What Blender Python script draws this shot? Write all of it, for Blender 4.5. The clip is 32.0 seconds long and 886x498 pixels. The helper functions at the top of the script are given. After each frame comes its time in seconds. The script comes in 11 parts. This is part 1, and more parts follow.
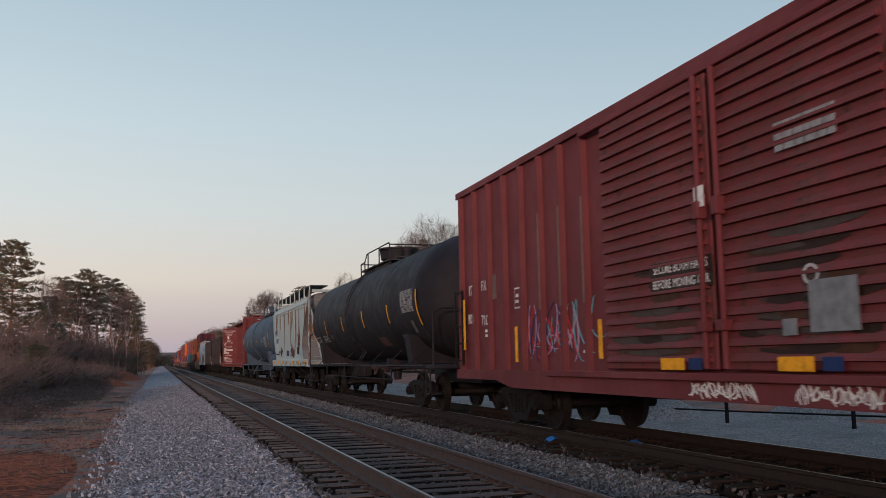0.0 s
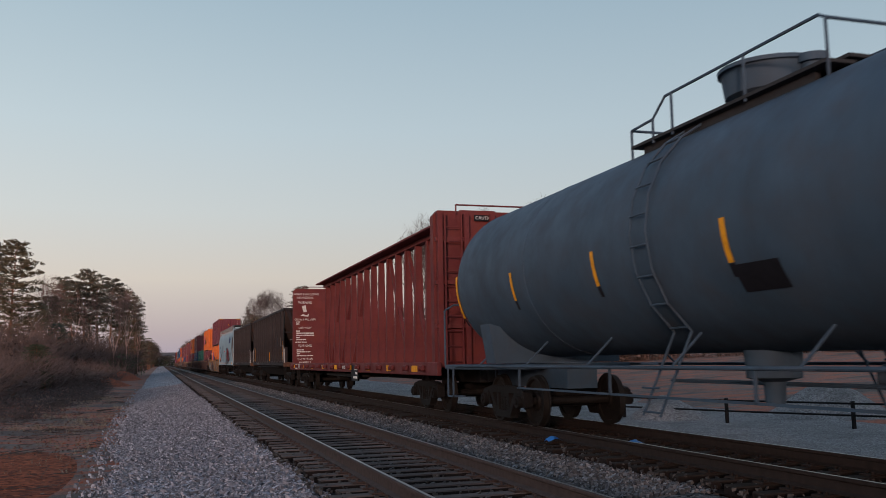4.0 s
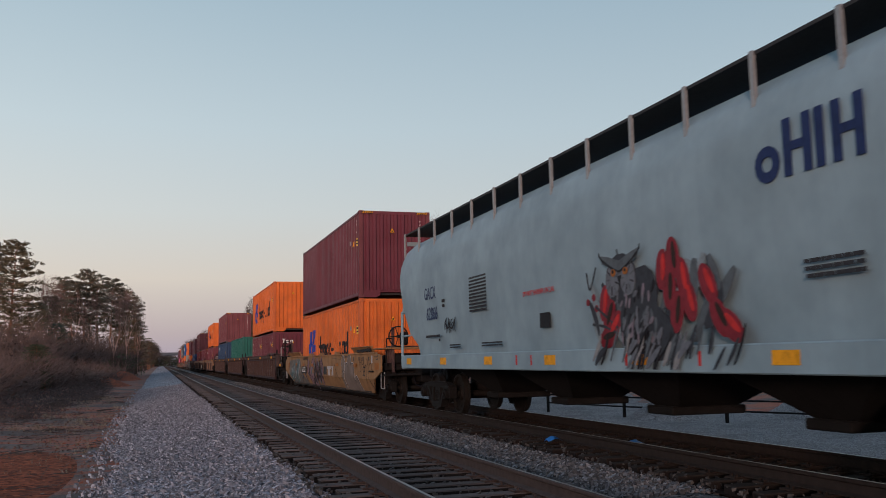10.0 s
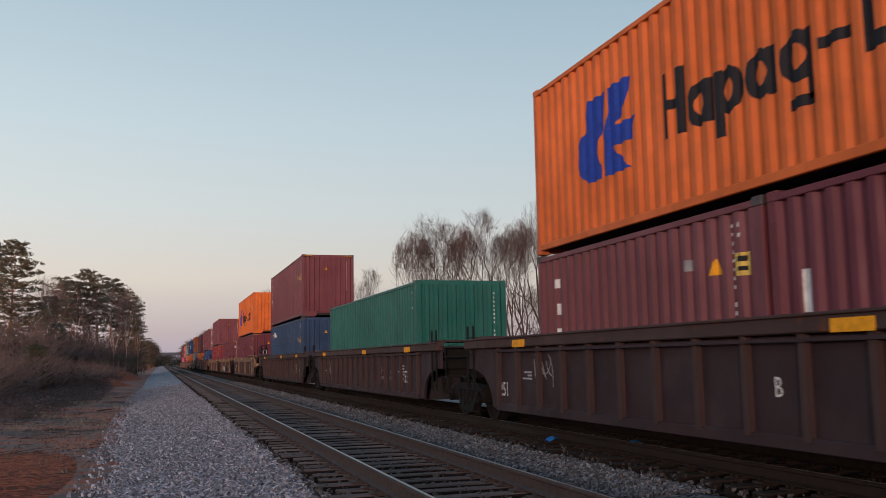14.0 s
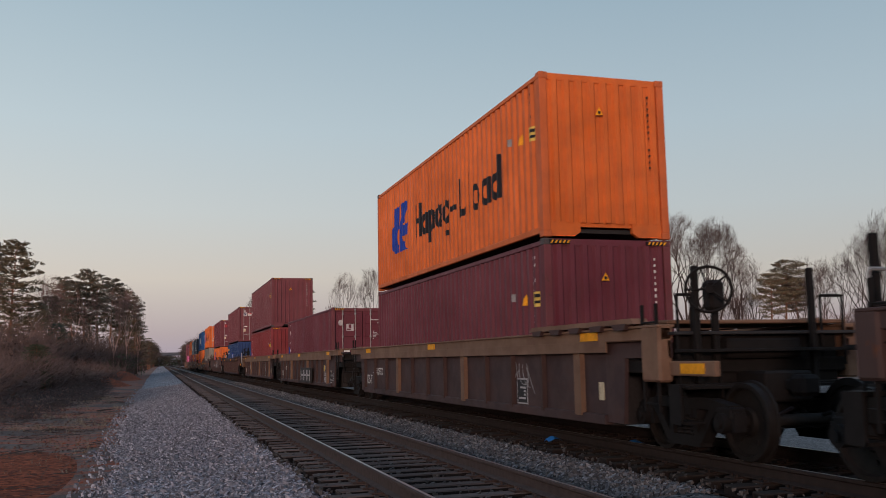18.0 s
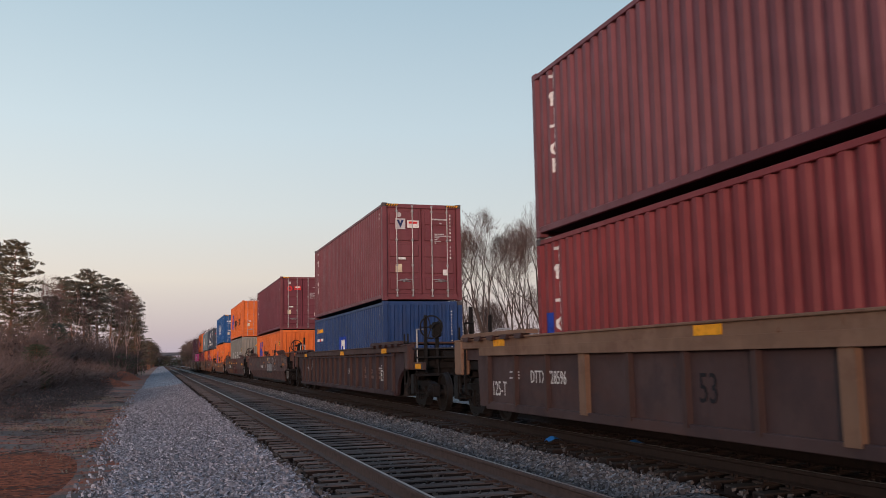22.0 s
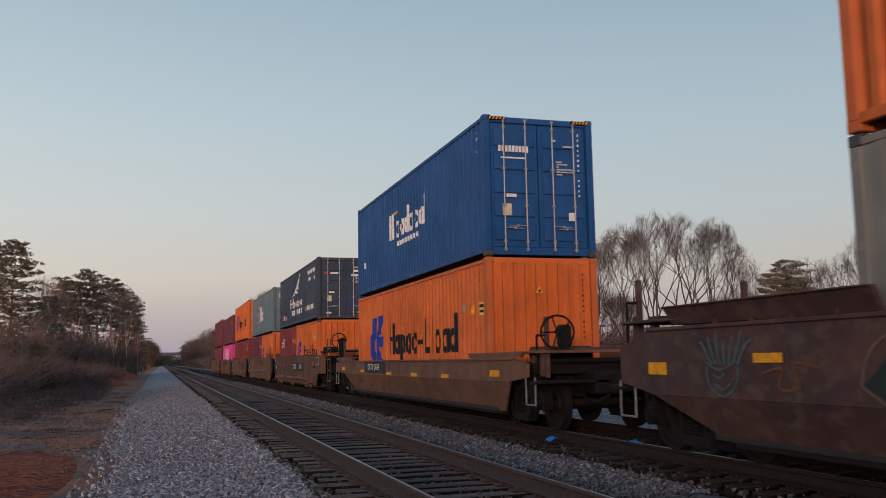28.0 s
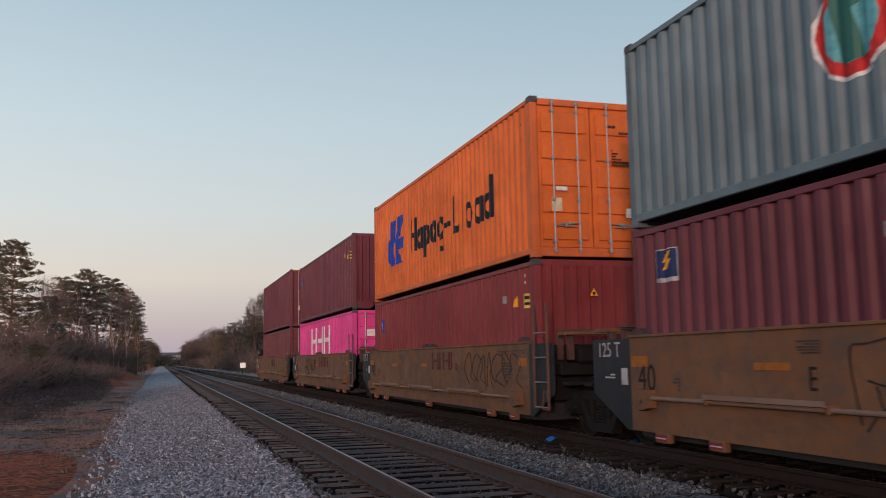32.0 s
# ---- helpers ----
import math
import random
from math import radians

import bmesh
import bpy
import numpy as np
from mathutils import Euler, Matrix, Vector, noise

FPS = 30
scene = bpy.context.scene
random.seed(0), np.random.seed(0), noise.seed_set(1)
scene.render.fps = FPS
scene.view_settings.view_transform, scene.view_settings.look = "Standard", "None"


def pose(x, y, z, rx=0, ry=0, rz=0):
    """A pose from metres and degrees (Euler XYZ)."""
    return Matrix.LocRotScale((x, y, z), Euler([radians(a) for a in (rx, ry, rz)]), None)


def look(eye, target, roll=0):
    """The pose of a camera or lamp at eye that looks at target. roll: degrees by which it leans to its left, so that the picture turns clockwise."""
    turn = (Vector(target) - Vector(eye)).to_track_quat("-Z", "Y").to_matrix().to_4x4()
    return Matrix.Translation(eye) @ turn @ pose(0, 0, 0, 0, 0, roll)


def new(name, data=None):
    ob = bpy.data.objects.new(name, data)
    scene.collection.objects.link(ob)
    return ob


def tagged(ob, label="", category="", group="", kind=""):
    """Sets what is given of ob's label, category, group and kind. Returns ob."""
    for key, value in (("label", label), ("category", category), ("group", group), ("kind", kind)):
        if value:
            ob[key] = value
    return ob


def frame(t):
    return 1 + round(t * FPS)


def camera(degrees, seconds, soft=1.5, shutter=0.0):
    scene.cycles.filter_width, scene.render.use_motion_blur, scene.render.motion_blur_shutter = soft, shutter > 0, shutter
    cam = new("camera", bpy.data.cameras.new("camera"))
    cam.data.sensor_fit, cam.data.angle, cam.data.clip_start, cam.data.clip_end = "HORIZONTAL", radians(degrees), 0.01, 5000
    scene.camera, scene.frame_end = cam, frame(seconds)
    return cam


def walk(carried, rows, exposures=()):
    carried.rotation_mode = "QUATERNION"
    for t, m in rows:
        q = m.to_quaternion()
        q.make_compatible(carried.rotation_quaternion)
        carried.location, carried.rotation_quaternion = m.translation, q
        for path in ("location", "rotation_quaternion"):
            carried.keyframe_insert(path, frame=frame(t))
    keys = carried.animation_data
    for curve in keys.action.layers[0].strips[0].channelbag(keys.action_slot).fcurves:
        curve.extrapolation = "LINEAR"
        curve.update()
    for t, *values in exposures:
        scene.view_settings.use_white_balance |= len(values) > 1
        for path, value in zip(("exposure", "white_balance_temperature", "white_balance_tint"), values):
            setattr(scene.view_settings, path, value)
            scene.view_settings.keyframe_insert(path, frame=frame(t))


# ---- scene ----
# World: x across the tracks, y along them away from the camera, z up from the near rails' running surface.
# ---- camera ----
cam = camera(52.579, 32.0, soft=0.5, shutter=0.12)
EYE = (0.0, 0.0, 1.287)
VIEW = (EYE[0] + 0.298122, EYE[1] + 0.946767, EYE[2] + 0.121717)
EXPOSURES = [(t, s, 6500, 14) for t, s in ((0, 0.0), (1, -0.1), (3, -0.1), (6, -0.2), (7, -0.1), (9, -0.1), (11, -0.1), (12, 0.0), (13, -0.22), (14, 0.0), (17, 0.08), (18, -0.2), (19, 0.0), (20, -0.25), (21, -0.11), (22, 0.1), (23, -0.22), (24, -0.02), (25, -0.1), (27, -0.1), (27.6, -0.1), (28, -0.18), (29, -0.02), (30, -0.16), (31, 0.02), (32, 0.0))]
walk(cam, [(0.0, look(EYE, VIEW, -0.997)), (32.0, look(EYE, VIEW, -0.997))], EXPOSURES)

# ---- world, sun, exposure ----
SUN_AZ, SUN_EL = radians(208), radians(5.0)      # low sun to the left behind the camera, azimuth clockwise from +y
world = bpy.data.worlds.new("dusk_sky")
scene.world = world
world.use_nodes = True
wn, wl = world.node_tree.nodes, world.node_tree.links
sky = wn.new("ShaderNodeTexSky")
sky.sky_type, sky.sun_disc = "NISHITA", False
sky.sun_elevation, sky.sun_rotation = SUN_EL, SUN_AZ
sky.air_density, sky.dust_density, sky.ozone_density = 1.0, 2.0, 2.0
wtc, wsep, wramp = wn.new("ShaderNodeTexCoord"), wn.new("ShaderNodeSeparateXYZ"), wn.new("ShaderNodeValToRGB")
wl.new(wtc.outputs["Generated"], wsep.inputs[0])
wl.new(wsep.outputs["Z"], wramp.inputs[0])
cr = wramp.color_ramp
cr.elements[0].position, cr.elements[0].color = 0.0, (0.50, 0.44, 0.53, 1)
cr.elements[1].position, cr.elements[1].color = 1.0, (0.17, 0.33, 0.58, 1)
for pos, col in ((0.03, (0.60, 0.51, 0.52)), (0.09, (0.81, 0.74, 0.64)), (0.16, (0.74, 0.79, 0.76)), (0.25, (0.635, 0.76, 0.79)), (0.40, (0.445, 0.605, 0.685))):
    e = cr.elements.new(pos)
    e.color = (*col, 1)
wmix = wn.new("ShaderNodeMix")
wmix.data_type, wmix.blend_type = "RGBA", "MIX"
wmix.inputs["Factor"].default_value = 0.85
wl.new(sky.outputs[0], wmix.inputs["A"])
wsc = wn.new("ShaderNodeMix")
wsc.data_type, wsc.blend_type = "RGBA", "MULTIPLY"
wsc.inputs["Factor"].default_value = 1.0
wsc.inputs["B"].default_value = (10.0, 10.0, 10.0, 1)
wdot = wn.new("ShaderNodeVectorMath")            # the dusk sky is brighter towards the sun and dims away from it
wdot.operation = "DOT_PRODUCT"
wdot.inputs[1].default_value = (-0.87, -0.49, 0.0)
wl.new(wtc.outputs["Generated"], wdot.inputs[0])
wadd = wn.new("ShaderNodeMath")
wadd.operation, wadd.inputs[1].default_value, wadd.inputs[2].default_value = "MULTIPLY_ADD", 0.5, 0.5
wl.new(wdot.outputs["Value"], wadd.inputs[0])
wside = wn.new("ShaderNodeValToRGB")
wside.color_ramp.elements[0].color, wside.color_ramp.elements[1].color = (0.80, 0.84, 0.88, 1), (1.10, 1.10, 1.12, 1)
for pos, col in ((0.33, (1.04, 1.04, 1.04)), (0.65, (1.06, 1.06, 1.07))):
    wside.color_ramp.elements.new(pos).color = (*col, 1)
wl.new(wadd.outputs[0], wside.inputs[0])
wtint = wn.new("ShaderNodeMix")
wtint.data_type, wtint.blend_type = "RGBA", "MULTIPLY"
wtint.inputs["Factor"].default_value = 1.0
wl.new(wramp.outputs[0], wtint.inputs["A"])
wl.new(wside.outputs[0], wtint.inputs["B"])
wl.new(wtint.outputs["Result"], wsc.inputs["A"])
wglow = wn.new("ShaderNodeVectorMath")           # warm afterglow round the place where the sun goes down
wglow.operation = "DOT_PRODUCT"
wglow.inputs[1].default_value = (-0.42, -0.90, 0.10)
wl.new(wtc.outputs["Generated"], wglow.inputs[0])
wglowr = wn.new("ShaderNodeValToRGB")
wglowr.color_ramp.elements[0].position, wglowr.color_ramp.elements[0].color = 0.25, (0, 0, 0, 1)
wglowr.color_ramp.elements[1].position, wglowr.color_ramp.elements[1].color = 1.0, (1, 1, 1, 1)
wl.new(wglow.outputs["Value"], wglowr.inputs[0])
wadd2 = wn.new("ShaderNodeMix")
wadd2.data_type, wadd2.blend_type = "RGBA", "ADD"
wadd2.inputs["Factor"].default_value = 1.0
wgc = wn.new("ShaderNodeMix")
wgc.data_type, wgc.blend_type = "RGBA", "MULTIPLY"
wgc.inputs["Factor"].default_value = 1.0
wgc.inputs["B"].default_value = (2.6, 1.9, 1.6, 1)
wl.new(wglowr.outputs[0], wgc.inputs["A"])
wl.new(wsc.outputs["Result"], wadd2.inputs["A"])
wl.new(wgc.outputs["Result"], wadd2.inputs["B"])
wl.new(wadd2.outputs["Result"], wmix.inputs["B"])
wl.new(wmix.outputs["Result"], wn["Background"].inputs["Color"])
wn["Background"].inputs["Strength"].default_value = 0.1
sun = new("sun", bpy.data.lights.new("sun", "SUN"))
sun.data.energy, sun.data.angle, sun.data.color = 3.2, radians(5), (1.0, 0.66, 0.52)
sun.matrix_world = look((0, 0, 0), (-math.sin(SUN_AZ) * math.cos(SUN_EL), -math.cos(SUN_AZ) * math.cos(SUN_EL), -math.sin(SUN_EL)))
scene.view_settings.exposure = 0.0


# ---- materials ----
def nodes_of(name):
    m = bpy.data.materials.new(name)
    m.use_nodes = True
    return m, m.node_tree.nodes, m.node_tree.links, m.node_tree.nodes["Principled BSDF"]


def noise_tex(n, l, scale, detail=5, stretch=None, coord="Object", rough=0.6):
    tc, mp, nz = n.new("ShaderNodeTexCoord"), n.new("ShaderNodeMapping"), n.new("ShaderNodeTexNoise")
    mp.inputs["Scale"].default_value = stretch or (1, 1, 1)
    nz.inputs["Scale"].default_value, nz.inputs["Detail"].default_value, nz.inputs["Roughness"].default_value = scale, detail, rough
    l.new(tc.outputs[coord], mp.inputs[0])
    l.new(mp.outputs[0], nz.inputs["Vector"])
    return nz.outputs["Fac"]


def ramp(n, l, fac, stops):
    r = n.new("ShaderNodeValToRGB")
    r.color_ramp.elements[0].position, r.color_ramp.elements[0].color = stops[0][0], (*stops[0][1], 1)
    r.color_ramp.elements[1].position, r.color_ramp.elements[1].color = stops[-1][0], (*stops[-1][1], 1)
    for p, c in stops[1:-1]:
        r.color_ramp.elements.new(p).color = (*c, 1)
    l.new(fac, r.inputs[0])
    return r.outputs[0]


def mixc(n, l, fac, a, b, mode="MIX"):
    m = n.new("ShaderNodeMix")
    m.data_type, m.blend_type = "RGBA", mode
    for key, v in (("Factor", fac), ("A", a), ("B", b)):
        if isinstance(v, (int, float)):
            m.inputs[key].default_value = v
        elif isinstance(v, tuple):
            m.inputs[key].default_value = (*v, 1)
        else:
            l.new(v, m.inputs[key])
    return m.outputs["Result"]


def bump(n, l, b, fac, strength, dist):
    bp = n.new("ShaderNodeBump")
    bp.inputs["Strength"].default_value, bp.inputs["Distance"].default_value = strength, dist
    l.new(fac, bp.inputs["Height"])
    l.new(bp.outputs[0], b.inputs["Normal"])




def painted(name, col, rust=0.25, dirt=0.2, rough=0.62, streak=0.3, rustcol=(0.10, 0.035, 0.015), spec=0.22, patches=()):
    """Weathered paint on steel: mottled fading, dust, vertical streaks and rust spots; patches: colours of old paint and wear drifting along it."""
    m, n, l, b = nodes_of(name)
    big = noise_tex(n, l, 0.7, 4)
    fade = ramp(n, l, big, ((0.3, tuple(c * 0.82 for c in col)), (0.7, tuple(min(1, c * 1.12 + 0.012) for c in col))))
    st = noise_tex(n, l, 3.0, 4, (1.6, 1.6, 0.09))
    c = mixc(n, l, ramp(n, l, st, ((0.48, (0, 0, 0)), (0.75, (streak,) * 3))), fade, tuple(0.55 * x + 0.012 for x in col))
    grime = noise_tex(n, l, 2.2, 7)
    c = mixc(n, l, ramp(n, l, grime, ((0.42, (0, 0, 0)), (0.8, (dirt,) * 3))), c, (0.07, 0.055, 0.045))
    rs = noise_tex(n, l, 5.0, 9, (1, 1, 0.5), rough=0.75)
    lo = 0.74 - 0.22 * rust
    c = mixc(n, l, ramp(n, l, rs, ((lo, (0, 0, 0)), (lo + 0.05, (0.9,) * 3))), c, rustcol)
    for k, pc in enumerate(patches):
        pn = noise_tex(n, l, 1.3 + 0.9 * k, 7, (1.0, 0.55 + 0.3 * k, 1.6 - 0.8 * (k % 2)), rough=0.62)
        c = mixc(n, l, ramp(n, l, pn, ((0.50, (0, 0, 0)), (0.60, (0.55,) * 3), (0.72, (0.8,) * 3))), c, pc)
    l.new(c, b.inputs["Base Color"])
    l.new(ramp(n, l, grime, ((0.35, (rough,) * 3), (0.75, (min(1.0, rough + 0.22),) * 3))), b.inputs["Roughness"])
    b.inputs["Specular IOR Level"].default_value = spec
    bump(n, l, b, grime, 0.15, 0.01)
    return m


def plain(name, col, rough=0.6, metal=0.0, var=0.25, scale=6.0, bmp=0.2):
    m, n, l, b = nodes_of(name)
    f = noise_tex(n, l, scale, 8)
    l.new(ramp(n, l, f, ((0.25, tuple(c * (1 - var) for c in col)), (0.75, tuple(min(1, c * (1 + var)) for c in col)))), b.inputs["Base Color"])
    b.inputs["Roughness"].default_value, b.inputs["Metallic"].default_value = rough, metal
    b.inputs["Specular IOR Level"].default_value = 0.22 if rough > 0.65 else 0.5
    bump(n, l, b, f, bmp, 0.01)
    return m


def decal(name, col):
    m, n, l, b = nodes_of(name)
    f = noise_tex(n, l, 9.0, 8, rough=0.7)
    l.new(ramp(n, l, f, ((0.3, tuple(c * 0.6 for c in col)), (0.55, col))), b.inputs["Base Color"])
    b.inputs["Roughness"].default_value = 0.6
    b.inputs["Specular IOR Level"].default_value = 0.15
    return m


def worn(col, name):
    """The same paint where posts and headers have chafed to rust."""
    return painted(name, col, rust=0.75, dirt=0.4, streak=0.6, rustcol=(0.060, 0.028, 0.022))


MAROON = painted("maroon_container_paint", (0.108, 0.019, 0.032), rough=0.42, spec=0.20)
MAROON2 = painted("faded_maroon_paint", (0.128, 0.029, 0.038), rust=0.4, rough=0.40, spec=0.26)
RED = painted("brick_red_container_paint", (0.170, 0.020, 0.024), rough=0.42, spec=0.20)
ORANGE = painted("orange_container_paint", (0.56, 0.122, 0.020), rust=0.25, dirt=0.35, rough=0.44, spec=0.15)
NAVY = painted("navy_container_paint", (0.010, 0.036, 0.090), rough=0.40, spec=0.26)
ROYAL = painted("royal_blue_paint", (0.005, 0.032, 0.115), rough=0.40, spec=0.26)
BLUE = painted("mid_blue_paint", (0.004, 0.062, 0.20), rust=0.3, rough=0.45, spec=0.14)
SLATE = painted("slate_navy_paint", (0.024, 0.040, 0.066), rough=0.42, spec=0.20)
GREEN = painted("teal_green_paint", (0.004, 0.095, 0.075), rough=0.40, spec=0.26)
GREYGREEN = painted("grey_green_paint", (0.10, 0.150, 0.175), rust=0.3, rough=0.40, spec=0.26)
STONE = painted("stone_grey_paint", (0.19, 0.18, 0.155), rust=0.3, rough=0.40, spec=0.26)
PINK = painted("magenta_pink_paint", (0.60, 0.045, 0.24), rust=0.1, rough=0.40, spec=0.26)
WORN = {ORANGE: painted("chafed_orange_paint", (0.52, 0.112, 0.024), rust=0.55, dirt=0.4, streak=0.5, rough=0.5), NAVY: worn((0.016, 0.045, 0.10), "chafed_navy_paint"), SLATE: worn((0.030, 0.042, 0.060), "chafed_slate_paint"), MAROON: worn((0.13, 0.030, 0.040), "chafed_maroon_paint"), RED: worn((0.21, 0.028, 0.034), "chafed_red_paint"), GREYGREEN: worn((0.095, 0.14, 0.16), "chafed_grey_paint")}
CARBROWN = painted("brown_car_paint", (0.030, 0.0145, 0.0175), rust=0.4, dirt=0.12, patches=((0.036, 0.017, 0.018), (0.024, 0.014, 0.018)))
# Rust wear plus the skylight that ribs catch, both in this lighter paint.
RIBBROWN = painted("rust_worn_skylit_rib_paint", (0.048, 0.025, 0.023), rust=0.7, dirt=0.3, streak=0.5)
CARTAN = painted("tan_top_chord_paint", (0.165, 0.095, 0.060), rust=0.5, patches=((0.120, 0.062, 0.042), (0.200, 0.120, 0.080)))
TANPANEL = painted("grey_brown_panel_paint", (0.050, 0.027, 0.027), rust=0.4, dirt=0.3, patches=((0.066, 0.034, 0.030), (0.038, 0.024, 0.026)))
CARGOLD = painted("faded_yellow_car_paint", (0.26, 0.135, 0.054), rust=0.4, dirt=0.45)
CAROCHRE = painted("dull_ochre_car_paint", (0.155, 0.070, 0.032), rust=0.35, dirt=0.35, patches=((0.105, 0.052, 0.034), (0.180, 0.078, 0.030), (0.085, 0.060, 0.050)))
CARRUSSET = painted("russet_car_paint", (0.150, 0.070, 0.042), rust=0.3, dirt=0.2, patches=((0.110, 0.048, 0.030), (0.175, 0.095, 0.062)))
CARPLUM = painted("plum_brown_car_paint", (0.118, 0.052, 0.032), rust=0.3, dirt=0.25, patches=((0.085, 0.042, 0.034), (0.155, 0.072, 0.034)))
CARRUST = painted("oxide_brown_car_paint", (0.060, 0.028, 0.027), rust=0.35, dirt=0.35, patches=((0.095, 0.045, 0.034), (0.040, 0.026, 0.030), (0.105, 0.066, 0.052)))
BOXRED = painted("oxide_red_boxcar_paint", (0.130, 0.021, 0.025), rust=0.35, dirt=0.25)
BOXDOOR = painted("grimy_door_paint", (0.140, 0.023, 0.026), rust=0.75, dirt=0.75, rustcol=(0.045, 0.020, 0.014))
BEAMRED = painted("deep_red_car_paint", (0.118, 0.018, 0.019), rust=0.3, dirt=0.3, patches=((0.095, 0.018, 0.020), (0.135, 0.028, 0.022)))
TANKBLACK = painted("black_tank_paint", (0.006, 0.005, 0.009), rust=0.0, dirt=0.08, streak=0.0, rough=0.6)
TANKBLUE = painted("faded_blue_tank_paint", (0.038, 0.070, 0.106), rust=0.1, dirt=0.35)
def rusty_pale():
    """Pale paint with runs of rust from the eaves and blooms of rust low down."""
    m, n, l, b = nodes_of("pale_grey_rust_streaked_paint")
    base = ramp(n, l, noise_tex(n, l, 0.8, 5), ((0.3, (0.24, 0.31, 0.31)), (0.7, (0.33, 0.40, 0.39))))
    runs = noise_tex(n, l, 9.0, 6, (1, 1, 0.022), rough=0.70)
    gate = noise_tex(n, l, 0.8, 5, (1, 1, 0.45))
    k = mixc(n, l, 1.0, ramp(n, l, runs, ((0.52, (0, 0, 0)), (0.66, (0.95,) * 3))), ramp(n, l, gate, ((0.44, (0, 0, 0)), (0.58, (1, 1, 1)))), "MULTIPLY")
    tc, sz = n.new("ShaderNodeTexCoord"), n.new("ShaderNodeSeparateXYZ")
    l.new(tc.outputs["Object"], sz.inputs[0])
    mr = n.new("ShaderNodeMapRange")
    for key, v in ((1, 2.1), (2, 3.9), (3, 0.15), (4, 1.0)):
        mr.inputs[key].default_value = v
    l.new(sz.outputs["Z"], mr.inputs[0])
    hang = ramp(n, l, mr.outputs[0], ((0.0, (0, 0, 0)), (1.0, (1, 1, 1))))
    k = mixc(n, l, 1.0, k, hang, "MULTIPLY")
    c = mixc(n, l, k, base, (0.27, 0.10, 0.030))
    core = mixc(n, l, 1.0, ramp(n, l, runs, ((0.61, (0, 0, 0)), (0.68, (1, 1, 1)))), ramp(n, l, gate, ((0.46, (0, 0, 0)), (0.56, (1, 1, 1)))), "MULTIPLY")
    core = mixc(n, l, 1.0, core, hang, "MULTIPLY")
    c = mixc(n, l, core, c, (0.075, 0.025, 0.014))
    bloom = noise_tex(n, l, 1.1, 9, (1, 1, 0.6), rough=0.72)
    c = mixc(n, l, ramp(n, l, bloom, ((0.63, (0, 0, 0)), (0.68, (0.9,) * 3))), c, (0.14, 0.045, 0.022))
    fine = noise_tex(n, l, 7, 8, (1, 1, 0.25), rough=0.7)
    c = mixc(n, l, ramp(n, l, fine, ((0.64, (0, 0, 0)), (0.76, (0.45,) * 3))), c, (0.22, 0.11, 0.06))
    l.new(c, b.inputs["Base Color"])
    b.inputs["Roughness"].default_value = 0.6
    bump(n, l, b, bloom, 0.15, 0.01)
    return m


HOPPALE = rusty_pale()
RUSTWHITE = painted("rust_worn_white_paint", (0.26, 0.29, 0.29), rust=1.15, dirt=0.4, rustcol=(0.13, 0.05, 0.026))
# Grimy end sheets; the shade of the recessed ends is in this grey.
HOPEND = painted("grimy_shaded_end_paint", (0.15, 0.155, 0.16), rust=0.35, dirt=0.5)
HOPGREY = painted("light_grey_hopper_paint", (0.222, 0.318, 0.365), rust=0.0, dirt=0.08, streak=0.12)
HOPBLACK = painted("worn_black_hopper_paint", (0.014, 0.010, 0.011), rust=0.7, dirt=0.10, streak=0.6, rustcol=(0.034, 0.015, 0.012), patches=((0.023, 0.013, 0.013), (0.017, 0.014, 0.018)))
HOPEDGE = painted("rust_washed_black_paint", (0.026, 0.016, 0.014), rust=0.8, dirt=0.2, streak=0.6, rustcol=(0.060, 0.025, 0.014), patches=((0.040, 0.019, 0.014), (0.020, 0.016, 0.017)))
RUSTSILL = painted("rust_orange_sill", (0.075, 0.032, 0.018), rust=0.9, dirt=0.2, rustcol=(0.15, 0.055, 0.020))
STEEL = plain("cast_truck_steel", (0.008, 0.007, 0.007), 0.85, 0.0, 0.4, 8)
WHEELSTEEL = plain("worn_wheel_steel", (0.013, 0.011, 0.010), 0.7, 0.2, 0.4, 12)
GALV = plain("galvanised_steel", (0.24, 0.245, 0.25), 0.45, 0.3, 0.2, 20)
DARKGRATE = plain("dark_grating_steel", (0.025, 0.025, 0.027), 0.7, 0.0, 0.3, 20)
WHITE = decal("white_stencil_paint", (0.62, 0.62, 0.60))
BLACKP = decal("black_stencil_paint", (0.012, 0.012, 0.016))
YELLOWP = decal("yellow_reflective_sheet", (0.75, 0.33, 0.015))
BLUEP = decal("blue_sign_paint", (0.012, 0.045, 0.30))
NAVYP = decal("dark_blue_letter_paint", (0.015, 0.03, 0.10))
REDP = decal("red_sign_paint", (0.50, 0.03, 0.03))
TEALP = decal("teal_spray_paint", (0.10, 0.34, 0.38))
LILACP = decal("lilac_spray_paint", (0.38, 0.24, 0.36))
RUSTORANGE = painted("dull_orange_spray", (0.150, 0.060, 0.025), rust=0.4, dirt=0.4, patches=((0.090, 0.040, 0.024), (0.125, 0.070, 0.045)))
SPRUCEP = decal("dark_green_spray", (0.020, 0.034, 0.030))
OLDWHITE = decal("thin_white_spray", (0.40, 0.39, 0.40))
GREYP = decal("grey_spray_paint", (0.24, 0.24, 0.245))
BAREMETAL = plain("dull_bare_metal", (0.17, 0.175, 0.18), 0.6, 0.2, 0.4, 9)
DARKRUST = decal("dark_rust_stain", (0.028, 0.016, 0.013))
CHARP = decal("charcoal_spray", (0.034, 0.040, 0.050))
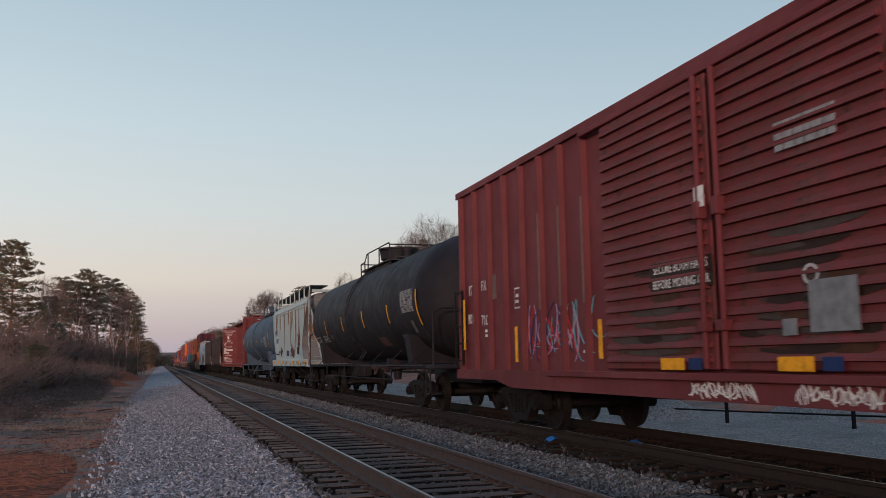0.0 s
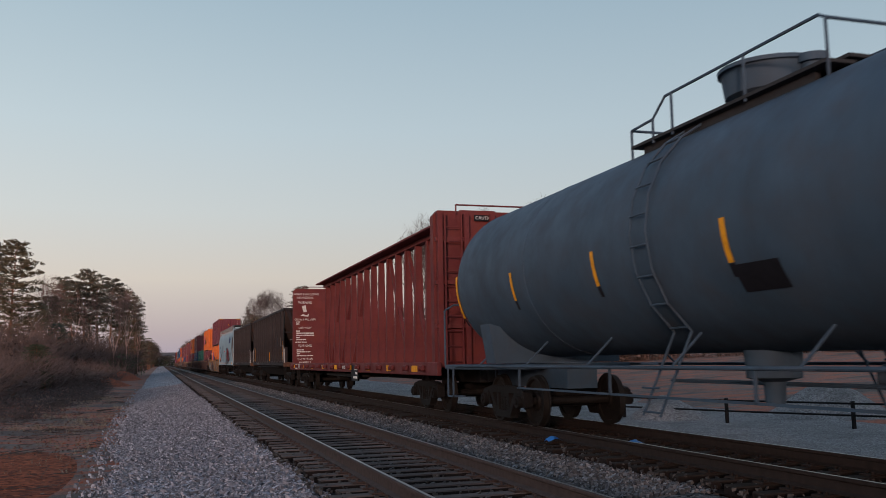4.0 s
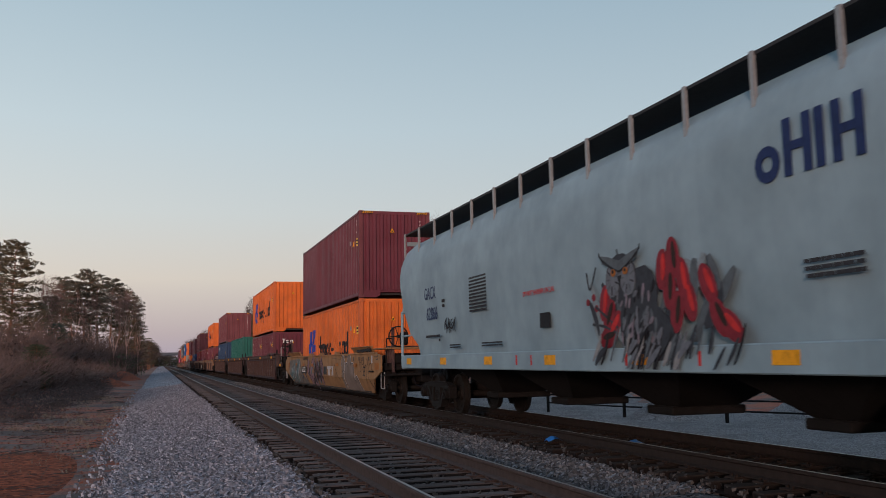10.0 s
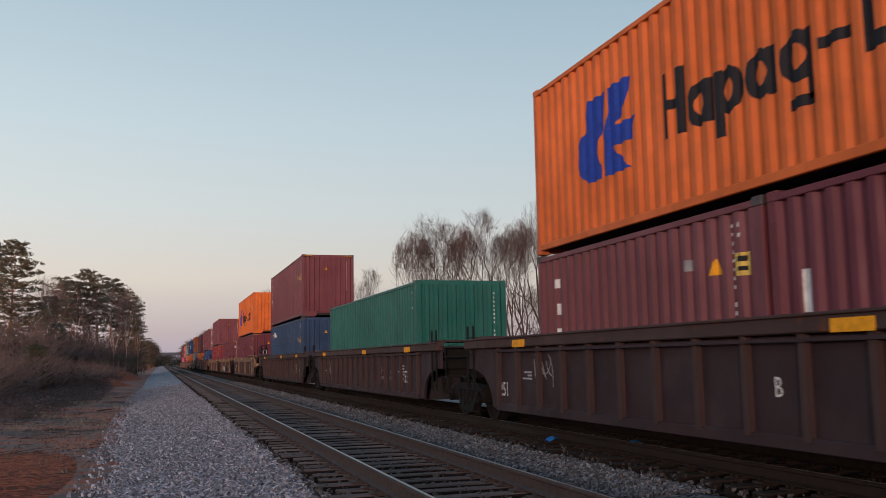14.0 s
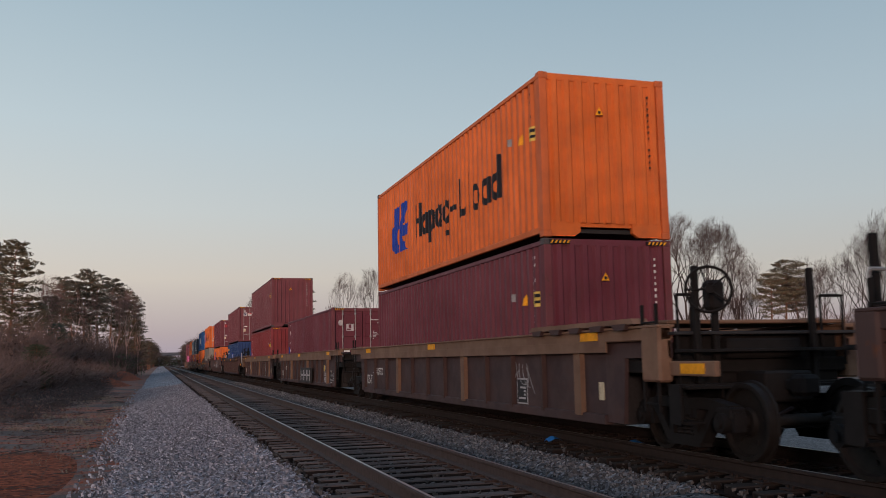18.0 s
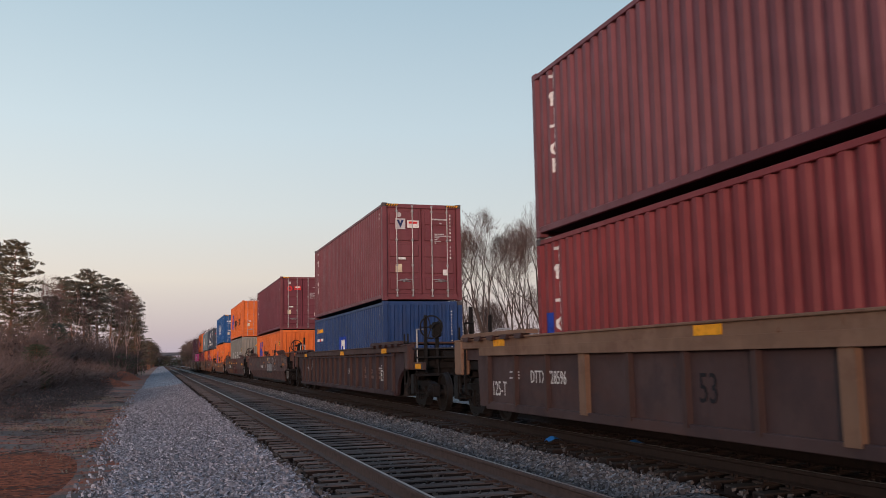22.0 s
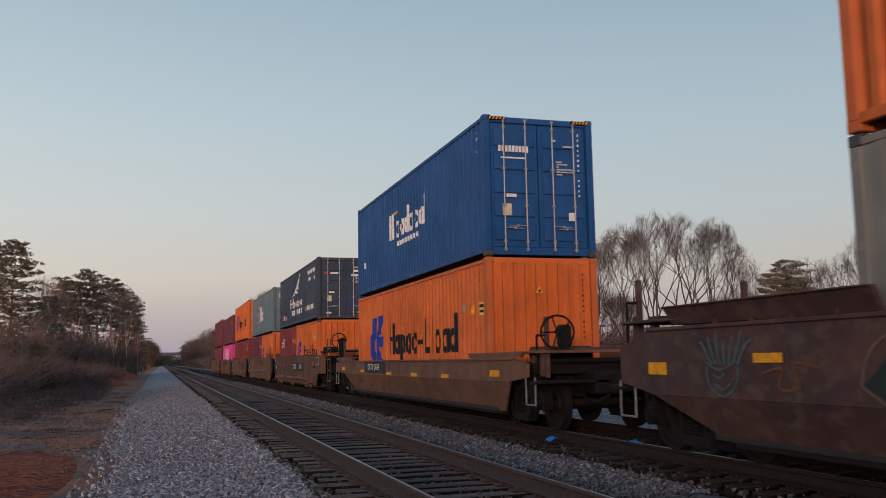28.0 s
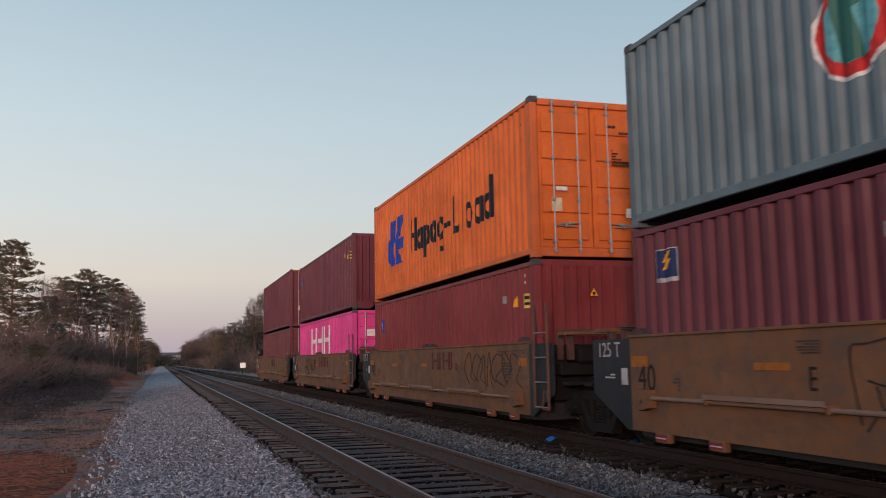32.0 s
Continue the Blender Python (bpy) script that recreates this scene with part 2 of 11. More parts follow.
SMOKEP = decal("smoke_grey_spray", (0.085, 0.105, 0.120))
LILACGREY = decal("lilac_grey_spray", (0.19, 0.165, 0.20))
HAZEP = decal("thin_grey_spray", (0.20, 0.25, 0.275))
PETALP = decal("pale_pink_spray", (0.140, 0.080, 0.066))
MAUVEP = painted("faded_lilac_spray", (0.215, 0.125, 0.150), rust=0.1, dirt=0.3, patches=((0.165, 0.100, 0.115),))
HAZEGREY = painted("hazy_grey_spray", (0.120, 0.108, 0.098), rust=0.2, dirt=0.3, patches=((0.090, 0.115, 0.120), (0.145, 0.105, 0.070)))
LETTERGREY = painted("grey_letter_spray", (0.165, 0.125, 0.105), rust=0.2, dirt=0.3, patches=((0.135, 0.100, 0.080),))
SEAP = decal("dim_teal_spray", (0.060, 0.130, 0.150))
DIMLINE = decal("dark_marker_line", (0.026, 0.020, 0.019))
DULLRED = decal("dull_dark_red_spray", (0.085, 0.018, 0.014))
CRIMSONP = decal("dull_crimson_spray", (0.20, 0.020, 0.032))
OWLGREY = decal("mid_grey_spray", (0.13, 0.145, 0.17))
RUSTTAN = decal("tan_rust_wash", (0.25, 0.19, 0.13))
RUSTRUN = decal("red_brown_rust", (0.125, 0.042, 0.020))
RUSTY = decal("brown_rust_stain", (0.060, 0.026, 0.016))
RUSTPALE = decal("pale_scraped_paint", (0.15, 0.10, 0.085))
GRIMEP = decal("brown_grey_grime", (0.060, 0.046, 0.042))
GREYP2 = decal("dull_grey_paint", (0.11, 0.105, 0.10))
# Worn pipe paint; highlights along pipe and ledges are in its pale colour.
PIPEPAINT = painted("worn_highlight_pipe_paint", (0.20, 0.125, 0.090), rust=0.5, dirt=0.3)
FADEDORANGE = decal("sun_faded_reflector", (0.30, 0.105, 0.020))
CARDARK = painted("slate_dark_car_paint", (0.017, 0.020, 0.026))
CORNER = plain("scuffed_casting_steel", (0.055, 0.045, 0.045), 0.6, 0.2, 0.4, 15)


# ---- mesh helpers ----
class Geo:
    """Collects closed solids, then gives one mesh."""

    def __init__(self):
        self.v, self.f = [], []

    def add(self, verts, faces):
        cx = [sum(p[i] for p in verts) / len(verts) for i in range(3)]
        k = len(self.v)
        for f in faces:
            p, q, r = verts[f[0]], verts[f[1]], verts[f[2]]
            u, w = [q[i] - p[i] for i in range(3)], [r[i] - p[i] for i in range(3)]
            nrm = (u[1] * w[2] - u[2] * w[1], u[2] * w[0] - u[0] * w[2], u[0] * w[1] - u[1] * w[0])
            g = f if sum(nrm[i] * (p[i] - cx[i]) for i in range(3)) >= 0 else f[::-1]
            self.f.append([k + i for i in g])
        self.v += verts
        return self

    def box(self, x0, x1, y0, y1, z0, z1, c=0.0):
        if c <= 0:
            vs = [(x, y, z) for x in (x0, x1) for y in (y0, y1) for z in (z0, z1)]
            return self.add(vs, [(0, 1, 3, 2), (4, 5, 7, 6), (0, 1, 5, 4), (2, 3, 7, 6), (0, 2, 6, 4), (1, 3, 7, 5)])
        lo, hi = (x0, y0, z0), (x1, y1, z1)
        vs = []
        for s in range(8):
            sg = [(s >> 2) & 1, (s >> 1) & 1, s & 1]
            for a in range(3):
                vs.append(tuple((hi[i] if sg[i] else lo[i]) + (0 if i == a else (-c if sg[i] else c)) for i in range(3)))
        fs = []
        for a in range(3):
            b, d = [i for i in range(3) if i != a]
            bit = lambda i: 4 >> i
            for s in (0, bit(a)):
                fs.append([3 * (s + q) + a for q in (0, bit(b), bit(b) + bit(d), bit(d))])
            for sb in (0, bit(b)):
                for sd in (0, bit(d)):
                    s0, s1 = sb + sd, sb + sd + bit(a)
                    fs.append([3 * s0 + b, 3 * s1 + b, 3 * s1 + d, 3 * s0 + d])
        fs += [[3 * s, 3 * s + 1, 3 * s + 2] for s in range(8)]
        return self.add(vs, fs)

    def prism(self, poly, axis, a, b):
        """A convex or star-shaped outline in the two other axes, drawn out along axis from a to b."""
        n = len(poly)
        put = {"x": lambda p, t: (t, p[0], p[1]), "y": lambda p, t: (p[0], t, p[1]), "z": lambda p, t: (p[0], p[1], t)}[axis]
        vs = [put(p, a) for p in poly] + [put(p, b) for p in poly]
        return self.add(vs, [list(range(n)), list(range(n, 2 * n))] + [[i, (i + 1) % n, n + (i + 1) % n, n + i] for i in range(n)])

    def rod(self, p0, p1, r, n=8, r1=None):
        p0, p1 = Vector(p0), Vector(p1)
        d = (p1 - p0).normalized()
        u = d.orthogonal().normalized()
        w = d.cross(u)
        r1 = r if r1 is None else r1
        vs = [tuple(p + (u * math.cos(6.28319 * i / n) + w * math.sin(6.28319 * i / n)) * q) for p, q in ((p0, r), (p1, r1)) for i in range(n)]
        return self.add(vs, [list(range(n)), list(range(n, 2 * n))] + [[i, (i + 1) % n, n + (i + 1) % n, n + i] for i in range(n)])

    def pipe(self, pts, r, n=6):
        for a, b in zip(pts, pts[1:]):
            self.rod(a, b, r, n)
        return self

    def bar(self, p0, p1, wide, x0, x1):
        """A flat bar between two (y, z) points, from x0 to x1."""
        d = Vector((p1[0] - p0[0], p1[1] - p0[1])).normalized() * wide / 2
        q = Vector((-d.y, d.x))
        return self.prism([(p0[0] + q.x, p0[1] + q.y), (p1[0] + q.x, p1[1] + q.y), (p1[0] - q.x, p1[1] - q.y), (p0[0] - q.x, p0[1] - q.y)], "x", x0, x1)

    def lathe(self, prof, axis, n=24):
        """Turn (along, radius) pairs round the x, y or z axis."""
        put = {"x": lambda t, a, r: (t, r * math.cos(a), r * math.sin(a)), "y": lambda t, a, r: (r * math.cos(a), t, r * math.sin(a)),
               "z": lambda t, a, r: (r * math.cos(a), r * math.sin(a), t)}[axis]
        k = len(self.v)
        for t, r in prof:
            self.v += [put(t, 6.2831853 * i / n, r) for i in range(n)]
        for j in range(len(prof) - 1):
            for i in range(n):
                self.f.append([k + j * n + i, k + j * n + (i + 1) % n, k + (j + 1) * n + (i + 1) % n, k + (j + 1) * n + i])
        return self

    def move(self, dx, dy, dz):
        self.v = [(x + dx, y + dy, z + dz) for x, y, z in self.v]
        return self

    def sheet(self, rows):
        """A grid of points as a surface."""
        k, w = len(self.v), len(rows[0])
        for r in rows:
            self.v += list(r)
        for j in range(len(rows) - 1):
            for i in range(w - 1):
                self.f.append([k + j * w + i, k + j * w + i + 1, k + (j + 1) * w + i + 1, k + (j + 1) * w + i])
        return self

    def mesh(self, name, smooth=35):
        me = bpy.data.meshes.new(name)
        me.from_pydata(self.v, [], self.f)
        me.materials.append(None)
        if smooth:
            me.polygons.foreach_set("use_smooth", [True] * len(me.polygons))
            me.set_sharp_from_angle(angle=radians(smooth))
        return me


CACHE = {}


def cached(key, make, smooth=35):
    if key not in CACHE:
        CACHE[key] = make().mesh(key if isinstance(key, str) else key[0], smooth)
    return CACHE[key]


def part(name, data, material, parent=None, label="", m=None):
    """Links a mesh (or Geo) as one object under a thing or a part."""
    me = data.mesh(name) if isinstance(data, Geo) else data
    ob = new(name, me)
    if not me.materials:
        me.materials.append(None)
    ob.material_slots[0].link = "OBJECT"
    ob.material_slots[0].material = material
    if parent:
        ob.parent = parent
    if m is not None:
        ob.matrix_basis = m
    if label:
        ob["label"] = label
    return ob


def thing(name, label, category, group="", m=None, kind=""):
    ob = tagged(new(name), label, category, group, kind)
    ob.empty_display_size = 0.3
    if m is not None:
        ob.matrix_basis = m
    return ob


def letters(text, size, align="CENTER"):
    cu = bpy.data.curves.new("letters", "FONT")
    cu.body, cu.size, cu.extrude, cu.align_x, cu.align_y = text, size, 0.0015, align, "CENTER"
    cu.resolution_u = 2
    tmp = bpy.data.objects.new("letters", cu)
    me = bpy.data.meshes.new_from_object(tmp)
    bpy.data.objects.remove(tmp)
    bpy.data.curves.remove(cu)
    me.materials.clear()
    me.materials.append(None)
    return me


# poses of flat lettering: on the side that faces the camera (-x), and on an end that faces -y
def on_side(x, y, z, squeeze=1.0):
    return Matrix.Translation((x, y, z)) @ Euler((radians(90), 0, radians(-90))).to_matrix().to_4x4() @ Matrix.Diagonal((squeeze, 1, 1, 1))


def on_end(x, y, z, squeeze=1.0):
    return Matrix.Translation((x, y, z)) @ Euler((radians(90), 0, 0)).to_matrix().to_4x4() @ Matrix.Diagonal((squeeze, 1, 1, 1))


TRACK_X, TRACK_Z = 7.3636, 0.033
SPEEDS = (12.612, 12.591, 12.569, 12.568, 12.637, 12.811, 13.026, 13.277, 13.548)   # m/s every 4 s


def run(t):
    """Metres that the train has gone by t seconds."""
    s = 0.0
    for k in range(8):
        d = min(max(t - 4 * k, 0.0), 4.0)
        s += SPEEDS[k] * d + (SPEEDS[k + 1] - SPEEDS[k]) * d * d / 8
    return s


TRAIN = []      # (thing, y at 0 s, z)
AXLES = []      # (wheelset, y of the axle at 0 s, its pose)


def on_train(ob, y0, z=0.0):
    ob.matrix_basis = Matrix.Translation((TRACK_X, y0, TRACK_Z + z))
    TRAIN.append((ob, y0, TRACK_Z + z))
    return ob
# ---- shared railway parts ----
def g_wheelset(r):
    g = Geo()
    g.lathe([(-1.02, 0.0), (-1.02, 0.075), (1.02, 0.075), (1.02, 0.0)], "x", 12)
    for s in (-1, 1):
        g.lathe([(s * 0.66, 0.09), (s * 0.66, 0.15), (s * 0.70, 0.16), (s * 0.715, r - 0.07), (s * 0.685, r - 0.06), (s * 0.685, r + 0.028),
                 (s * 0.712, r + 0.028), (s * 0.722, r), (s * 0.815, r - 0.004), (s * 0.82, r - 0.055), (s * 0.765, r - 0.075), (s * 0.75, 0.17), (s * 0.80, 0.15), (s * 0.80, 0.09)], "x", 36)
        for k in range(5):                      # cast bosses on the plate
            a = 6.2832 * k / 5
            g.rod((s * 0.72, 0.27 * math.cos(a), 0.27 * math.sin(a)), (s * 0.77, 0.27 * math.cos(a), 0.27 * math.sin(a)), 0.03, 6)
    return g


def g_sideframe():
    g = Geo()
    x0, x1 = -0.085, 0.085
    g.bar((-0.62, 0.66), (0.62, 0.66), 0.13, x0, x1)
    for s in (-1, 1):
        g.bar((s * 0.60, 0.66), (s * 0.98, 0.60), 0.12, x0, x1)
        g.bar((s * 0.68, 0.64), (s * 0.33, 0.22), 0.12, x0, x1)
        g.bar((s * 0.27, 0.20), (s * 0.27, 0.66), 0.09, x0, x1)
        g.box(x0 - 0.02, x1 + 0.02, s * 0.89 - 0.15, s * 0.89 + 0.15, 0.50, 0.64, 0.02)
        g.bar((s * 0.74, 0.56), (s * 0.74, 0.36), 0.07, x0, x1)
        g.bar((s * 1.04, 0.58), (s * 1.04, 0.36), 0.07, x0, x1)
    g.bar((-0.36, 0.20), (0.36, 0.20), 0.13, x0, x1)
    for y in (-0.89, 0.89):
        g.rod((-0.17, y, 0.457), (0.05, y, 0.457), 0.115, 14)
        g.rod((-0.20, y, 0.457), (-0.16, y, 0.457), 0.06, 8)
    return g


def g_spring():
    g = Geo()
    prof = []
    for k in range(6):
        z = 0.27 + k * 0.045
        prof += [(z, 0.05), (z + 0.012, 0.068), (z + 0.032, 0.068), (z + 0.044, 0.05)]
    return g.lathe(prof, "z", 7)


def g_bolster():
    g = Geo()
    g.box(-1.06, 1.06, -0.19, 0.19, 0.50, 0.66, 0.03)
    g.rod((0, 0, 0.62), (0, 0, 0.80), 0.2, 16)
    for s in (-1, 1):
        g.box(-0.9, 0.9, s * 0.40 - 0.05, s * 0.40 + 0.05, 0.32, 0.42)        # brake beams
        for sx in (-0.75, 0.75):
            g.box(sx - 0.05, sx + 0.05, s * 0.42 - 0.03, s * 0.42 + 0.05, 0.28, 0.52)
    return g


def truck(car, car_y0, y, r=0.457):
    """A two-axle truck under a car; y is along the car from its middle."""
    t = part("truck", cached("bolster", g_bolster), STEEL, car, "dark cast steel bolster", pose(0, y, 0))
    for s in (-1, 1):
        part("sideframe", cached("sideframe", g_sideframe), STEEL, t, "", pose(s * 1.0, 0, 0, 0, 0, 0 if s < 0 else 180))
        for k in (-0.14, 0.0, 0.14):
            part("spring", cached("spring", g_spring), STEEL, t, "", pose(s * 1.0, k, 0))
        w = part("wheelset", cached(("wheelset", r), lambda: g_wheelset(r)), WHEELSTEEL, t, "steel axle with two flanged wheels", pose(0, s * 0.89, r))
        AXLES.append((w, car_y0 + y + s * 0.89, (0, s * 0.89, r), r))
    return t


def g_coupler():
    g = Geo()
    g.box(-0.075, 0.075, -0.15, 0.62, 0.80, 0.94, 0.02)
    g.box(-0.15, 0.13, -0.32, -0.05, 0.74, 1.00, 0.05)
    g.box(-0.30, 0.30, 0.55, 0.75, 0.72, 1.02, 0.03)
    g.pipe([(0.25, 0.6, 0.75), (0.3, 0.1, 0.45), (0.25, -0.3, 0.55)], 0.025)   # brake hose
    return g


def couplers(car, a, b):
    """Couplers whose knuckles meet near the ends a (near) and b (far), along the car."""
    part("coupler", cached("coupler", g_coupler), STEEL, car, "", pose(0, a, 0))
    part("coupler", cached("coupler", g_coupler), STEEL, car, "", pose(0, b, 0, 0, 0, 180))


def g_ladder(h, w=0.40, step=0.34, rail=0.018):
    """Ladder in the plane of y and z, standing on z = 0."""
    g = Geo()
    for s in (-1, 1):
        g.box(-rail, rail, s * w / 2 - rail, s * w / 2 + rail, 0, h)
    z = 0.1
    while z < h - 0.03:
        g.rod((0, -w / 2, z), (0, w / 2, z), 0.012, 6)
        z += step
    return g


def ladder(car, x, y, z, h, mat, turn=0, w=0.40):
    return part("ladder", cached(("ladder", round(h, 2), w), lambda: g_ladder(h, w)), mat, car, "", pose(x, y, z, 0, 0, turn))


def g_handwheel():
    g = Geo()
    n, R, r = 20, 0.28, 0.02
    for i in range(n):
        a, b = 6.2832 * i / n, 6.2832 * (i + 1) / n
        g.rod((0, R * math.cos(a), R * math.sin(a)), (0, R * math.cos(b), R * math.sin(b)), r, 5)
    for i in range(5):
        a = 6.2832 * i / 5
        g.rod((0, 0, 0), (0, R * math.cos(a), R * math.sin(a)), 0.014, 5)
    g.rod((-0.06, 0, 0), (0.12, 0, 0), 0.05, 10)
    return g


def bars(rows, x=None, y=None, thick=0.004):
    """Unreadable writing as plain bars: rows of (u, z, width, height) on a side (x given, u along y) or an end (y given, u along x)."""
    g = Geo()
    for u, z, w, h in rows:
        if x is not None:
            g.box(x - thick, x + 0.004, u - w / 2, u + w / 2, z - h / 2, z + h / 2)
        else:
            g.box(u - w / 2, u + w / 2, y - thick, y + 0.004, z - h / 2, z + h / 2)
    return g


def block(rng, u0, z0, w, h, lines, fill=0.8):
    """A paragraph of writing as rows of short bars."""
    out = []
    lh = h / lines
    for k in range(lines):
        u = u0 - w / 2
        while u < u0 + w / 2 - 0.02:
            q = min(rng.uniform(0.06, 0.22) * max(0.3, w), u0 + w / 2 - u)
            out.append((u + q / 2, z0 + h / 2 - (k + 0.5) * lh, q * 0.86, lh * 0.55))
            u += q
            if rng.random() > fill:
                break
    return out


def column(rng, u, z0, z1, w, n):
    """A vertical column of short bars, one for each character."""
    d = (z1 - z0) / n
    return [(u, z0 + (k + 0.5) * d, w * rng.uniform(0.35, 0.8), d * rng.uniform(0.34, 0.52)) for k in range(n) if k not in (n // 3,)]


# ---- containers ----
CW = 2.438


def conform(g, L, depth=0.050):
    """Paint on a corrugated side: the outward faces of g, cut at the folds and laid on the panel."""
    w = wave(L - 0.30, 0.278, depth, 0.34)
    out = Geo()
    for f in g.f:
        ps = [g.v[i] for i in f]
        x0 = ps[0][0]
        if max(abs(p[0] - x0) for p in ps) > 1e-5 or x0 > -CW / 2 - 0.004:
            continue
        poly = [(p[1], p[2]) for p in ps]
        for (ya, da), (yb, db) in zip(w, w[1:]):
            if yb <= min(p[0] for p in poly) or ya >= max(p[0] for p in poly):
                continue
            cut = poly
            for lim, sg in ((ya, 1), (yb, -1)):
                nxt = []
                for p, q in zip(cut, cut[1:] + cut[:1]):
                    pin, qin = sg * (p[0] - lim) >= 0, sg * (q[0] - lim) >= 0
                    if pin:
                        nxt.append(p)
                    if pin != qin:
                        t = (lim - p[0]) / (q[0] - p[0])
                        nxt.append((lim, p[1] + t * (q[1] - p[1])))
                cut = nxt
                if len(cut) < 3:
                    break
            if len(cut) < 3 or max(p[0] for p in cut) - min(p[0] for p in cut) < 1e-4:
                continue
            k = len(out.v)
            for y, z in cut:
                d = da + (db - da) * (y - ya) / (yb - ya)
                out.v.append((x0 + 0.016 + d, y, z))
            out.f.append(list(range(k, k + len(cut))))
    return out


def wave(length, pitch, depth, flat=0.32):
    """Points (along, depth) of a trapezoid corrugation."""
    n = max(1, round(length / pitch))
    p = length / n
    out = []
    for k in range(n):
        a = -length / 2 + k * p
        out += [(a, 0), (a + p * flat, 0), (a + p * 0.5, depth), (a + p * (0.5 + flat), depth)]
    return out + [(length / 2, 0)]


def g_side(L, H, depth=0.050):
    g = Geo()
    w = wave(L - 0.30, 0.278, depth, 0.34)
    z0, z1 = 0.17, H - 0.09
    g.sheet([[(d, y, z) for y, d in w] for z in (z0, z1)])
    g.sheet([[(0.062, y, z) for y in (-L / 2 + 0.15, L / 2 - 0.15)] for z in (z0, z1)])
    return g


def g_front(H):
    g = Geo()
    w = wave(CW - 0.26, 0.24, 0.048, 0.34)
    g.sheet([[(x, -d, z) for x, d in w] for z in (0.26, H - 0.10)])
    g.box(-CW / 2 + 0.13, CW / 2 - 0.13, -0.02, 0.03, H - 0.12, H - 0.005)          # header
    for s in (-1, 1):                                                              # sill, open in the middle
        g.prism([(s * 1.09, 0.02), (s * 0.62, 0.02), (s * 0.50, 0.10), (s * 0.50, 0.27), (s * 1.09, 0.27)], "y", -0.03, 0.06)
    g.box(-0.51, 0.51, 0.0, 0.06, 0.19, 0.27)
    return g


def g_leaf(H):
    """One door leaf, x from 0 to 1.08."""
    g = Geo()
    z0, z1, n = 0.20, H - 0.13, 5
    g.box(0.01, 1.07, 0.0, 0.045, z0, z1, 0.006)
    hh = (z1 - z0 - 0.14) / n
    for k in range(n):
        a = z0 + 0.07 + k * hh
        g.box(0.10, 0.98, -0.036, 0.002, a + 0.06, a + hh - 0.06, 0.012)
    return g


def g_rodset(H):
    g = Geo()
    g.rod((0, -0.06, 0.10), (0, -0.06, H - 0.06), 0.015, 8)
    for z in (0.14, 0.30, H * 0.36, H * 0.62, H - 0.24, H - 0.09):
        g.box(-0.030, 0.030, -0.080, 0.0, z - 0.030, z + 0.030, 0.006)
    return g


def g_handle():
    g = Geo()
    g.rod((0, -0.085, 0), (0.40, -0.085, -0.02), 0.011, 6)
    g.box(0.19, 0.23, -0.10, 0.0, -0.035, 0.02, 0.006)
    return g


def g_hinges(H):
    g = Geo()
    for k in range(4):
        z = 0.35 + k * (H - 0.65) / 3
        g.box(-1.22, -1.10, -0.05, 0.02, z - 0.05, z + 0.05, 0.01)
        g.rod((-1.15, -0.055, z - 0.08), (-1.15, -0.055, z + 0.08), 0.022, 8)
    return g


def g_casting():
    g = Geo()
    g.box(-0.081, 0.081, -0.089, 0.089, -0.059, 0.059, 0.012)
    return g




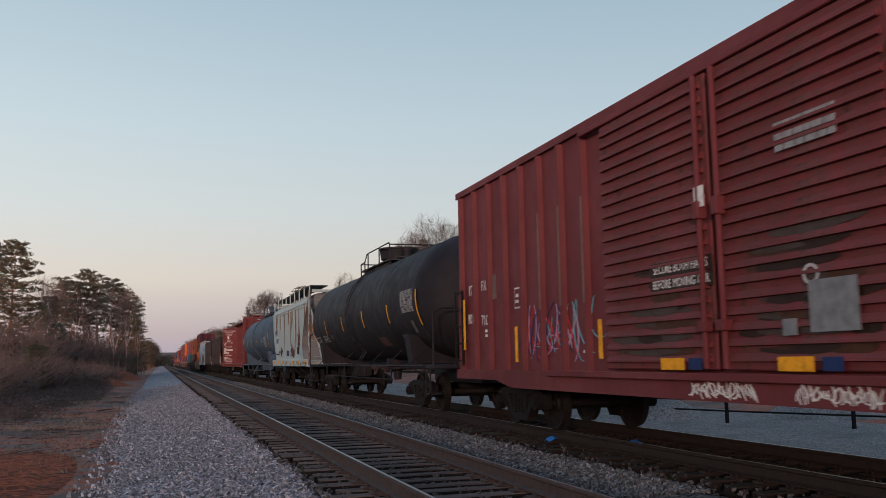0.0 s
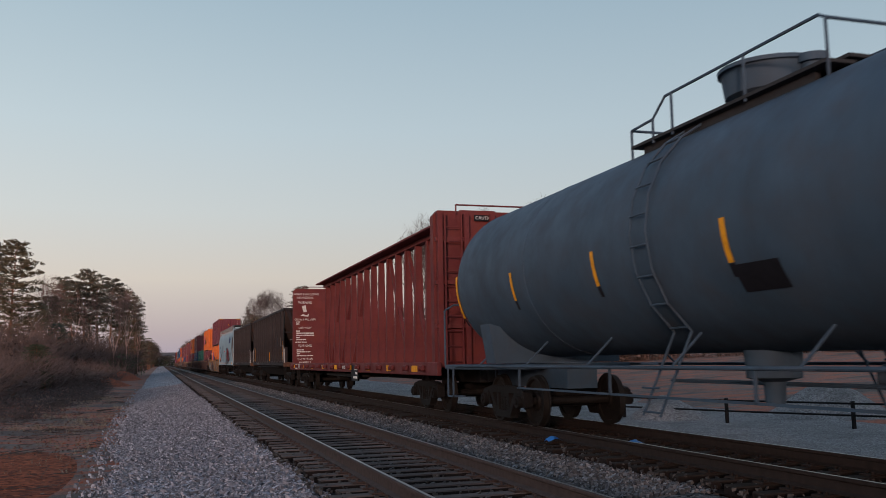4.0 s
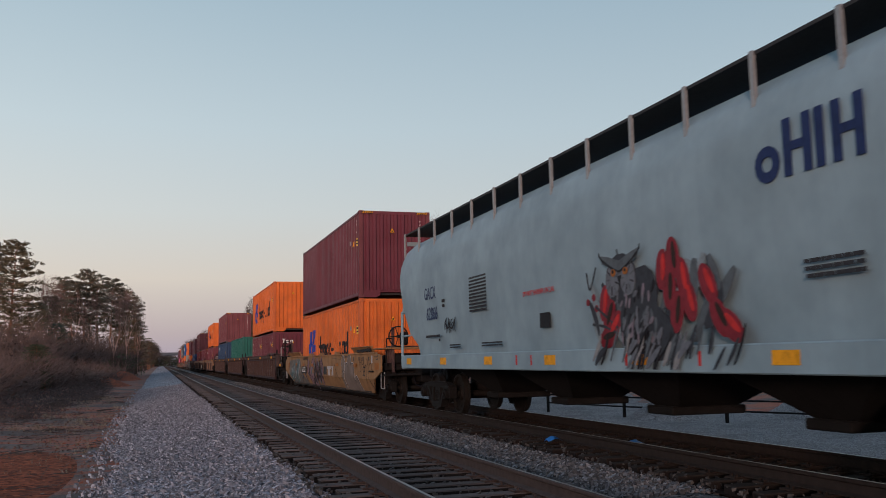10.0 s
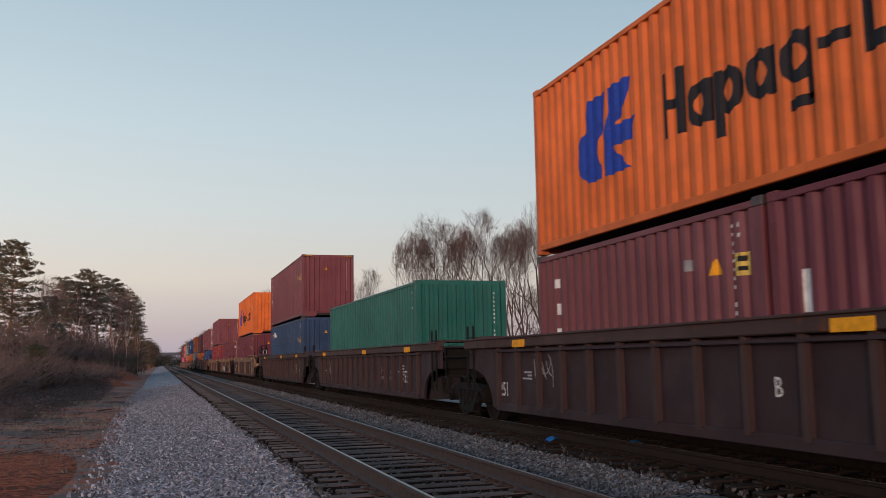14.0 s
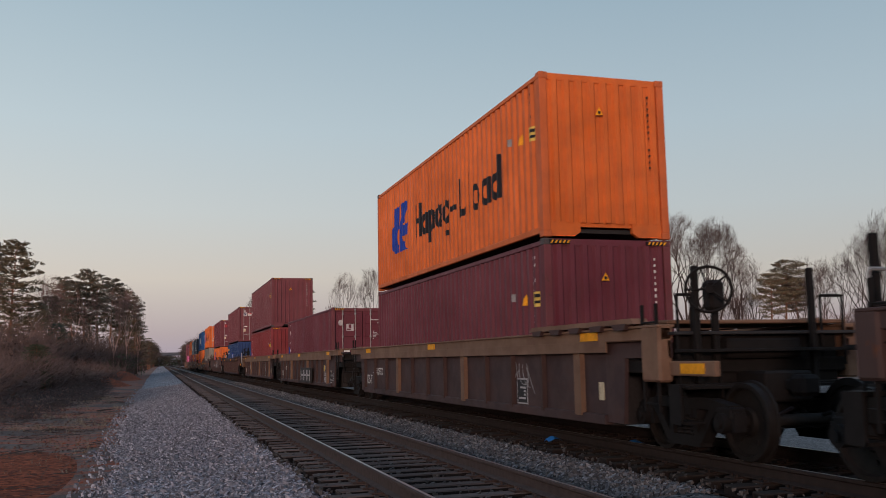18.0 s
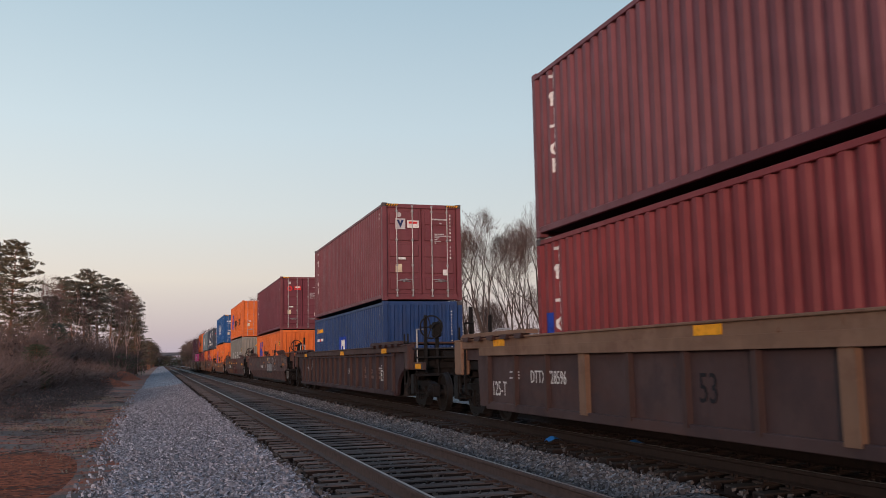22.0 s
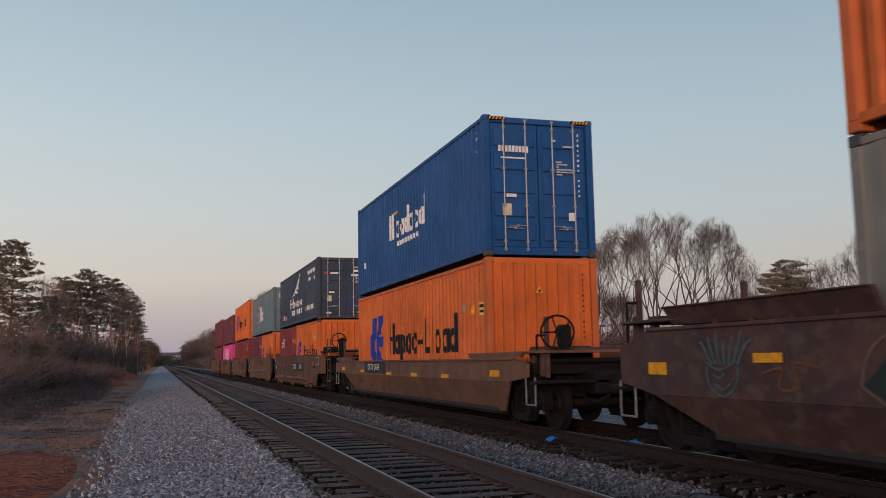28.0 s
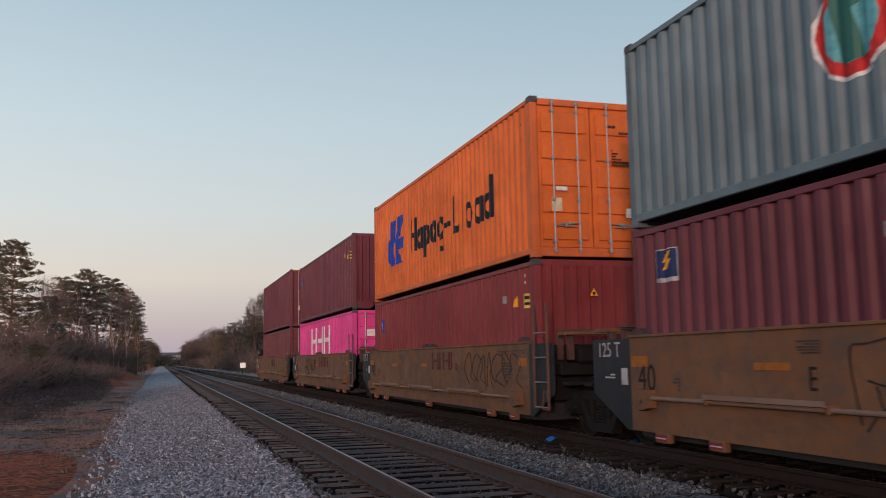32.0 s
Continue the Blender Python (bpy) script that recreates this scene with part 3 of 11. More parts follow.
def container(y_near, y_far, z, H, mat, label, doors=False, marks=None, seed=1, group="containers on the train", tall=True, depth=0.050):
    L = y_far - y_near
    rng = random.Random(seed)
    c = thing("shipping_container", label, "shipping container", group)
    on_train(c, (y_near + y_far) / 2, z)
    c["length"], c["depth"] = L, depth
    hl = L / 2
    key = (round(L, 2), round(H, 2))
    for s in (-1, 1):
        part("side_panel", cached(("side_panel", *key, depth), lambda: g_side(L, H, depth), 20), mat, c, "", pose(s * (CW / 2 - 0.012), 0, 0, 0, 0, 0 if s < 0 else 180))
        part("top_rail", cached(("top_rail", L), lambda: Geo().box(-0.03, 0.03, -hl + 0.16, hl - 0.16, -0.04, 0.04, 0.008)), mat, c, "", pose(s * (CW / 2 - 0.032), 0, H - 0.075))
        part("bottom_rail", cached(("bottom_rail", L), lambda: Geo().box(-0.035, 0.035, -hl + 0.16, hl - 0.16, -0.055, 0.055, 0.01)), mat, c, "", pose(s * (CW / 2 - 0.037), 0, 0.125))
        for e in (-1, 1):
            part("corner_post", cached(("corner_post", H), lambda: Geo().box(-0.07, 0.07, -0.075, 0.075, 0.11, H - 0.11, 0.012)), WORN.get(mat, mat), c, "", pose(s * (CW / 2 - 0.072), e * (hl - 0.078), 0))
            for zz in (0.06, H - 0.06):
                part("corner_casting", cached("corner_casting", g_casting), CORNER if rng.random() < 0.4 else WORN.get(mat, mat), c, "", pose(s * (CW / 2 - 0.081), e * (hl - 0.089), zz))
    part("roof", cached(("roof", *key), lambda: Geo().sheet([[(x, y, H - 0.05 - d * 0.5) for y, d in wave(L - 0.3, 0.28, 0.03)] for x in (-1.17, 1.17)])), mat, c)
    part("floor", cached(("floor", *key), lambda: Geo().box(-1.14, 1.14, -hl + 0.2, hl - 0.2, 0.10, 0.17)), DARKGRATE, c)
    for e in (-1, 1):
        turn = 0 if e < 0 else 180
        if (e < 0) == doors:
            base = pose(0, e * (hl - 0.10), 0, 0, 0, turn)
            part("door_header", cached(("door_header", H), lambda: Geo().box(-1.08, 1.08, -0.05, 0.05, H - 0.14, H - 0.02, 0.01)), WORN.get(mat, mat), c, "", base)
            part("door_sill", cached("door_sill", lambda: Geo().box(-1.08, 1.08, -0.05, 0.05, 0.03, 0.19, 0.01)), WORN.get(mat, mat), c, "", base)
            for s in (-1, 1):
                leaf = part("door_leaf", cached(("door_leaf", H), lambda: g_leaf(H)), mat, c, "", base @ Matrix.Diagonal((s, 1, 1, 1)))
                for x in (0.30, 0.78):
                    part("lock_rod", cached(("lock_rod", H), lambda: g_rodset(H)), GALV, leaf, "galvanised lock rod", pose(x, -0.02, 0))
                    part("handle", cached("handle", g_handle), GALV, leaf, "", pose(x, -0.02, H * 0.20 if x > 0.5 else H * 0.215) @ pose(0, 0, 0, 0, 0, 0) @ Matrix.Diagonal((-1 if x > 0.5 else 1, 1, 1, 1)))
                part("hinge", cached(("hinge", H), lambda: g_hinges(H)), mat, leaf, "", Matrix.Diagonal((-1, 1, 1, 1)))
        else:
            part("front_panel", cached(("front_panel", H), lambda: g_front(H), 20), mat, c, "", pose(0, e * (hl - 0.075), 0, 0, 0, turn))
    ye, xs = -hl - 0.002, -CW / 2 - 0.002
    if tall and mat in (RED, MAROON, MAROON2, BLUE):                                                                       # black and yellow height stripes
        for k, s in enumerate((-1, 1)):
            part("stripe_ground", Geo().box(s * 0.93 - 0.19, s * 0.93 + 0.19, ye - 0.008, ye + 0.03, H - 0.095, H - 0.03), BLACKP, c, "black strip")
            g = Geo()
            for j in range(5):
                u = s * 0.93 - 0.17 + j * 0.075
                g.prism([(u, H - 0.09), (u + 0.032, H - 0.09), (u + 0.062, H - 0.035), (u + 0.03, H - 0.035)], "y", ye - 0.012, ye - 0.004)
            part("height_stripe", g, YELLOWP, c, "yellow hazard stripes")
    idm = WHITE if mat not in (ORANGE, STONE) else RUSTY if mat is ORANGE else BLACKP
    part("id_marking", bars(column(rng, 0.86, H * 0.42, H * 0.90, 0.045, 13), y=ye - 0.02, thick=0.012), idm, c, "column of small bars")["kind"] = "stuff"
    part("id_marking", conform(bars(column(rng, -hl + 0.62, 2.12 if mat is ORANGE else H * 0.42, H * 0.92, 0.048, 4 if mat is ORANGE else 13) + column(rng, -hl + 0.44, 2.12 if mat is ORANGE else H * 0.74, H * 0.92, 0.055, 4), x=xs - 0.002, thick=0.004), L, depth), idm, c, "columns of small bars")["kind"] = "stuff"
    if not doors and mat not in (ROYAL, GREEN):
        g = Geo().prism([(-0.075, 0), (0.075, 0), (0, 0.14)], "y", ye - 0.03, ye - 0.02)
        part("warning_sign", g, YELLOWP, c, "yellow triangular warning sticker", pose(-0.1, 0, H * 0.75))
        part("sticker_print", bars([(-0.1, H * 0.75 + 0.045, 0.05, 0.05)], y=ye - 0.032, thick=0.004), BLACKP, c, "black sign on the sticker")
        part("warning_sign", conform(bars([(-hl + 0.42, 1.88, 0.20, 0.26)], x=xs - 0.002), L, depth), PALEYELLOW, c, "pale yellow height sticker")
        part("sticker_print", conform(bars([(-hl + 0.42, 1.94, 0.13, 0.06), (-hl + 0.42, 1.83, 0.13, 0.05)], x=xs - 0.005), L, depth), BLACKP, c, "black bars on the sticker")["kind"] = "stuff"
        part("warning_sign", conform(Geo().prism([(-hl + 0.83, 1.80), (-hl + 1.05, 1.80), (-hl + 0.94, 2.00)], "x", xs - 0.006, xs), L, depth), YELLOWP, c, "yellow triangular warning sticker")
        part("sticker", conform(bars([(-hl + 1.50, 1.97, 0.13, 0.14)], x=xs - 0.002), L, depth), GREYP, c, "small grey sticker")
    elif doors:
        part("data_panel", bars(block(rng, 0.60, H * 0.84, 0.62, 0.08, 1) + block(rng, 0.68, H * 0.80, 0.26, 0.07, 1) + block(rng, 0.62, H * 0.64, 0.46, 0.32, 6), y=-hl + 0.047, thick=0.006), OLDWHITE if idm is WHITE else idm, c, "rows of small white writing")["kind"] = "stuff"
        part("sticker", bars([(-0.72, H * 0.33, 0.19, 0.24)], y=-hl + 0.047, thick=0.006), plain_cream, c, "cream data plate")
        part("sticker", bars([(0.72, H * 0.29, 0.15, 0.17)], y=-hl + 0.047, thick=0.006), WHITE, c, "white sticker")
        part("sticker", bars([(-0.62, H * 0.43, 0.22, 0.07)], y=-hl + 0.047, thick=0.006), WHITE, c, "white sticker")
    if marks:
        marks(c, L, H, xs - 0.002, ye)
    return c


PALEYELLOW = decal("pale_yellow_sticker", (0.62, 0.44, 0.10))
plain_cream = decal("cream_plate", (0.55, 0.48, 0.33))


def ring(g, xs, y, z, ry, rz, w, n=14):
    """A flat oval ring on a side."""
    for k in range(n):
        a, b2 = 6.28319 * k / n, 6.28319 * (k + 1) / n
        g.prism([(y + ry * math.cos(a), z + rz * math.sin(a)), (y + ry * math.cos(b2), z + rz * math.sin(b2)), (y + (ry - w) * math.cos(b2), z + (rz - w) * math.sin(b2)), (y + (ry - w) * math.cos(a), z + (rz - w) * math.sin(a))], "x", xs - 0.004, xs + 0.004)
    return g


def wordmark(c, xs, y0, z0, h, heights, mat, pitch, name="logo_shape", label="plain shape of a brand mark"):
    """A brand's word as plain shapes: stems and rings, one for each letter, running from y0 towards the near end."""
    y = y0
    for kind in heights:
        w = pitch * (0.34 if kind in "lI" else 0.86)
        s = min(pitch * 0.24, h * 0.20)
        g = Geo()
        if kind == "T":
            o = [(y - s, y, 0, 1.0), (y - w, y - w + s, 0, 1.0), (y - w + s, y - s, 0.43, 0.58)]
        elif kind == "B":
            o = [(y - w, y, 0.0, 1.0)]
        elif kind == "-":
            o = [(y - w * 0.8, y, 0.26, 0.40)]
        elif kind == "L":
            o = [(y - s, y, 0.0, 1.0), (y - w, y - s, 0.0, 0.18)]
        elif kind in "lI":
            o = [(y - s, y, 0.0, 1.0)]
        else:
            ring(g, xs, y - w / 2, z0 + h * 0.31, w / 2, h * 0.33, s)
            o = [(y - s, y, -0.3, 0.62)] if kind == "p" else [(y - w, y - w + s, -0.25, 0.62), (y - w, y - s * 0.6, -0.32, -0.18)] if kind == "q" else [(y - w, y - w + s, 0.0, 1.0 if kind == "d" else 0.62)] if kind in "xd" and h > 0.5 else []
        for ya, yb, za, zb in o:
            g.box(xs - 0.005, xs + 0.004, ya, yb, z0 + h * za, z0 + h * zb)
        part(name, conform(g, c["length"]) if c.get("length") else g, mat, c, label)
        y -= w + pitch * 0.14


def emblem_mark(c, xs, y0, z0, h):
    """The blue emblem: two slanted bent strokes and a short bar."""
    strokes = (((0.0, -0.11, -0.25), (0.15, -0.035, -0.25), (0.22, 0.0, -0.24), (0.31, 0.0, -0.225), (0.42, -0.01, -0.235), (0.50, -0.03, -0.25), (0.67, -0.11, -0.30), (0.97, -0.14, -0.32)),
               ((0.0, -0.285, -0.52), (0.15, -0.265, -0.44), (0.30, -0.27, -0.37), (0.301, -0.27, -0.53), (0.53, -0.30, -0.585), (0.531, -0.30, -0.40), (0.65, -0.33, -0.46), (0.72, -0.335, -0.50), (1.0, -0.335, -0.53)))
    for rows in strokes:
        g = Geo()
        for (v0, a0, b0), (v1, a1, b1) in zip(rows, rows[1:]):
            if v1 - v0 > 0.01:
                g.prism([(y0 + u * h * 2.46, z0 + v * h) for u, v in ((a0, v0), (b0, v0), (b1, v1), (a1, v1))], "x", xs - 0.004, xs + 0.004)
        part("emblem", conform(g, c["length"]), BLUEP, c, "blue slanted emblem stroke")


def orange_mark(short=False, dark=None):
    """Orange line's marks: emblem towards the far end and dark block lettering along the side."""
    def put(c, L, H, xs, ye):
        if short:
            emblem_mark(c, xs, -L / 2 + 5.59, 1.08, 0.72)
            wordmark(c, xs, -L / 2 + 3.94, 1.10, 0.50, "Txpxq-Lloxd", dark or BLACKP, 0.345)
        else:
            emblem_mark(c, xs, -L / 2 + 10.60, 0.88, 1.30)
            wordmark(c, xs, -L / 2 + 8.06, 1.03, 0.86, "Txpxq-Lloxd", dark or BLACKP, 0.585)
    return put


def tricolor(c, L, H, xs, ye):
    part("brand_mark", conform(bars([(-L / 2 + 11.55, 2.40 - 0.1 * k, 0.55, 0.055) for k in range(3)], x=xs), c["length"]), REDP, c, "red and white bars")["kind"] = "stuff"
    wordmark(c, xs, -L / 2 + 11.1, 2.25, 0.26, "TTT", WHITE, 0.36, label="white block lettering shapes")
    part("brand_mark", conform(bars([(-L / 2 + 9.8, 2.30, 0.7, 0.10)], x=xs), c["length"]), WHITE, c)


def far_column(c, L, H, xs, ye):
    """A column of plain stencil-like shapes by the far edge."""
    y, w = L / 2 - 0.80, 0.20
    for k, kind in enumerate("TRITOH"):
        z, g = H * 0.885 - 0.285 * k, Geo()
        if kind in "RO":
            ring(g, xs, y, z + (0.05 if kind == "R" else 0.0), w * 0.55, 0.075 if kind == "R" else 0.12, 0.042, 10)
        strokes = {"T": ((0, 0.10, w, 0.05), (0, -0.02, 0.05, 0.2)), "I": ((0, 0, 0.05, 0.24),), "H": ((-0.06, 0, 0.045, 0.24), (0.06, 0, 0.045, 0.24), (0, 0, 0.10, 0.05)), "R": ((0.06, 0, 0.045, 0.24), (-0.05, -0.07, 0.05, 0.10)), "O": ()}[kind]
        for u, v, a, b in strokes:
            g.box(xs - 0.005, xs + 0.004, y + u - a / 2, y + u + a / 2, z + v - b / 2, z + v + b / 2)
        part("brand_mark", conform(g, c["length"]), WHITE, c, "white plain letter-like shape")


def slant_mark(c, L, H, xs, ye):
    wordmark(c, xs, -L / 2 + 11.7, 1.98, 0.32, "xxxxx", YELLOWP, 0.28, label="yellow block lettering shapes")
    part("brand_mark", conform(bars([(-L / 2 + 11.35, 1.72, 0.4, 0.10), (-L / 2 + 10.6, 1.72, 0.5, 0.10)], x=xs), c["length"]), WHITE, c, "small white writing")["kind"] = "stuff"
    part("brand_mark", conform(bars([(-L / 2 + 11.0, 1.72, 0.2, 0.12)], x=xs), c["length"]), REDP, c, "small red mark")
    part("emblem", conform(bars([(-L / 2 + 6.2, 1.42, 1.2, 0.62)], x=xs), c["length"]), BLUEP, c, "blue square sign")
    part("emblem", conform(bars([(-L / 2 + 6.4, 1.40, 0.18, 0.44), (-L / 2 + 6.0, 1.40, 0.18, 0.44), (-L / 2 + 6.2, 1.50, 0.3, 0.2)], x=xs - 0.005), c["length"]), WHITE, c, "white mark on the sign")


def river_mark(c, L, H, xs, ye):
    g0 = -L / 2
    wordmark(c, xs, g0 + 7.95, 1.32, 0.72, "Tlxxdxxxl", WHITE, 0.47, label="white block lettering shapes")
    part("brand_mark", conform(bars([(g0 + 7.0 - 0.28 * k, 1.14, 0.2, 0.13) for k in range(8)], x=xs), c["length"]), WHITE, c, "small white writing")["kind"] = "stuff"
    part("brand_mark", conform(bars([(g0 + 7.3, 2.02, 0.5, 0.06)], x=xs - 0.004), c["length"]), YELLOWP, c, "orange stroke")
    part("brand_mark", conform(bars([(g0 + 11.2, 0.95, 0.2, 0.18)], x=xs), c["length"]), WHITE, c)
    part("door_mark", bars([(-0.86 + 0.075 * k, H * 0.765, 0.055, 0.13) for k in range(9)] + [(-0.56, H * 0.70, 0.55, 0.03)], y=-L / 2 + 0.047, thick=0.006), WHITE, c, "white block lettering")["kind"] = "stuff"


def striped_mark(c, L, H, xs, ye):
    g0 = -L / 2
    wordmark(c, xs, g0 + 8.4, 0.86, 0.46, "TTTlxxxxxxxx", WHITE, 0.345, label="white block lettering shapes")
    part("brand_mark", conform(bars([(g0 + 7.6 - 0.42 * k, 0.62, 0.3, 0.24) for k in range(8) if k != 3], x=xs), c["length"]), WHITE, c, "white block letters")["kind"] = "stuff"
    g = Geo()
    for k in range(5):
        g.prism([(g0 + 7.7 - k * 0.42, 1.42 + 0.02 * k), (g0 + 7.5 - k * 0.42, 1.42 + 0.02 * k), (g0 + 6.5 - k * 0.36, 1.62 + 0.18 * k), (g0 + 6.7 - k * 0.36, 1.62 + 0.18 * k)], "x", xs - 0.004, xs + 0.004)
    part("emblem", conform(g, c["length"]), WHITE, c, "white wing-shaped emblem")
    part("brand_mark", conform(bars([(g0 + 11.2, 0.62 - k * 0.09, 0.42, 0.05) for k in range(3)], x=xs), c["length"]), REDP, c, "red and white bars")["kind"] = "stuff"
    wordmark(c, xs, g0 + 10.85, 0.40, 0.26, "TTTxxxx", WHITE, 0.19, label="white block lettering shapes")
    part("brand_mark", conform(bars([(g0 + 3.3 - 0.22 * k, 0.62 + 0.0 * k, 0.16, 0.2) for k in range(10)], x=xs), c["length"]), WHITE, c, "white block letters")["kind"] = "stuff"
    part("brand_mark", conform(bars([(g0 + 2.6 - 0.2 * k, 2.16, 0.15, 0.16) for k in range(11)] + [(g0 + 2.3, 1.86, 0.5, 0.14), (g0 + 0.9, 1.82, 0.2, 0.14)], x=xs), c["length"]), WHITE, c, "white worn writing")["kind"] = "stuff"
    part("door_mark", bars([(-0.84, H * 0.74, 0.16, 0.09)], y=g0 + 0.047, thick=0.006), REDP, c)
    part("door_mark", bars([(-0.50, H * 0.74, 0.34, 0.06), (0.42, H * 0.78, 0.26, 0.09), (0.50, H * 0.71, 0.56, 0.09), (0.72, H * 0.60, 0.30, 0.26), (-0.74, H * 0.10, 0.22, 0.06), (0.62, H * 0.11, 0.3, 0.05)], y=g0 + 0.047, thick=0.006), WHITE, c, "white labels")["kind"] = "stuff"
    part("door_mark", bars([(0.55, H * 0.27, 0.8, 0.3)], y=g0 + 0.043, thick=0.006), ROYAL, c, "blue repainted patch")


def crest_mark(c, L, H, xs, ye):
    g0 = -L / 2
    wordmark(c, xs, g0 + 7.15, 0.90, 0.90, "Tol", WHITE, 0.90, label="white block lettering shapes")
    for rr, mt, off in ((0.52, WHITE, 0.0), (0.48, REDP, 0.003), (0.36, TEALP, 0.006)):
        g = Geo().prism([(g0 + 7.95 + rr * math.cos(6.2832 * k / 20), 1.36 + rr * 1.05 * math.sin(6.2832 * k / 20)) for k in range(20)], "x", xs - 0.004 - off, xs)
        part("emblem", conform(g, c["length"]), mt, c, "round red and teal emblem")
    g = Geo().prism([(g0 + 8.1, 1.0), (g0 + 7.8, 1.0), (g0 + 7.9, 1.5), (g0 + 7.6, 1.7), (g0 + 8.2, 1.75)], "x", xs - 0.016, xs)
    part("emblem", conform(g, c["length"]), GREEN, c, "dark green shape on the emblem")
    g = Geo().prism([(-0.70 + 0.19 * math.cos(6.2832 * k / 20), H * 0.81 + 0.21 * math.sin(6.2832 * k / 20)) for k in range(20)], "y", g0 + 0.03, g0 + 0.05)
    part("emblem", g, plain_cream, c, "round cream emblem")
    part("emblem", Geo().prism([(-0.80, H * 0.78), (-0.66, H * 0.76), (-0.58, H * 0.83), (-0.68, H * 0.86), (-0.80, H * 0.84)], "y", g0 + 0.025, g0 + 0.05), GREEN, c, "dark green shape on the emblem")


def arc_mark(c, L, H, xs, ye):
    wordmark(c, xs, L / 2 - 0.80, 1.62, 0.44, "oTl", WHITE, 0.34, label="white block lettering shapes")


def column_mark(c, L, H, xs, ye):
    rng = random.Random(9)
    part("brand_mark", conform(bars(column(rng, L / 2 - 0.75, H * 0.08, H * 0.88, 0.24, 5), x=xs), c["length"]), WHITE, c, "column of white block letters")["kind"] = "stuff"


def stub_mark(c, L, H, xs, ye):
    part("brand_mark", bars([(-0.62, H * 0.80, 0.08, 0.24), (-0.62, H * 0.84, 0.17, 0.05), (-0.42, H * 0.785, 0.14, 0.18), (-0.22, H * 0.785, 0.06, 0.18), (-0.12, H * 0.785, 0.06, 0.18)], y=ye - 0.02, thick=0.012), WHITE, c, "white block lettering")["kind"] = "stuff"
    part("brand_mark", conform(bars([(L / 2 - 0.5, H * 0.55, 0.1, 0.6), (L / 2 - 0.5, H * 0.2, 0.22, 0.35)], x=xs), c["length"]), WHITE, c)


def sign_mark(c, L, H, xs, ye):
    far_column(c, L, H, xs, ye)
    part("emblem", conform(bars([(L / 2 - 0.45, H * 0.50, 0.22, 0.34)], x=xs), c["length"]), BLUEP, c, "small blue and yellow sign")


def round_sign(c, L, H, xs, ye):
    sign_mark(c, L, H, xs, ye)
    y = -L / 2 + 0.047
    part("sticker", Geo().prism([(-0.86 + 0.09 * math.cos(6.2832 * k / 16), H * 0.80 + 0.11 * math.sin(6.2832 * k / 16)) for k in range(16)], "y", y - 0.003, y + 0.003), OLDWHITE, c, "round white sticker on the door")
    part("emblem", bars([(-0.50, H * 0.74, 0.28, 0.26)], y=y, thick=0.006), OLDWHITE, c, "white square sign")
    part("emblem", bars([(-0.50, H * 0.755, 0.10, 0.14), (-0.54, H * 0.715, 0.16, 0.05)], y=y - 0.004, thick=0.006), MAROON, c, "maroon shape on the sign")


def blue_sign(c, L, H, xs, ye):
    part("emblem", conform(bars([(L / 2 - 0.9, H * 0.72, 0.26, 0.34)], x=xs), c["length"]), BLUEP, c, "small blue sign")
    part("emblem", conform(bars([(L / 2 - 0.9, H * 0.72, 0.08, 0.20)], x=xs - 0.005), c["length"]), WHITE, c)


def door_logo(col1, col2):
    def put(c, L, H, xs, ye):
        far_column(c, L, H, xs, ye)
        y = -L / 2 + 0.047
        if col2 is WHITE:
            part("emblem", bars([(-0.66, H * 0.785, 0.30, 0.32)], y=y, thick=0.006), OLDWHITE, c, "white square sign")
            part("emblem", Geo().prism([(-0.77, H * 0.785 + 0.12), (-0.66, H * 0.785 - 0.12), (-0.55, H * 0.785 + 0.12), (-0.63, H * 0.785 + 0.12), (-0.66, H * 0.785 + 0.02), (-0.70, H * 0.785 + 0.12)], "y", y - 0.007, y), NAVYP, c, "blue slanted shape")
        else:
            part("emblem", Geo().prism([(-0.70 + 0.14 * math.cos(6.2832 * k / 16), H * 0.775 + 0.15 * math.sin(6.2832 * k / 16)) for k in range(16)], "y", y - 0.003, y + 0.003), col1, c, "round sign on the door")
            part("emblem", Geo().prism([(-0.70, H * 0.775 + 0.09), (-0.79, H * 0.775 - 0.06), (-0.61, H * 0.775 - 0.06)], "y", y - 0.006, y), MAROON, c, "dark triangle on the sign")
        part("emblem", bars([(-0.27, H * 0.785, 0.36, 0.22)], y=y, thick=0.006), col2, c, "square sign on the door")
        part("emblem", bars([(-0.27, H * 0.80, 0.26, 0.07)], y=y - 0.004, thick=0.006), REDP if col2 is WHITE else WHITE, c, "plain bar on the sign")
        part("sticker", Geo().prism([(-0.70 + 0.07 * math.cos(6.2832 * k / 12), H * 0.88 + 0.075 * math.sin(6.2832 * k / 12)) for k in range(12)], "y", y - 0.003, y + 0.003), OLDWHITE, c, "small round white sticker")
    return put


def pink_mark(c, L, H, xs, ye):
    wordmark(c, xs, -L / 2 + 8.8, 1.15, 1.1, "TTT", WHITE, 1.5, label="white block lettering shapes")
    part("brand_mark", bars([(-0.6, H * 0.70, 0.28, 0.22), (-0.25, H * 0.70, 0.28, 0.22)], y=-L / 2 + 0.03, thick=0.03), WHITE, c)


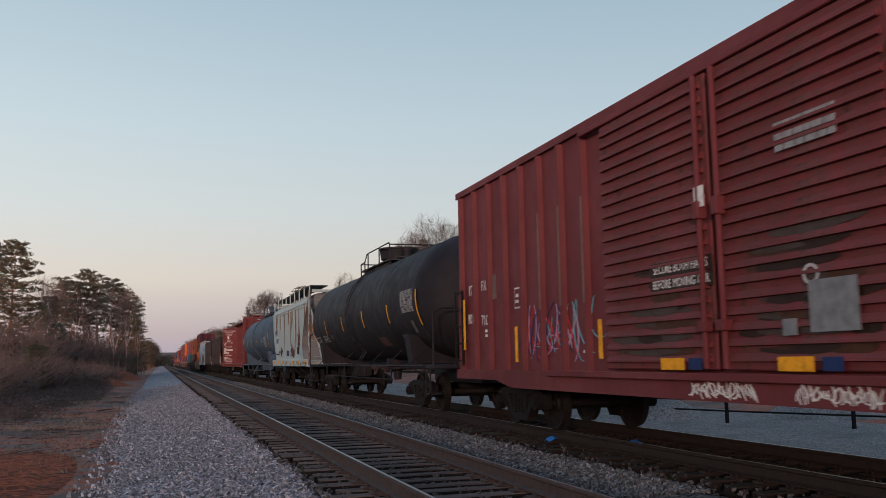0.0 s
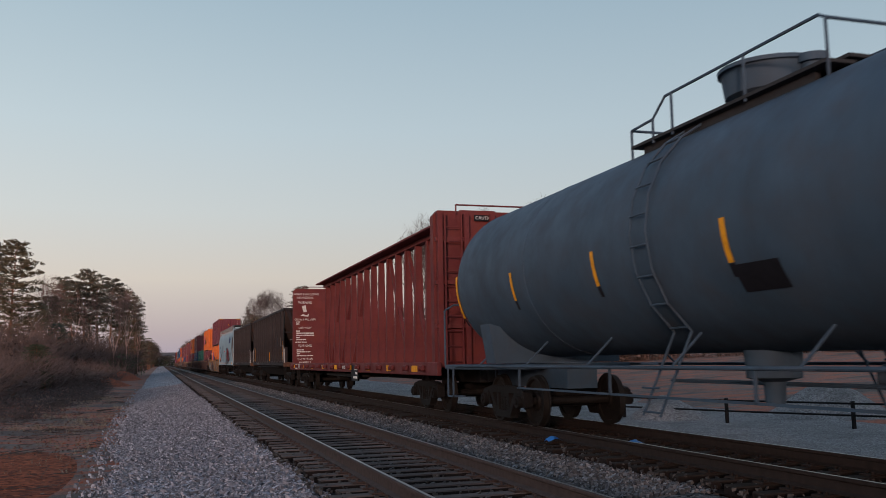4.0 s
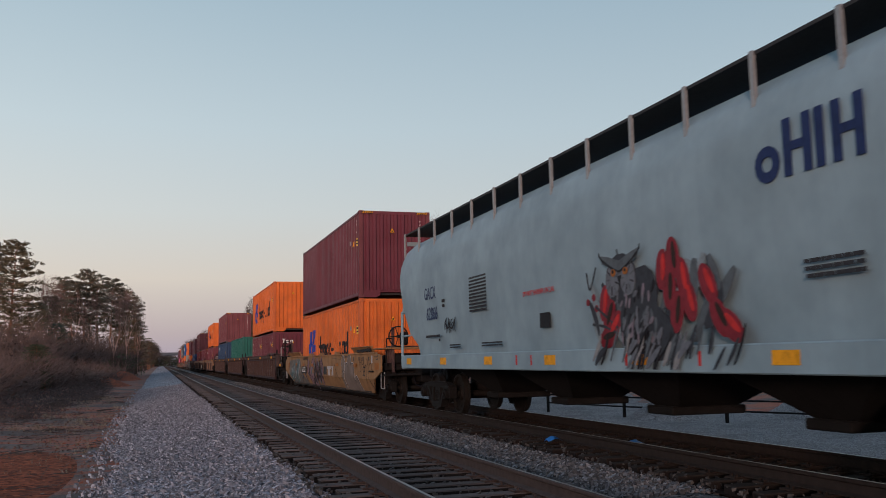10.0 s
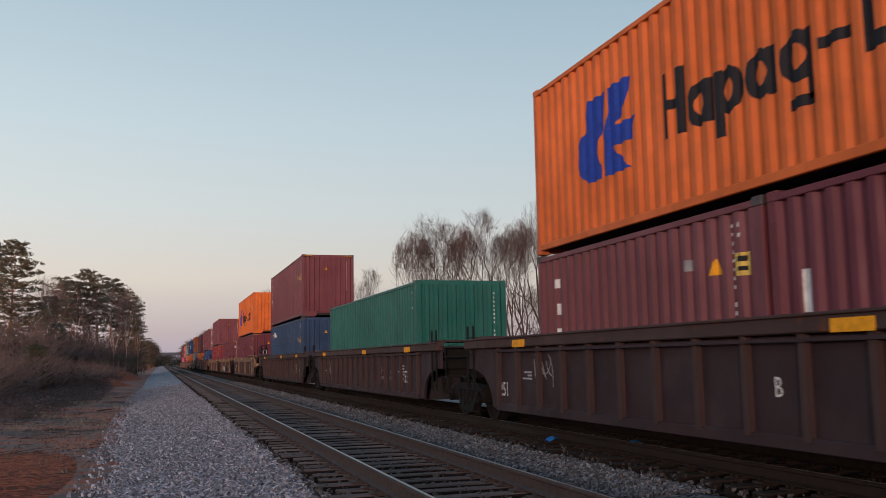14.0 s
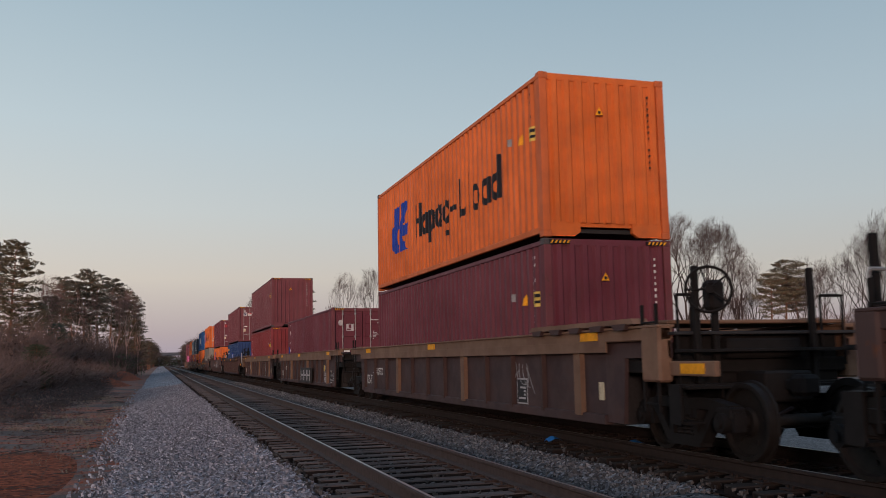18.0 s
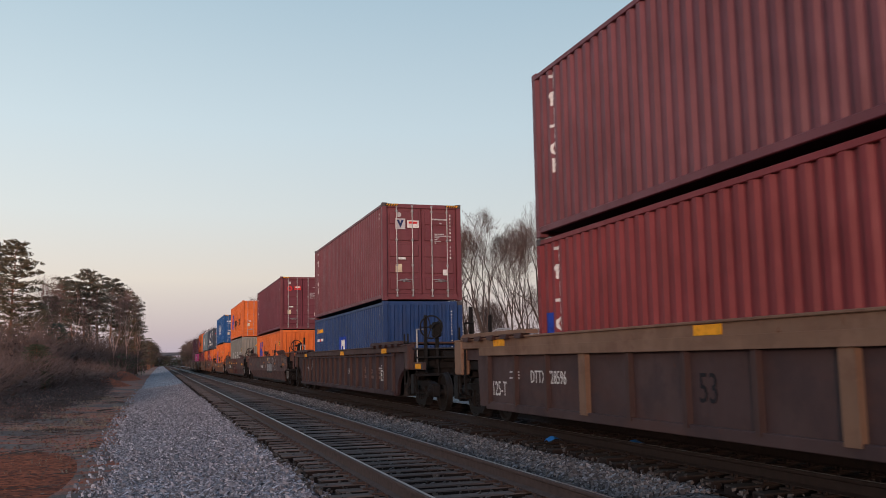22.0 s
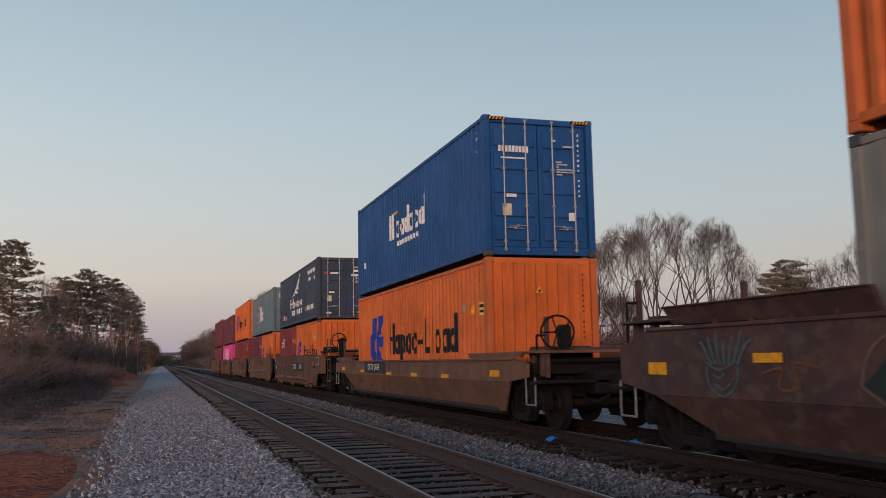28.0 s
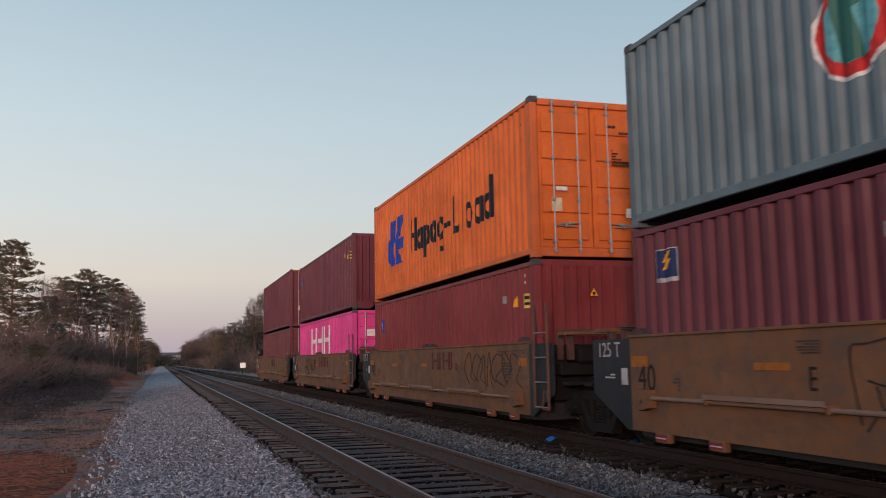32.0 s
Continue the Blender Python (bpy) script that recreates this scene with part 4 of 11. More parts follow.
def green_mark(c, L, H, xs, ye):
    """White block letters a quarter of the side apart."""
    shapes = ([(0.42, 0.27, 0, 1.0), (-0.27, -0.42, 0, 1.0), (0.27, -0.27, 0, 0.16)], None, [(0.42, -0.42, 0.84, 1.0), (0.42, -0.42, 0.42, 0.58), (0.42, -0.42, 0, 0.16), (0.42, 0.27, 0.5, 0.9), (-0.27, -0.42, 0.1, 0.5)], [(0.42, 0.27, 0, 1.0), (0.27, -0.42, 0.84, 1.0), (0.27, -0.42, 0, 0.16)])
    for k, rows in enumerate(shapes):
        y, z, h, g = 2.98 - 2.45 * k, 1.20, 0.56, Geo()
        for a, b, lo, hi in rows or ():
            g.box(xs - 0.005, xs + 0.004, y + b, y + a, z + h * lo, z + h * hi)
        if rows is None:
            for q in ([(0.60, 0), (0.42, 0), (0.10, 1.0), (0.20, 1.0)], [(-0.42, 0), (-0.60, 0), (-0.20, 1.0), (-0.10, 1.0)], [(0.10, 0.80), (-0.10, 0.80), (-0.16, 1.0), (0.16, 1.0)], [(0.34, 0.24), (-0.34, 0.24), (-0.29, 0.40), (0.29, 0.40)]):
                g.prism([(y + u, z + h * v) for u, v in q], "x", xs - 0.005, xs + 0.004)
        part("brand_mark", conform(g, c["length"], c["depth"]), WHITE, c, "white block letter shape")


def leaf_sign(c, L, H, xs, ye):
    """A square blue sign with slanted yellow shapes and a pale foot."""
    y, z = L / 2 - 0.82, 2.03
    part("emblem", conform(bars([(y, z, 0.45, 0.43)], x=xs), c["length"]), OLDWHITE, c, "pale edge of the sign")
    part("emblem", conform(bars([(y, z + 0.02, 0.40, 0.36)], x=xs - 0.004), c["length"]), NAVYP, c, "blue sign")
    for dz in (0.10, 0.0):
        part("emblem", conform(Geo().prism([(y + 0.10, z + dz - 0.06), (y - 0.06, z + dz - 0.02), (y - 0.14, z + dz + 0.08), (y + 0.06, z + dz + 0.05)], "x", xs - 0.010, xs), c["length"]), YELLOWP, c, "yellow slanted shape")


# ---- well cars ----
def well_car(near, far, style, label, join_far=False, join_near=False, marks=None, seed=3):
    """A low well car for containers. near, far: ends of its side structure along the line at 0 s."""
    L, mid = far - near, (far + near) / 2
    hl = L / 2
    rng = random.Random(seed)
    c = thing("well_car", label, "railway car", "well cars")
    on_train(c, mid)
    side, chord = {"brown": (CARBROWN, RIBBROWN), "tan": (TANPANEL, CARTAN)}[style]
    end = 1.55                                   # length of the raised part over each truck
    w0, w1 = -hl + end, hl - end
    X = 1.40
    for s in (-1, 1):
        part("side_wall", Geo().prism([(w0 - 0.15, 1.42), (w1 + 0.15, 1.42), (w1 - 0.10, 0.42), (w0 + 0.10, 0.42)], "x", -0.02, 0.02), side, c, "", pose(s * (X - 0.06), 0, 0))
        part("top_chord", cached(("top_chord", L), lambda: Geo().box(-0.09, 0.09, -hl, hl, 1.44, 1.62, 0.015).box(-0.12, 0.12, -hl, hl, 1.60, 1.635, 0.008)), chord, c, "", pose(s * (X - 0.02), 0, 0))
        part("bottom_chord", cached(("bottom_chord", L), lambda: Geo().box(-0.07, 0.07, w0 + 0.1, w1 - 0.1, 0.30, 0.44, 0.01)), side, c, "", pose(s * (X - 0.05), 0, 0))
        n, r0 = (18, w0 + 0.25) if style == "brown" else (12, w0 + 0.90)
        for k in range(n):
            y = r0 + (w1 - 0.25 - r0) * k / (n - 1)
            big = style == "tan" and k % 4 == 0
            part("rib", cached(("rib", big), lambda: Geo().prism([(-0.105, 1.46), (0.05, 1.46), (0.05, 0.40), (-0.050, 0.40)], "y", -0.11 if big else -0.045, 0.11 if big else 0.045)), chord if big else RIBBROWN, c, "", Matrix.Translation((s * (X - 0.01), y, 0)) @ Matrix.Diagonal((-s, 1, 1, 1)) @ Matrix.Diagonal((-1, 1, 1, 1)))
        if style == "tan":
            part("fascia", cached(("fascia", L), lambda: Geo().box(-0.012, 0.012, w0 - 0.1, w1 + 0.1, 1.30, 1.46, 0.004)), chord, c, "", pose(s * (X + 0.06), 0, 0))
        if style == "brown":
            part("guide_rail", cached(("guide_rail", L), lambda: Geo().box(-0.015, 0.015, w0, w1, 1.36, 1.40)), side, c, "", pose(s * (X + 0.05), 0, 0))
    part("well_floor", Geo().box(-1.25, 1.25, w0 + 0.4, w1 - 0.4, 0.28, 0.34).box(-1.25, 1.25, w0 + 0.2, w0 + 0.5, 0.28, 1.3).box(-1.25, 1.25, w1 - 0.5, w1 - 0.2, 0.28, 1.3), DARKGRATE, c)
    for e in (-1, 1):                                # the raised end over the truck
        a, b = sorted((e * hl, e * (hl - end - 0.2)))
        joined = join_near if e < 0 else join_far
        for s in (-1, 1):
            g = Geo()
            if style == "brown":                     # skin cut out in an arch over the wheels
                arch = [(hl - 0.25 - 1.15 * math.sin(a), 0.34 + 0.70 * math.cos(a)) for a in (0, 0.3, 0.6, 0.9, 1.2, 1.5708)]
                g.prism([(e * u, v) for u, v in [(hl - end - 0.1, 1.44), (hl, 1.44), (hl, 1.04)] + arch + [(hl - end - 0.1, 0.34)]], "x", s * (X - 0.05) - 0.03, s * (X - 0.05) + 0.03)
            else:
                g.prism([(e * u, v) for u, v in [(hl - end - 0.1, 1.44), (hl, 1.44), (hl, 1.22), (hl - 1.10, 1.22), (hl - 1.19, 0.34), (hl - end - 0.1, 0.34)]], "x", s * (X - 0.06) - 0.03, s * (X - 0.06) + 0.03)
            part("end_side", g, side, c)
            if not joined:
                y0, y1 = sorted((e * (hl - 0.28), e * (hl + 0.02)) if style == "brown" else (e * (hl - 0.45), e * hl))
                part("corner_block", Geo().box(s * X - 0.10, s * X + 0.10, y0, y1, 1.0 if style == "brown" else 0.92, 1.62, 0.03), RIBBROWN if style == "brown" else CARTAN, c, "rust-worn corner block")
                part("arch_lip", Geo().pipe([(s * (X - 0.01), e * (hl - 0.25 - 1.17 * math.sin(a)), 0.34 + 0.72 * math.cos(a)) for a in (0, 0.3, 0.6, 0.9, 1.2, 1.5708)], 0.018), side, c) if style == "brown" else None
                y0, y1 = sorted((e * (hl - 4.0), e * (hl - 0.55)))
                part("raised_deck", Geo().prism([(y0, 1.66), (y1, 1.66), (y1 - 0.12, 1.735), (y0 + 0.06, 1.735)], "x", s * X - 0.14, s * X + 0.10), chord if style == "tan" else RIBBROWN, c, "worn raised walkway plate")
                for k in range(5):
                    yb = y0 + 0.35 + (y1 - y0 - 0.7) * k / 4
                    part("deck_bracket", cached("deck_bracket", lambda: Geo().prism([(-0.20, 1.67), (0.20, 1.67), (0.13, 1.59), (-0.13, 1.59)], "x", -0.16, 0.0)), side, c, "", pose(s * X + (0.0 if s < 0 else 0.16), yb, 0))
                if e < 0 and s < 0:
                    part("end_beam", Geo().box(-1.36, -1.28, e * (hl + 0.95), e * hl, 1.00, 1.18, 0.012), RIBBROWN if style == "brown" else CARTAN, c)
                    part("reflector", bars([(e * (hl + 0.50), 1.09, 0.50, 0.12)], x=-1.364), YELLOWP, c, "yellow reflective strip")
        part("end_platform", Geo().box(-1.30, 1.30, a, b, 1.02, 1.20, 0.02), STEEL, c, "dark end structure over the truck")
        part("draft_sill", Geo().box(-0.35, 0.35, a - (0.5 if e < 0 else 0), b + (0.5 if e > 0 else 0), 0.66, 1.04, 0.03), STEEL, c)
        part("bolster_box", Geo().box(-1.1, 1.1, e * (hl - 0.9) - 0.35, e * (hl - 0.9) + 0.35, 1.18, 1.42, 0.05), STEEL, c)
        # Dark plate added so that the gap between cars looks black.
        part("gap_dark_plate", Geo().box(-1.22, 1.22, e * (hl - 0.10) - 0.03, e * (hl - 0.10) + 0.03, 0.86, 1.50, 0.01), STEEL, c)
        for k, (yy, zz) in enumerate(((0.05, 1.52), (0.22, 1.30), (0.30, 0.86))):
            part("crossover_plank", Geo().box(-1.36, 1.36, e * (hl + yy) - 0.10, e * (hl + yy) + 0.10, zz - 0.02, zz + 0.02, 0.006), STEEL if k else DARKGRATE, c)
        for sx in (-1.30, -0.72):
            part("side_step", Geo().pipe([(sx, e * (hl + 0.10), 1.5), (sx, e * (hl + 0.16), 0.50), (sx + 0.20, e * (hl + 0.16), 0.46)], 0.016), STEEL, c)
        part("brake_hose", Geo().pipe([(-0.45, e * (hl + 0.1), 0.80), (-0.47, e * (hl + 0.4), 0.55), (-0.40, e * (hl + 0.7), 0.50), (-0.30, e * (hl + 0.9), 0.62)], 0.022), BLACKP, c, "black rubber hose")
        part("deck_plate", Geo().box(-1.36, 1.36, a, b, 1.64, 1.69, 0.012) if not joined else Geo().box(-1.36, 1.36, a + (0.2 if e < 0 else 0.6), b - (0.6 if e < 0 else 0.2), 1.63, 1.68, 0.012), chord, c)
        if not joined:
            yw = e * (hl + 0.05)
            part("end_rail", Geo().pipe([(-1.25, yw, 1.1), (-1.25, yw, 1.95), (-1.25, yw - e * 0.02, 2.0), (-1.05, yw, 2.0), (-1.05, yw, 1.3)], 0.02), GALV if style == "brown" else STEEL, c)
            part("end_rail", Geo().pipe([(1.25, yw, 1.1), (1.25, yw, 2.0), (0.9, yw, 2.0), (0.9, yw, 1.2)], 0.02), GALV if style == "brown" else STEEL, c)
            part("crossover_step", Geo().box(-1.4, 1.4, min(yw, yw + e * 0.28), max(yw, yw + e * 0.28), 0.86, 0.90).box(-1.42, -1.0, min(yw, yw + e * 0.25), max(yw, yw + e * 0.25), 0.42, 0.45).box(-1.42, -1.39, min(yw, yw + e * 0.25), max(yw, yw + e * 0.25), 0.42, 0.9), STEEL, c)
            for sx in (-1.06, 0.66):
                part("end_post", Geo().box(sx - 0.04, sx + 0.04, yw + e * 0.12 - 0.04, yw + e * 0.12 + 0.04, 0.9, 2.35, 0.012), STEEL, c)
            part("uncoupling_box", Geo().box(-0.6, 0.5, yw - 0.10, yw + 0.10, 1.2, 1.45, 0.03), STEEL, c)
            if e < 0:
                part("handwheel", cached("handwheel", g_handwheel), STEEL, c, "dark spoked brake wheel", pose(-0.95, yw - 0.25, 2.05, 0, 0, 62))
                part("brake_box", Geo().box(-0.86, -0.64, yw - 0.16, yw + 0.06, 1.80, 2.18, 0.04).box(-0.78, -0.70, yw - 0.08, yw + 0.0, 1.1, 1.82, 0.01), STEEL, c)
            truck(c, mid, e * (hl - 0.2), 0.457)
        elif e > 0:
            truck(c, mid, hl + 1.0)
        ladder(c, -X - 0.03, e * (hl - 0.32), 0.55, 1.35, STEEL, 0, 0.34)
    couplers(c, -hl - 0.6, hl + 0.6)
    if style == "brown":
        for y in (w0 + 1.0, -1.2, w1 - 1.4):
            part("reflector", bars([(y, 1.50, 0.55, 0.13)], x=-X - 0.075), YELLOWP, c, "yellow reflective strip")
    else:
        for y in (w0 + 0.4, 0.4, w1 - 1.0):
            part("reflector", bars([(y, 1.53, 0.55, 0.12)], x=-X - 0.075), YELLOWP, c, "yellow reflective strip")
    part("data_panel", bars((block(rng, w0 + 2.0, 0.98, 0.6, 0.30, 4) if style != "tan" else []) + block(rng, w1 - 1.4, 0.95, 0.6, 0.16, 3), x=-X + (0.037 if style != "tan" else 0.030)), OLDWHITE, c, "rows of small writing")
    if marks:
        marks(c, w0, w1, -X + 0.036)
    return c


def lean(g, z0, z1, dx):
    """Shears a plate across the car: nothing at z0, dx at z1."""
    g.v = [(x + dx * (z0 - z) / (z0 - z1), y, z) for x, y, z in g.v]
    return g


def fold(c, zb, dx):
    """Lays sprayed paint over the bend of a plate side: what hangs below zb leans in with the plate."""
    for ob in c.children:
        if ob.name.split(".")[0] in ("graffiti", "logo_shape") and min(v.co.z for v in ob.data.vertices) < zb:
            bm = bmesh.new()
            bm.from_mesh(ob.data)
            bmesh.ops.bisect_plane(bm, geom=bm.verts[:] + bm.edges[:] + bm.faces[:], plane_co=(0, 0, zb), plane_no=(0, 0, 1))
            for v in bm.verts:
                if v.co.z < zb:
                    v.co.x += dx * (zb - v.co.z) / (zb - 0.27)
            bm.to_mesh(ob.data)
            bm.free()


def g_valve_box():
    return Geo().prism([(-0.17, 0.10), (0.17, 0.10), (0.17, -0.09), (0.06, -0.17), (-0.17, -0.12)], "x", -0.13, 0.02).rod((-0.15, 0.02, -0.02), (-0.11, 0.02, -0.02), 0.05, 10)


def end_gear(c, e, hl, z, mat, free):
    """Dark structure over a truck: sill, plate added to darken the gap, crossover boards, hose and steps."""
    a, b = sorted((e * (hl - 1.2), e * (hl + (0.75 if free else 0.05))))
    part("end_platform", Geo().box(-1.26, 1.26, a, b, 0.96, 1.16, 0.02), STEEL, c, "dark end structure over the truck")
    part("draft_sill", Geo().box(-0.35, 0.35, a - (0.5 if e < 0 else 0), b + (0.5 if e > 0 else 0), 0.62, 1.0, 0.03), STEEL, c)
    part("gap_dark_plate", Geo().box(-1.22, 1.22, e * (hl - 0.35) - 0.03, e * (hl - 0.35) + 0.03, 0.55, z - 0.05, 0.01), STEEL, c)
    part("bolster_box", Geo().box(-1.0, 1.0, e * (hl - 0.1) - 0.30, e * (hl - 0.1) + 0.30, 1.14, min(1.42, z), 0.05), STEEL, c)
    for k, (yy, zz, x0) in enumerate(((0.15, z + 0.12, -1.30), (-0.28, z + 0.17, -1.12), (0.42, 0.84, -1.36))):
        part("crossover_board", Geo().box(x0, -x0 * 0.9, e * (hl + yy) - 0.13, e * (hl + yy) + 0.13, zz - 0.025, zz + 0.025, 0.006), (mat, CARRUST, STEEL)[k], c, "worn steel crossover board")
    for y in (-0.30, 0.10):
        part("board_bracket", Geo().box(-1.16, -1.06, e * (hl + y) - 0.05, e * (hl + y) + 0.05, z - 0.30, z + 0.10, 0.008), CARRUST, c)
    part("brake_hose", Geo().pipe([(-0.45, e * (hl + 0.1), 0.80), (-0.47, e * (hl + 0.4), 0.55), (-0.40, e * (hl + 0.7), 0.50), (-0.30, e * (hl + 0.9), 0.62)], 0.022), BLACKP, c, "black rubber hose")
    part("air_reservoir", Geo().rod((-0.95, e * (hl - 0.75), 1.32), (0.2, e * (hl - 0.75), 1.32), 0.13, 12), STEEL, c)


def side_ladder(c, x, y, z0, z1, w, mat):
    for s in (-1, 1):
        part("ladder_rail", cached(("ladder_rail", z1 - z0), lambda: Geo().box(-0.014, 0.014, -0.032, 0.032, 0, z1 - z0, 0.006)), mat, c, "", pose(x, y + s * w / 2, z0))
    for k in range(int((z1 - z0) / 0.40)):
        part("rung", cached(("rung", w), lambda: Geo().rod((0, -w / 2, 0), (0, w / 2, 0), 0.013, 6)), BAREMETAL if z1 < 2.5 else STEEL, c, "worn rung", pose(x, y, z0 + 0.03 + 0.40 * k))


def deep_well_car(near, far, style, label, marks=None, corner=2.1):
    """A single well car with plain plate sides that fold inwards below a bend; corner: foot of the far end's slope."""
    L, mid = far - near, (far + near) / 2
    hl = L / 2
    c = thing("well_car", label, "railway car", "well cars")
    on_train(c, mid)
    russet = style == "russet"
    side, zt, zb, rise = {"russet": (CARRUSSET, 1.225, 0.83, 0.0), "oxide": (CARRUST, 1.575, 0.77, 0.26), "gold": (CARGOLD, 1.46, 0.70, 0.20)}[style]
    X = 1.40
    na, fa = hl - 0.80, hl - (1.45 if russet else 0.72)
    for s in (-1, 1):
        x = s * (X - 0.02)
        part("side_wall", Geo().prism([(-hl + 0.65, zt), (hl - 0.65, zt), (hl + 0.08, zt - (0.03 if russet else 0.22)), (hl + 0.08, 0.90), (fa, zb), (-na, zb), (-hl - 0.05, 0.92), (-hl - 0.05, zt - 0.08)], "x", x - 0.02, x + 0.02), side, c, "plate side above the bend")
        part("lower_side", lean(Geo().prism([(-na, zb), (fa, zb), (hl - corner, 0.27), (-hl + 1.48, 0.27)], "x", x - 0.02, x + 0.02), zb, 0.27, -s * 0.17), side, c, "plate side below the bend, folded inwards")
        part("bend_seam", Geo().box(x - 0.024, x + 0.024, -na + 0.1, fa - 0.1, zb - 0.009, zb + 0.009, 0.004), side, c)
        part("top_chord", Geo().box(x - 0.05, x + 0.05, -hl + 0.65, hl - 0.65, zt - 0.02, zt + 0.025, 0.008), side, c)
        part("bottom_chord", Geo().box(s * (X - 0.27), s * (X - 0.17), -hl + 1.6, hl - corner - 0.1, 0.22, 0.29, 0.01), STEEL, c)
        for u in ((-hl + 2.4, -hl + 5.1, -0.9, 2.1, 4.6) if russet else (-hl + 4.15, -2.4, 0.7, 3.6)) if style != "gold" else (-2.5, 2.9):
            part("stiffener_seam", Geo().box(x - 0.0225, x + 0.0225, u - 0.012, u + 0.012, zb + 0.02, zt - 0.03), side, c)
        for u in (-3.47, -0.28, 2.36) if style == "gold" else ():
            part("lock_hump", cached("gold_hump", lambda: Geo().prism([(-0.26, 0), (0.26, 0), (0.16, 0.10), (-0.10, 0.10)], "x", -0.06, 0.06)), side, c, "", pose(x, u, zt + 0.02))
        if russet:
            part("end_deck", Geo().prism([(hl - 2.9, zt + 0.03), (hl - 0.25, zt + 0.03), (hl - 0.15, zt + 0.13), (hl - 3.0, zt + 0.13)], "x", x - 0.04, x + 0.04), side, c, "raised end deck plate")
            part("end_deck", Geo().prism([(-hl + 2.9, zt + 0.03), (-hl + 0.25, zt + 0.03), (-hl + 0.15, zt + 0.13), (-hl + 3.0, zt + 0.13)], "x", x - 0.04, x + 0.04), side, c, "raised end deck plate")
        else:
            for e, y0, y1 in ((-1, hl - 4.1, hl - 1.3), (1, hl - 4.5, hl - 1.05)):
                part("raised_box", lean(Geo().prism([(e * y0, zt + 0.03), (e * (y0 - 0.02), zt + rise), (e * y1, zt + rise), (e * (y1 - 0.05), zt + 0.05)], "x", x - 0.03, x + 0.03), zt + rise, zt + 0.03, -s * 0.12), side, c, "dark raised guide plate at the end of the well")
                part("box_flange", Geo().box(x - 0.06, x + 0.06, min(e * y0, e * y1), max(e * y0, e * y1), zt + rise - 0.005, zt + rise + 0.015, 0.006), side, c)
                for k in range(4 if s < 0 else 0):
                    part("gusset", cached("gusset", lambda: Geo().prism([(0.02, 0.0), (0.13, 0.0), (0.02, 0.22)], "y", -0.012, 0.012)), side, c, "", Matrix.Translation((s * (X - 0.17), e * (y0 + 0.5 + k * 0.65), zt + 0.03)) @ Matrix.Diagonal((s, 1, 1, 1)))
    part("well_floor", Geo().box(-1.25, 1.25, -hl + 1.9, hl - 1.9, 0.28, 0.34), DARKGRATE, c)
    for e in (-1, 1):
        part("well_end", Geo().box(-1.25, 1.25, e * (hl - 1.85) - 0.04, e * (hl - 1.85) + 0.04, 0.28, zt - 0.08), DARKGRATE, c)
        end_gear(c, e, hl - 0.05, zt, side, False)
        part("deck_plate", Geo().box(-1.34, 1.34, min(e * (hl - 1.3), e * (hl + 0.1)), max(e * (hl - 1.3), e * (hl + 0.1)), zt + 0.10, zt + 0.14, 0.01), side, c)
        yw = e * (hl + 0.12)
        for k, sx in enumerate((-1.06, 0.66)):
            part("end_post", Geo().box(sx - 0.04, sx + 0.04, yw - 0.04, yw + 0.04, 0.9, zt + 0.72, 0.012), CARRUST, c)
        part("end_rail", Geo().pipe([(-1.25, yw, 1.1), (-1.25, yw, zt + 0.40), (-1.05, yw, zt + 0.40), (-1.05, yw, 1.3)], 0.02), STEEL, c)
        part("crossover_step", Geo().box(-1.4, 1.4, min(yw, yw + e * 0.26), max(yw, yw + e * 0.26), 0.80, 0.84), STEEL, c)
        part("side_step", Geo().pipe([(-1.34, e * (hl - 0.18), 0.92), (-1.34, e * (hl - 0.18), 0.45), (-1.34, e * (hl + 0.22), 0.45), (-1.34, e * (hl + 0.22), 0.92)], 0.016), BAREMETAL, c, "bare worn step")
        if e < 0:
            part("handwheel", cached("handwheel", g_handwheel), STEEL, c, "dark spoked brake wheel", pose(-0.95, yw - 0.2, zt + 0.45, 0, 0, 62))
            part("brake_box", Geo().box(-0.86, -0.64, yw - 0.14, yw + 0.06, zt + 0.2, zt + 0.58, 0.04), STEEL, c)
        truck(c, mid, e * (hl - 1.1), 0.457)
    couplers(c, -hl - 0.6, hl + 0.6)
    marks(c, hl, -X - 0.002)
    fold(c, zb, 0.17)
    return c


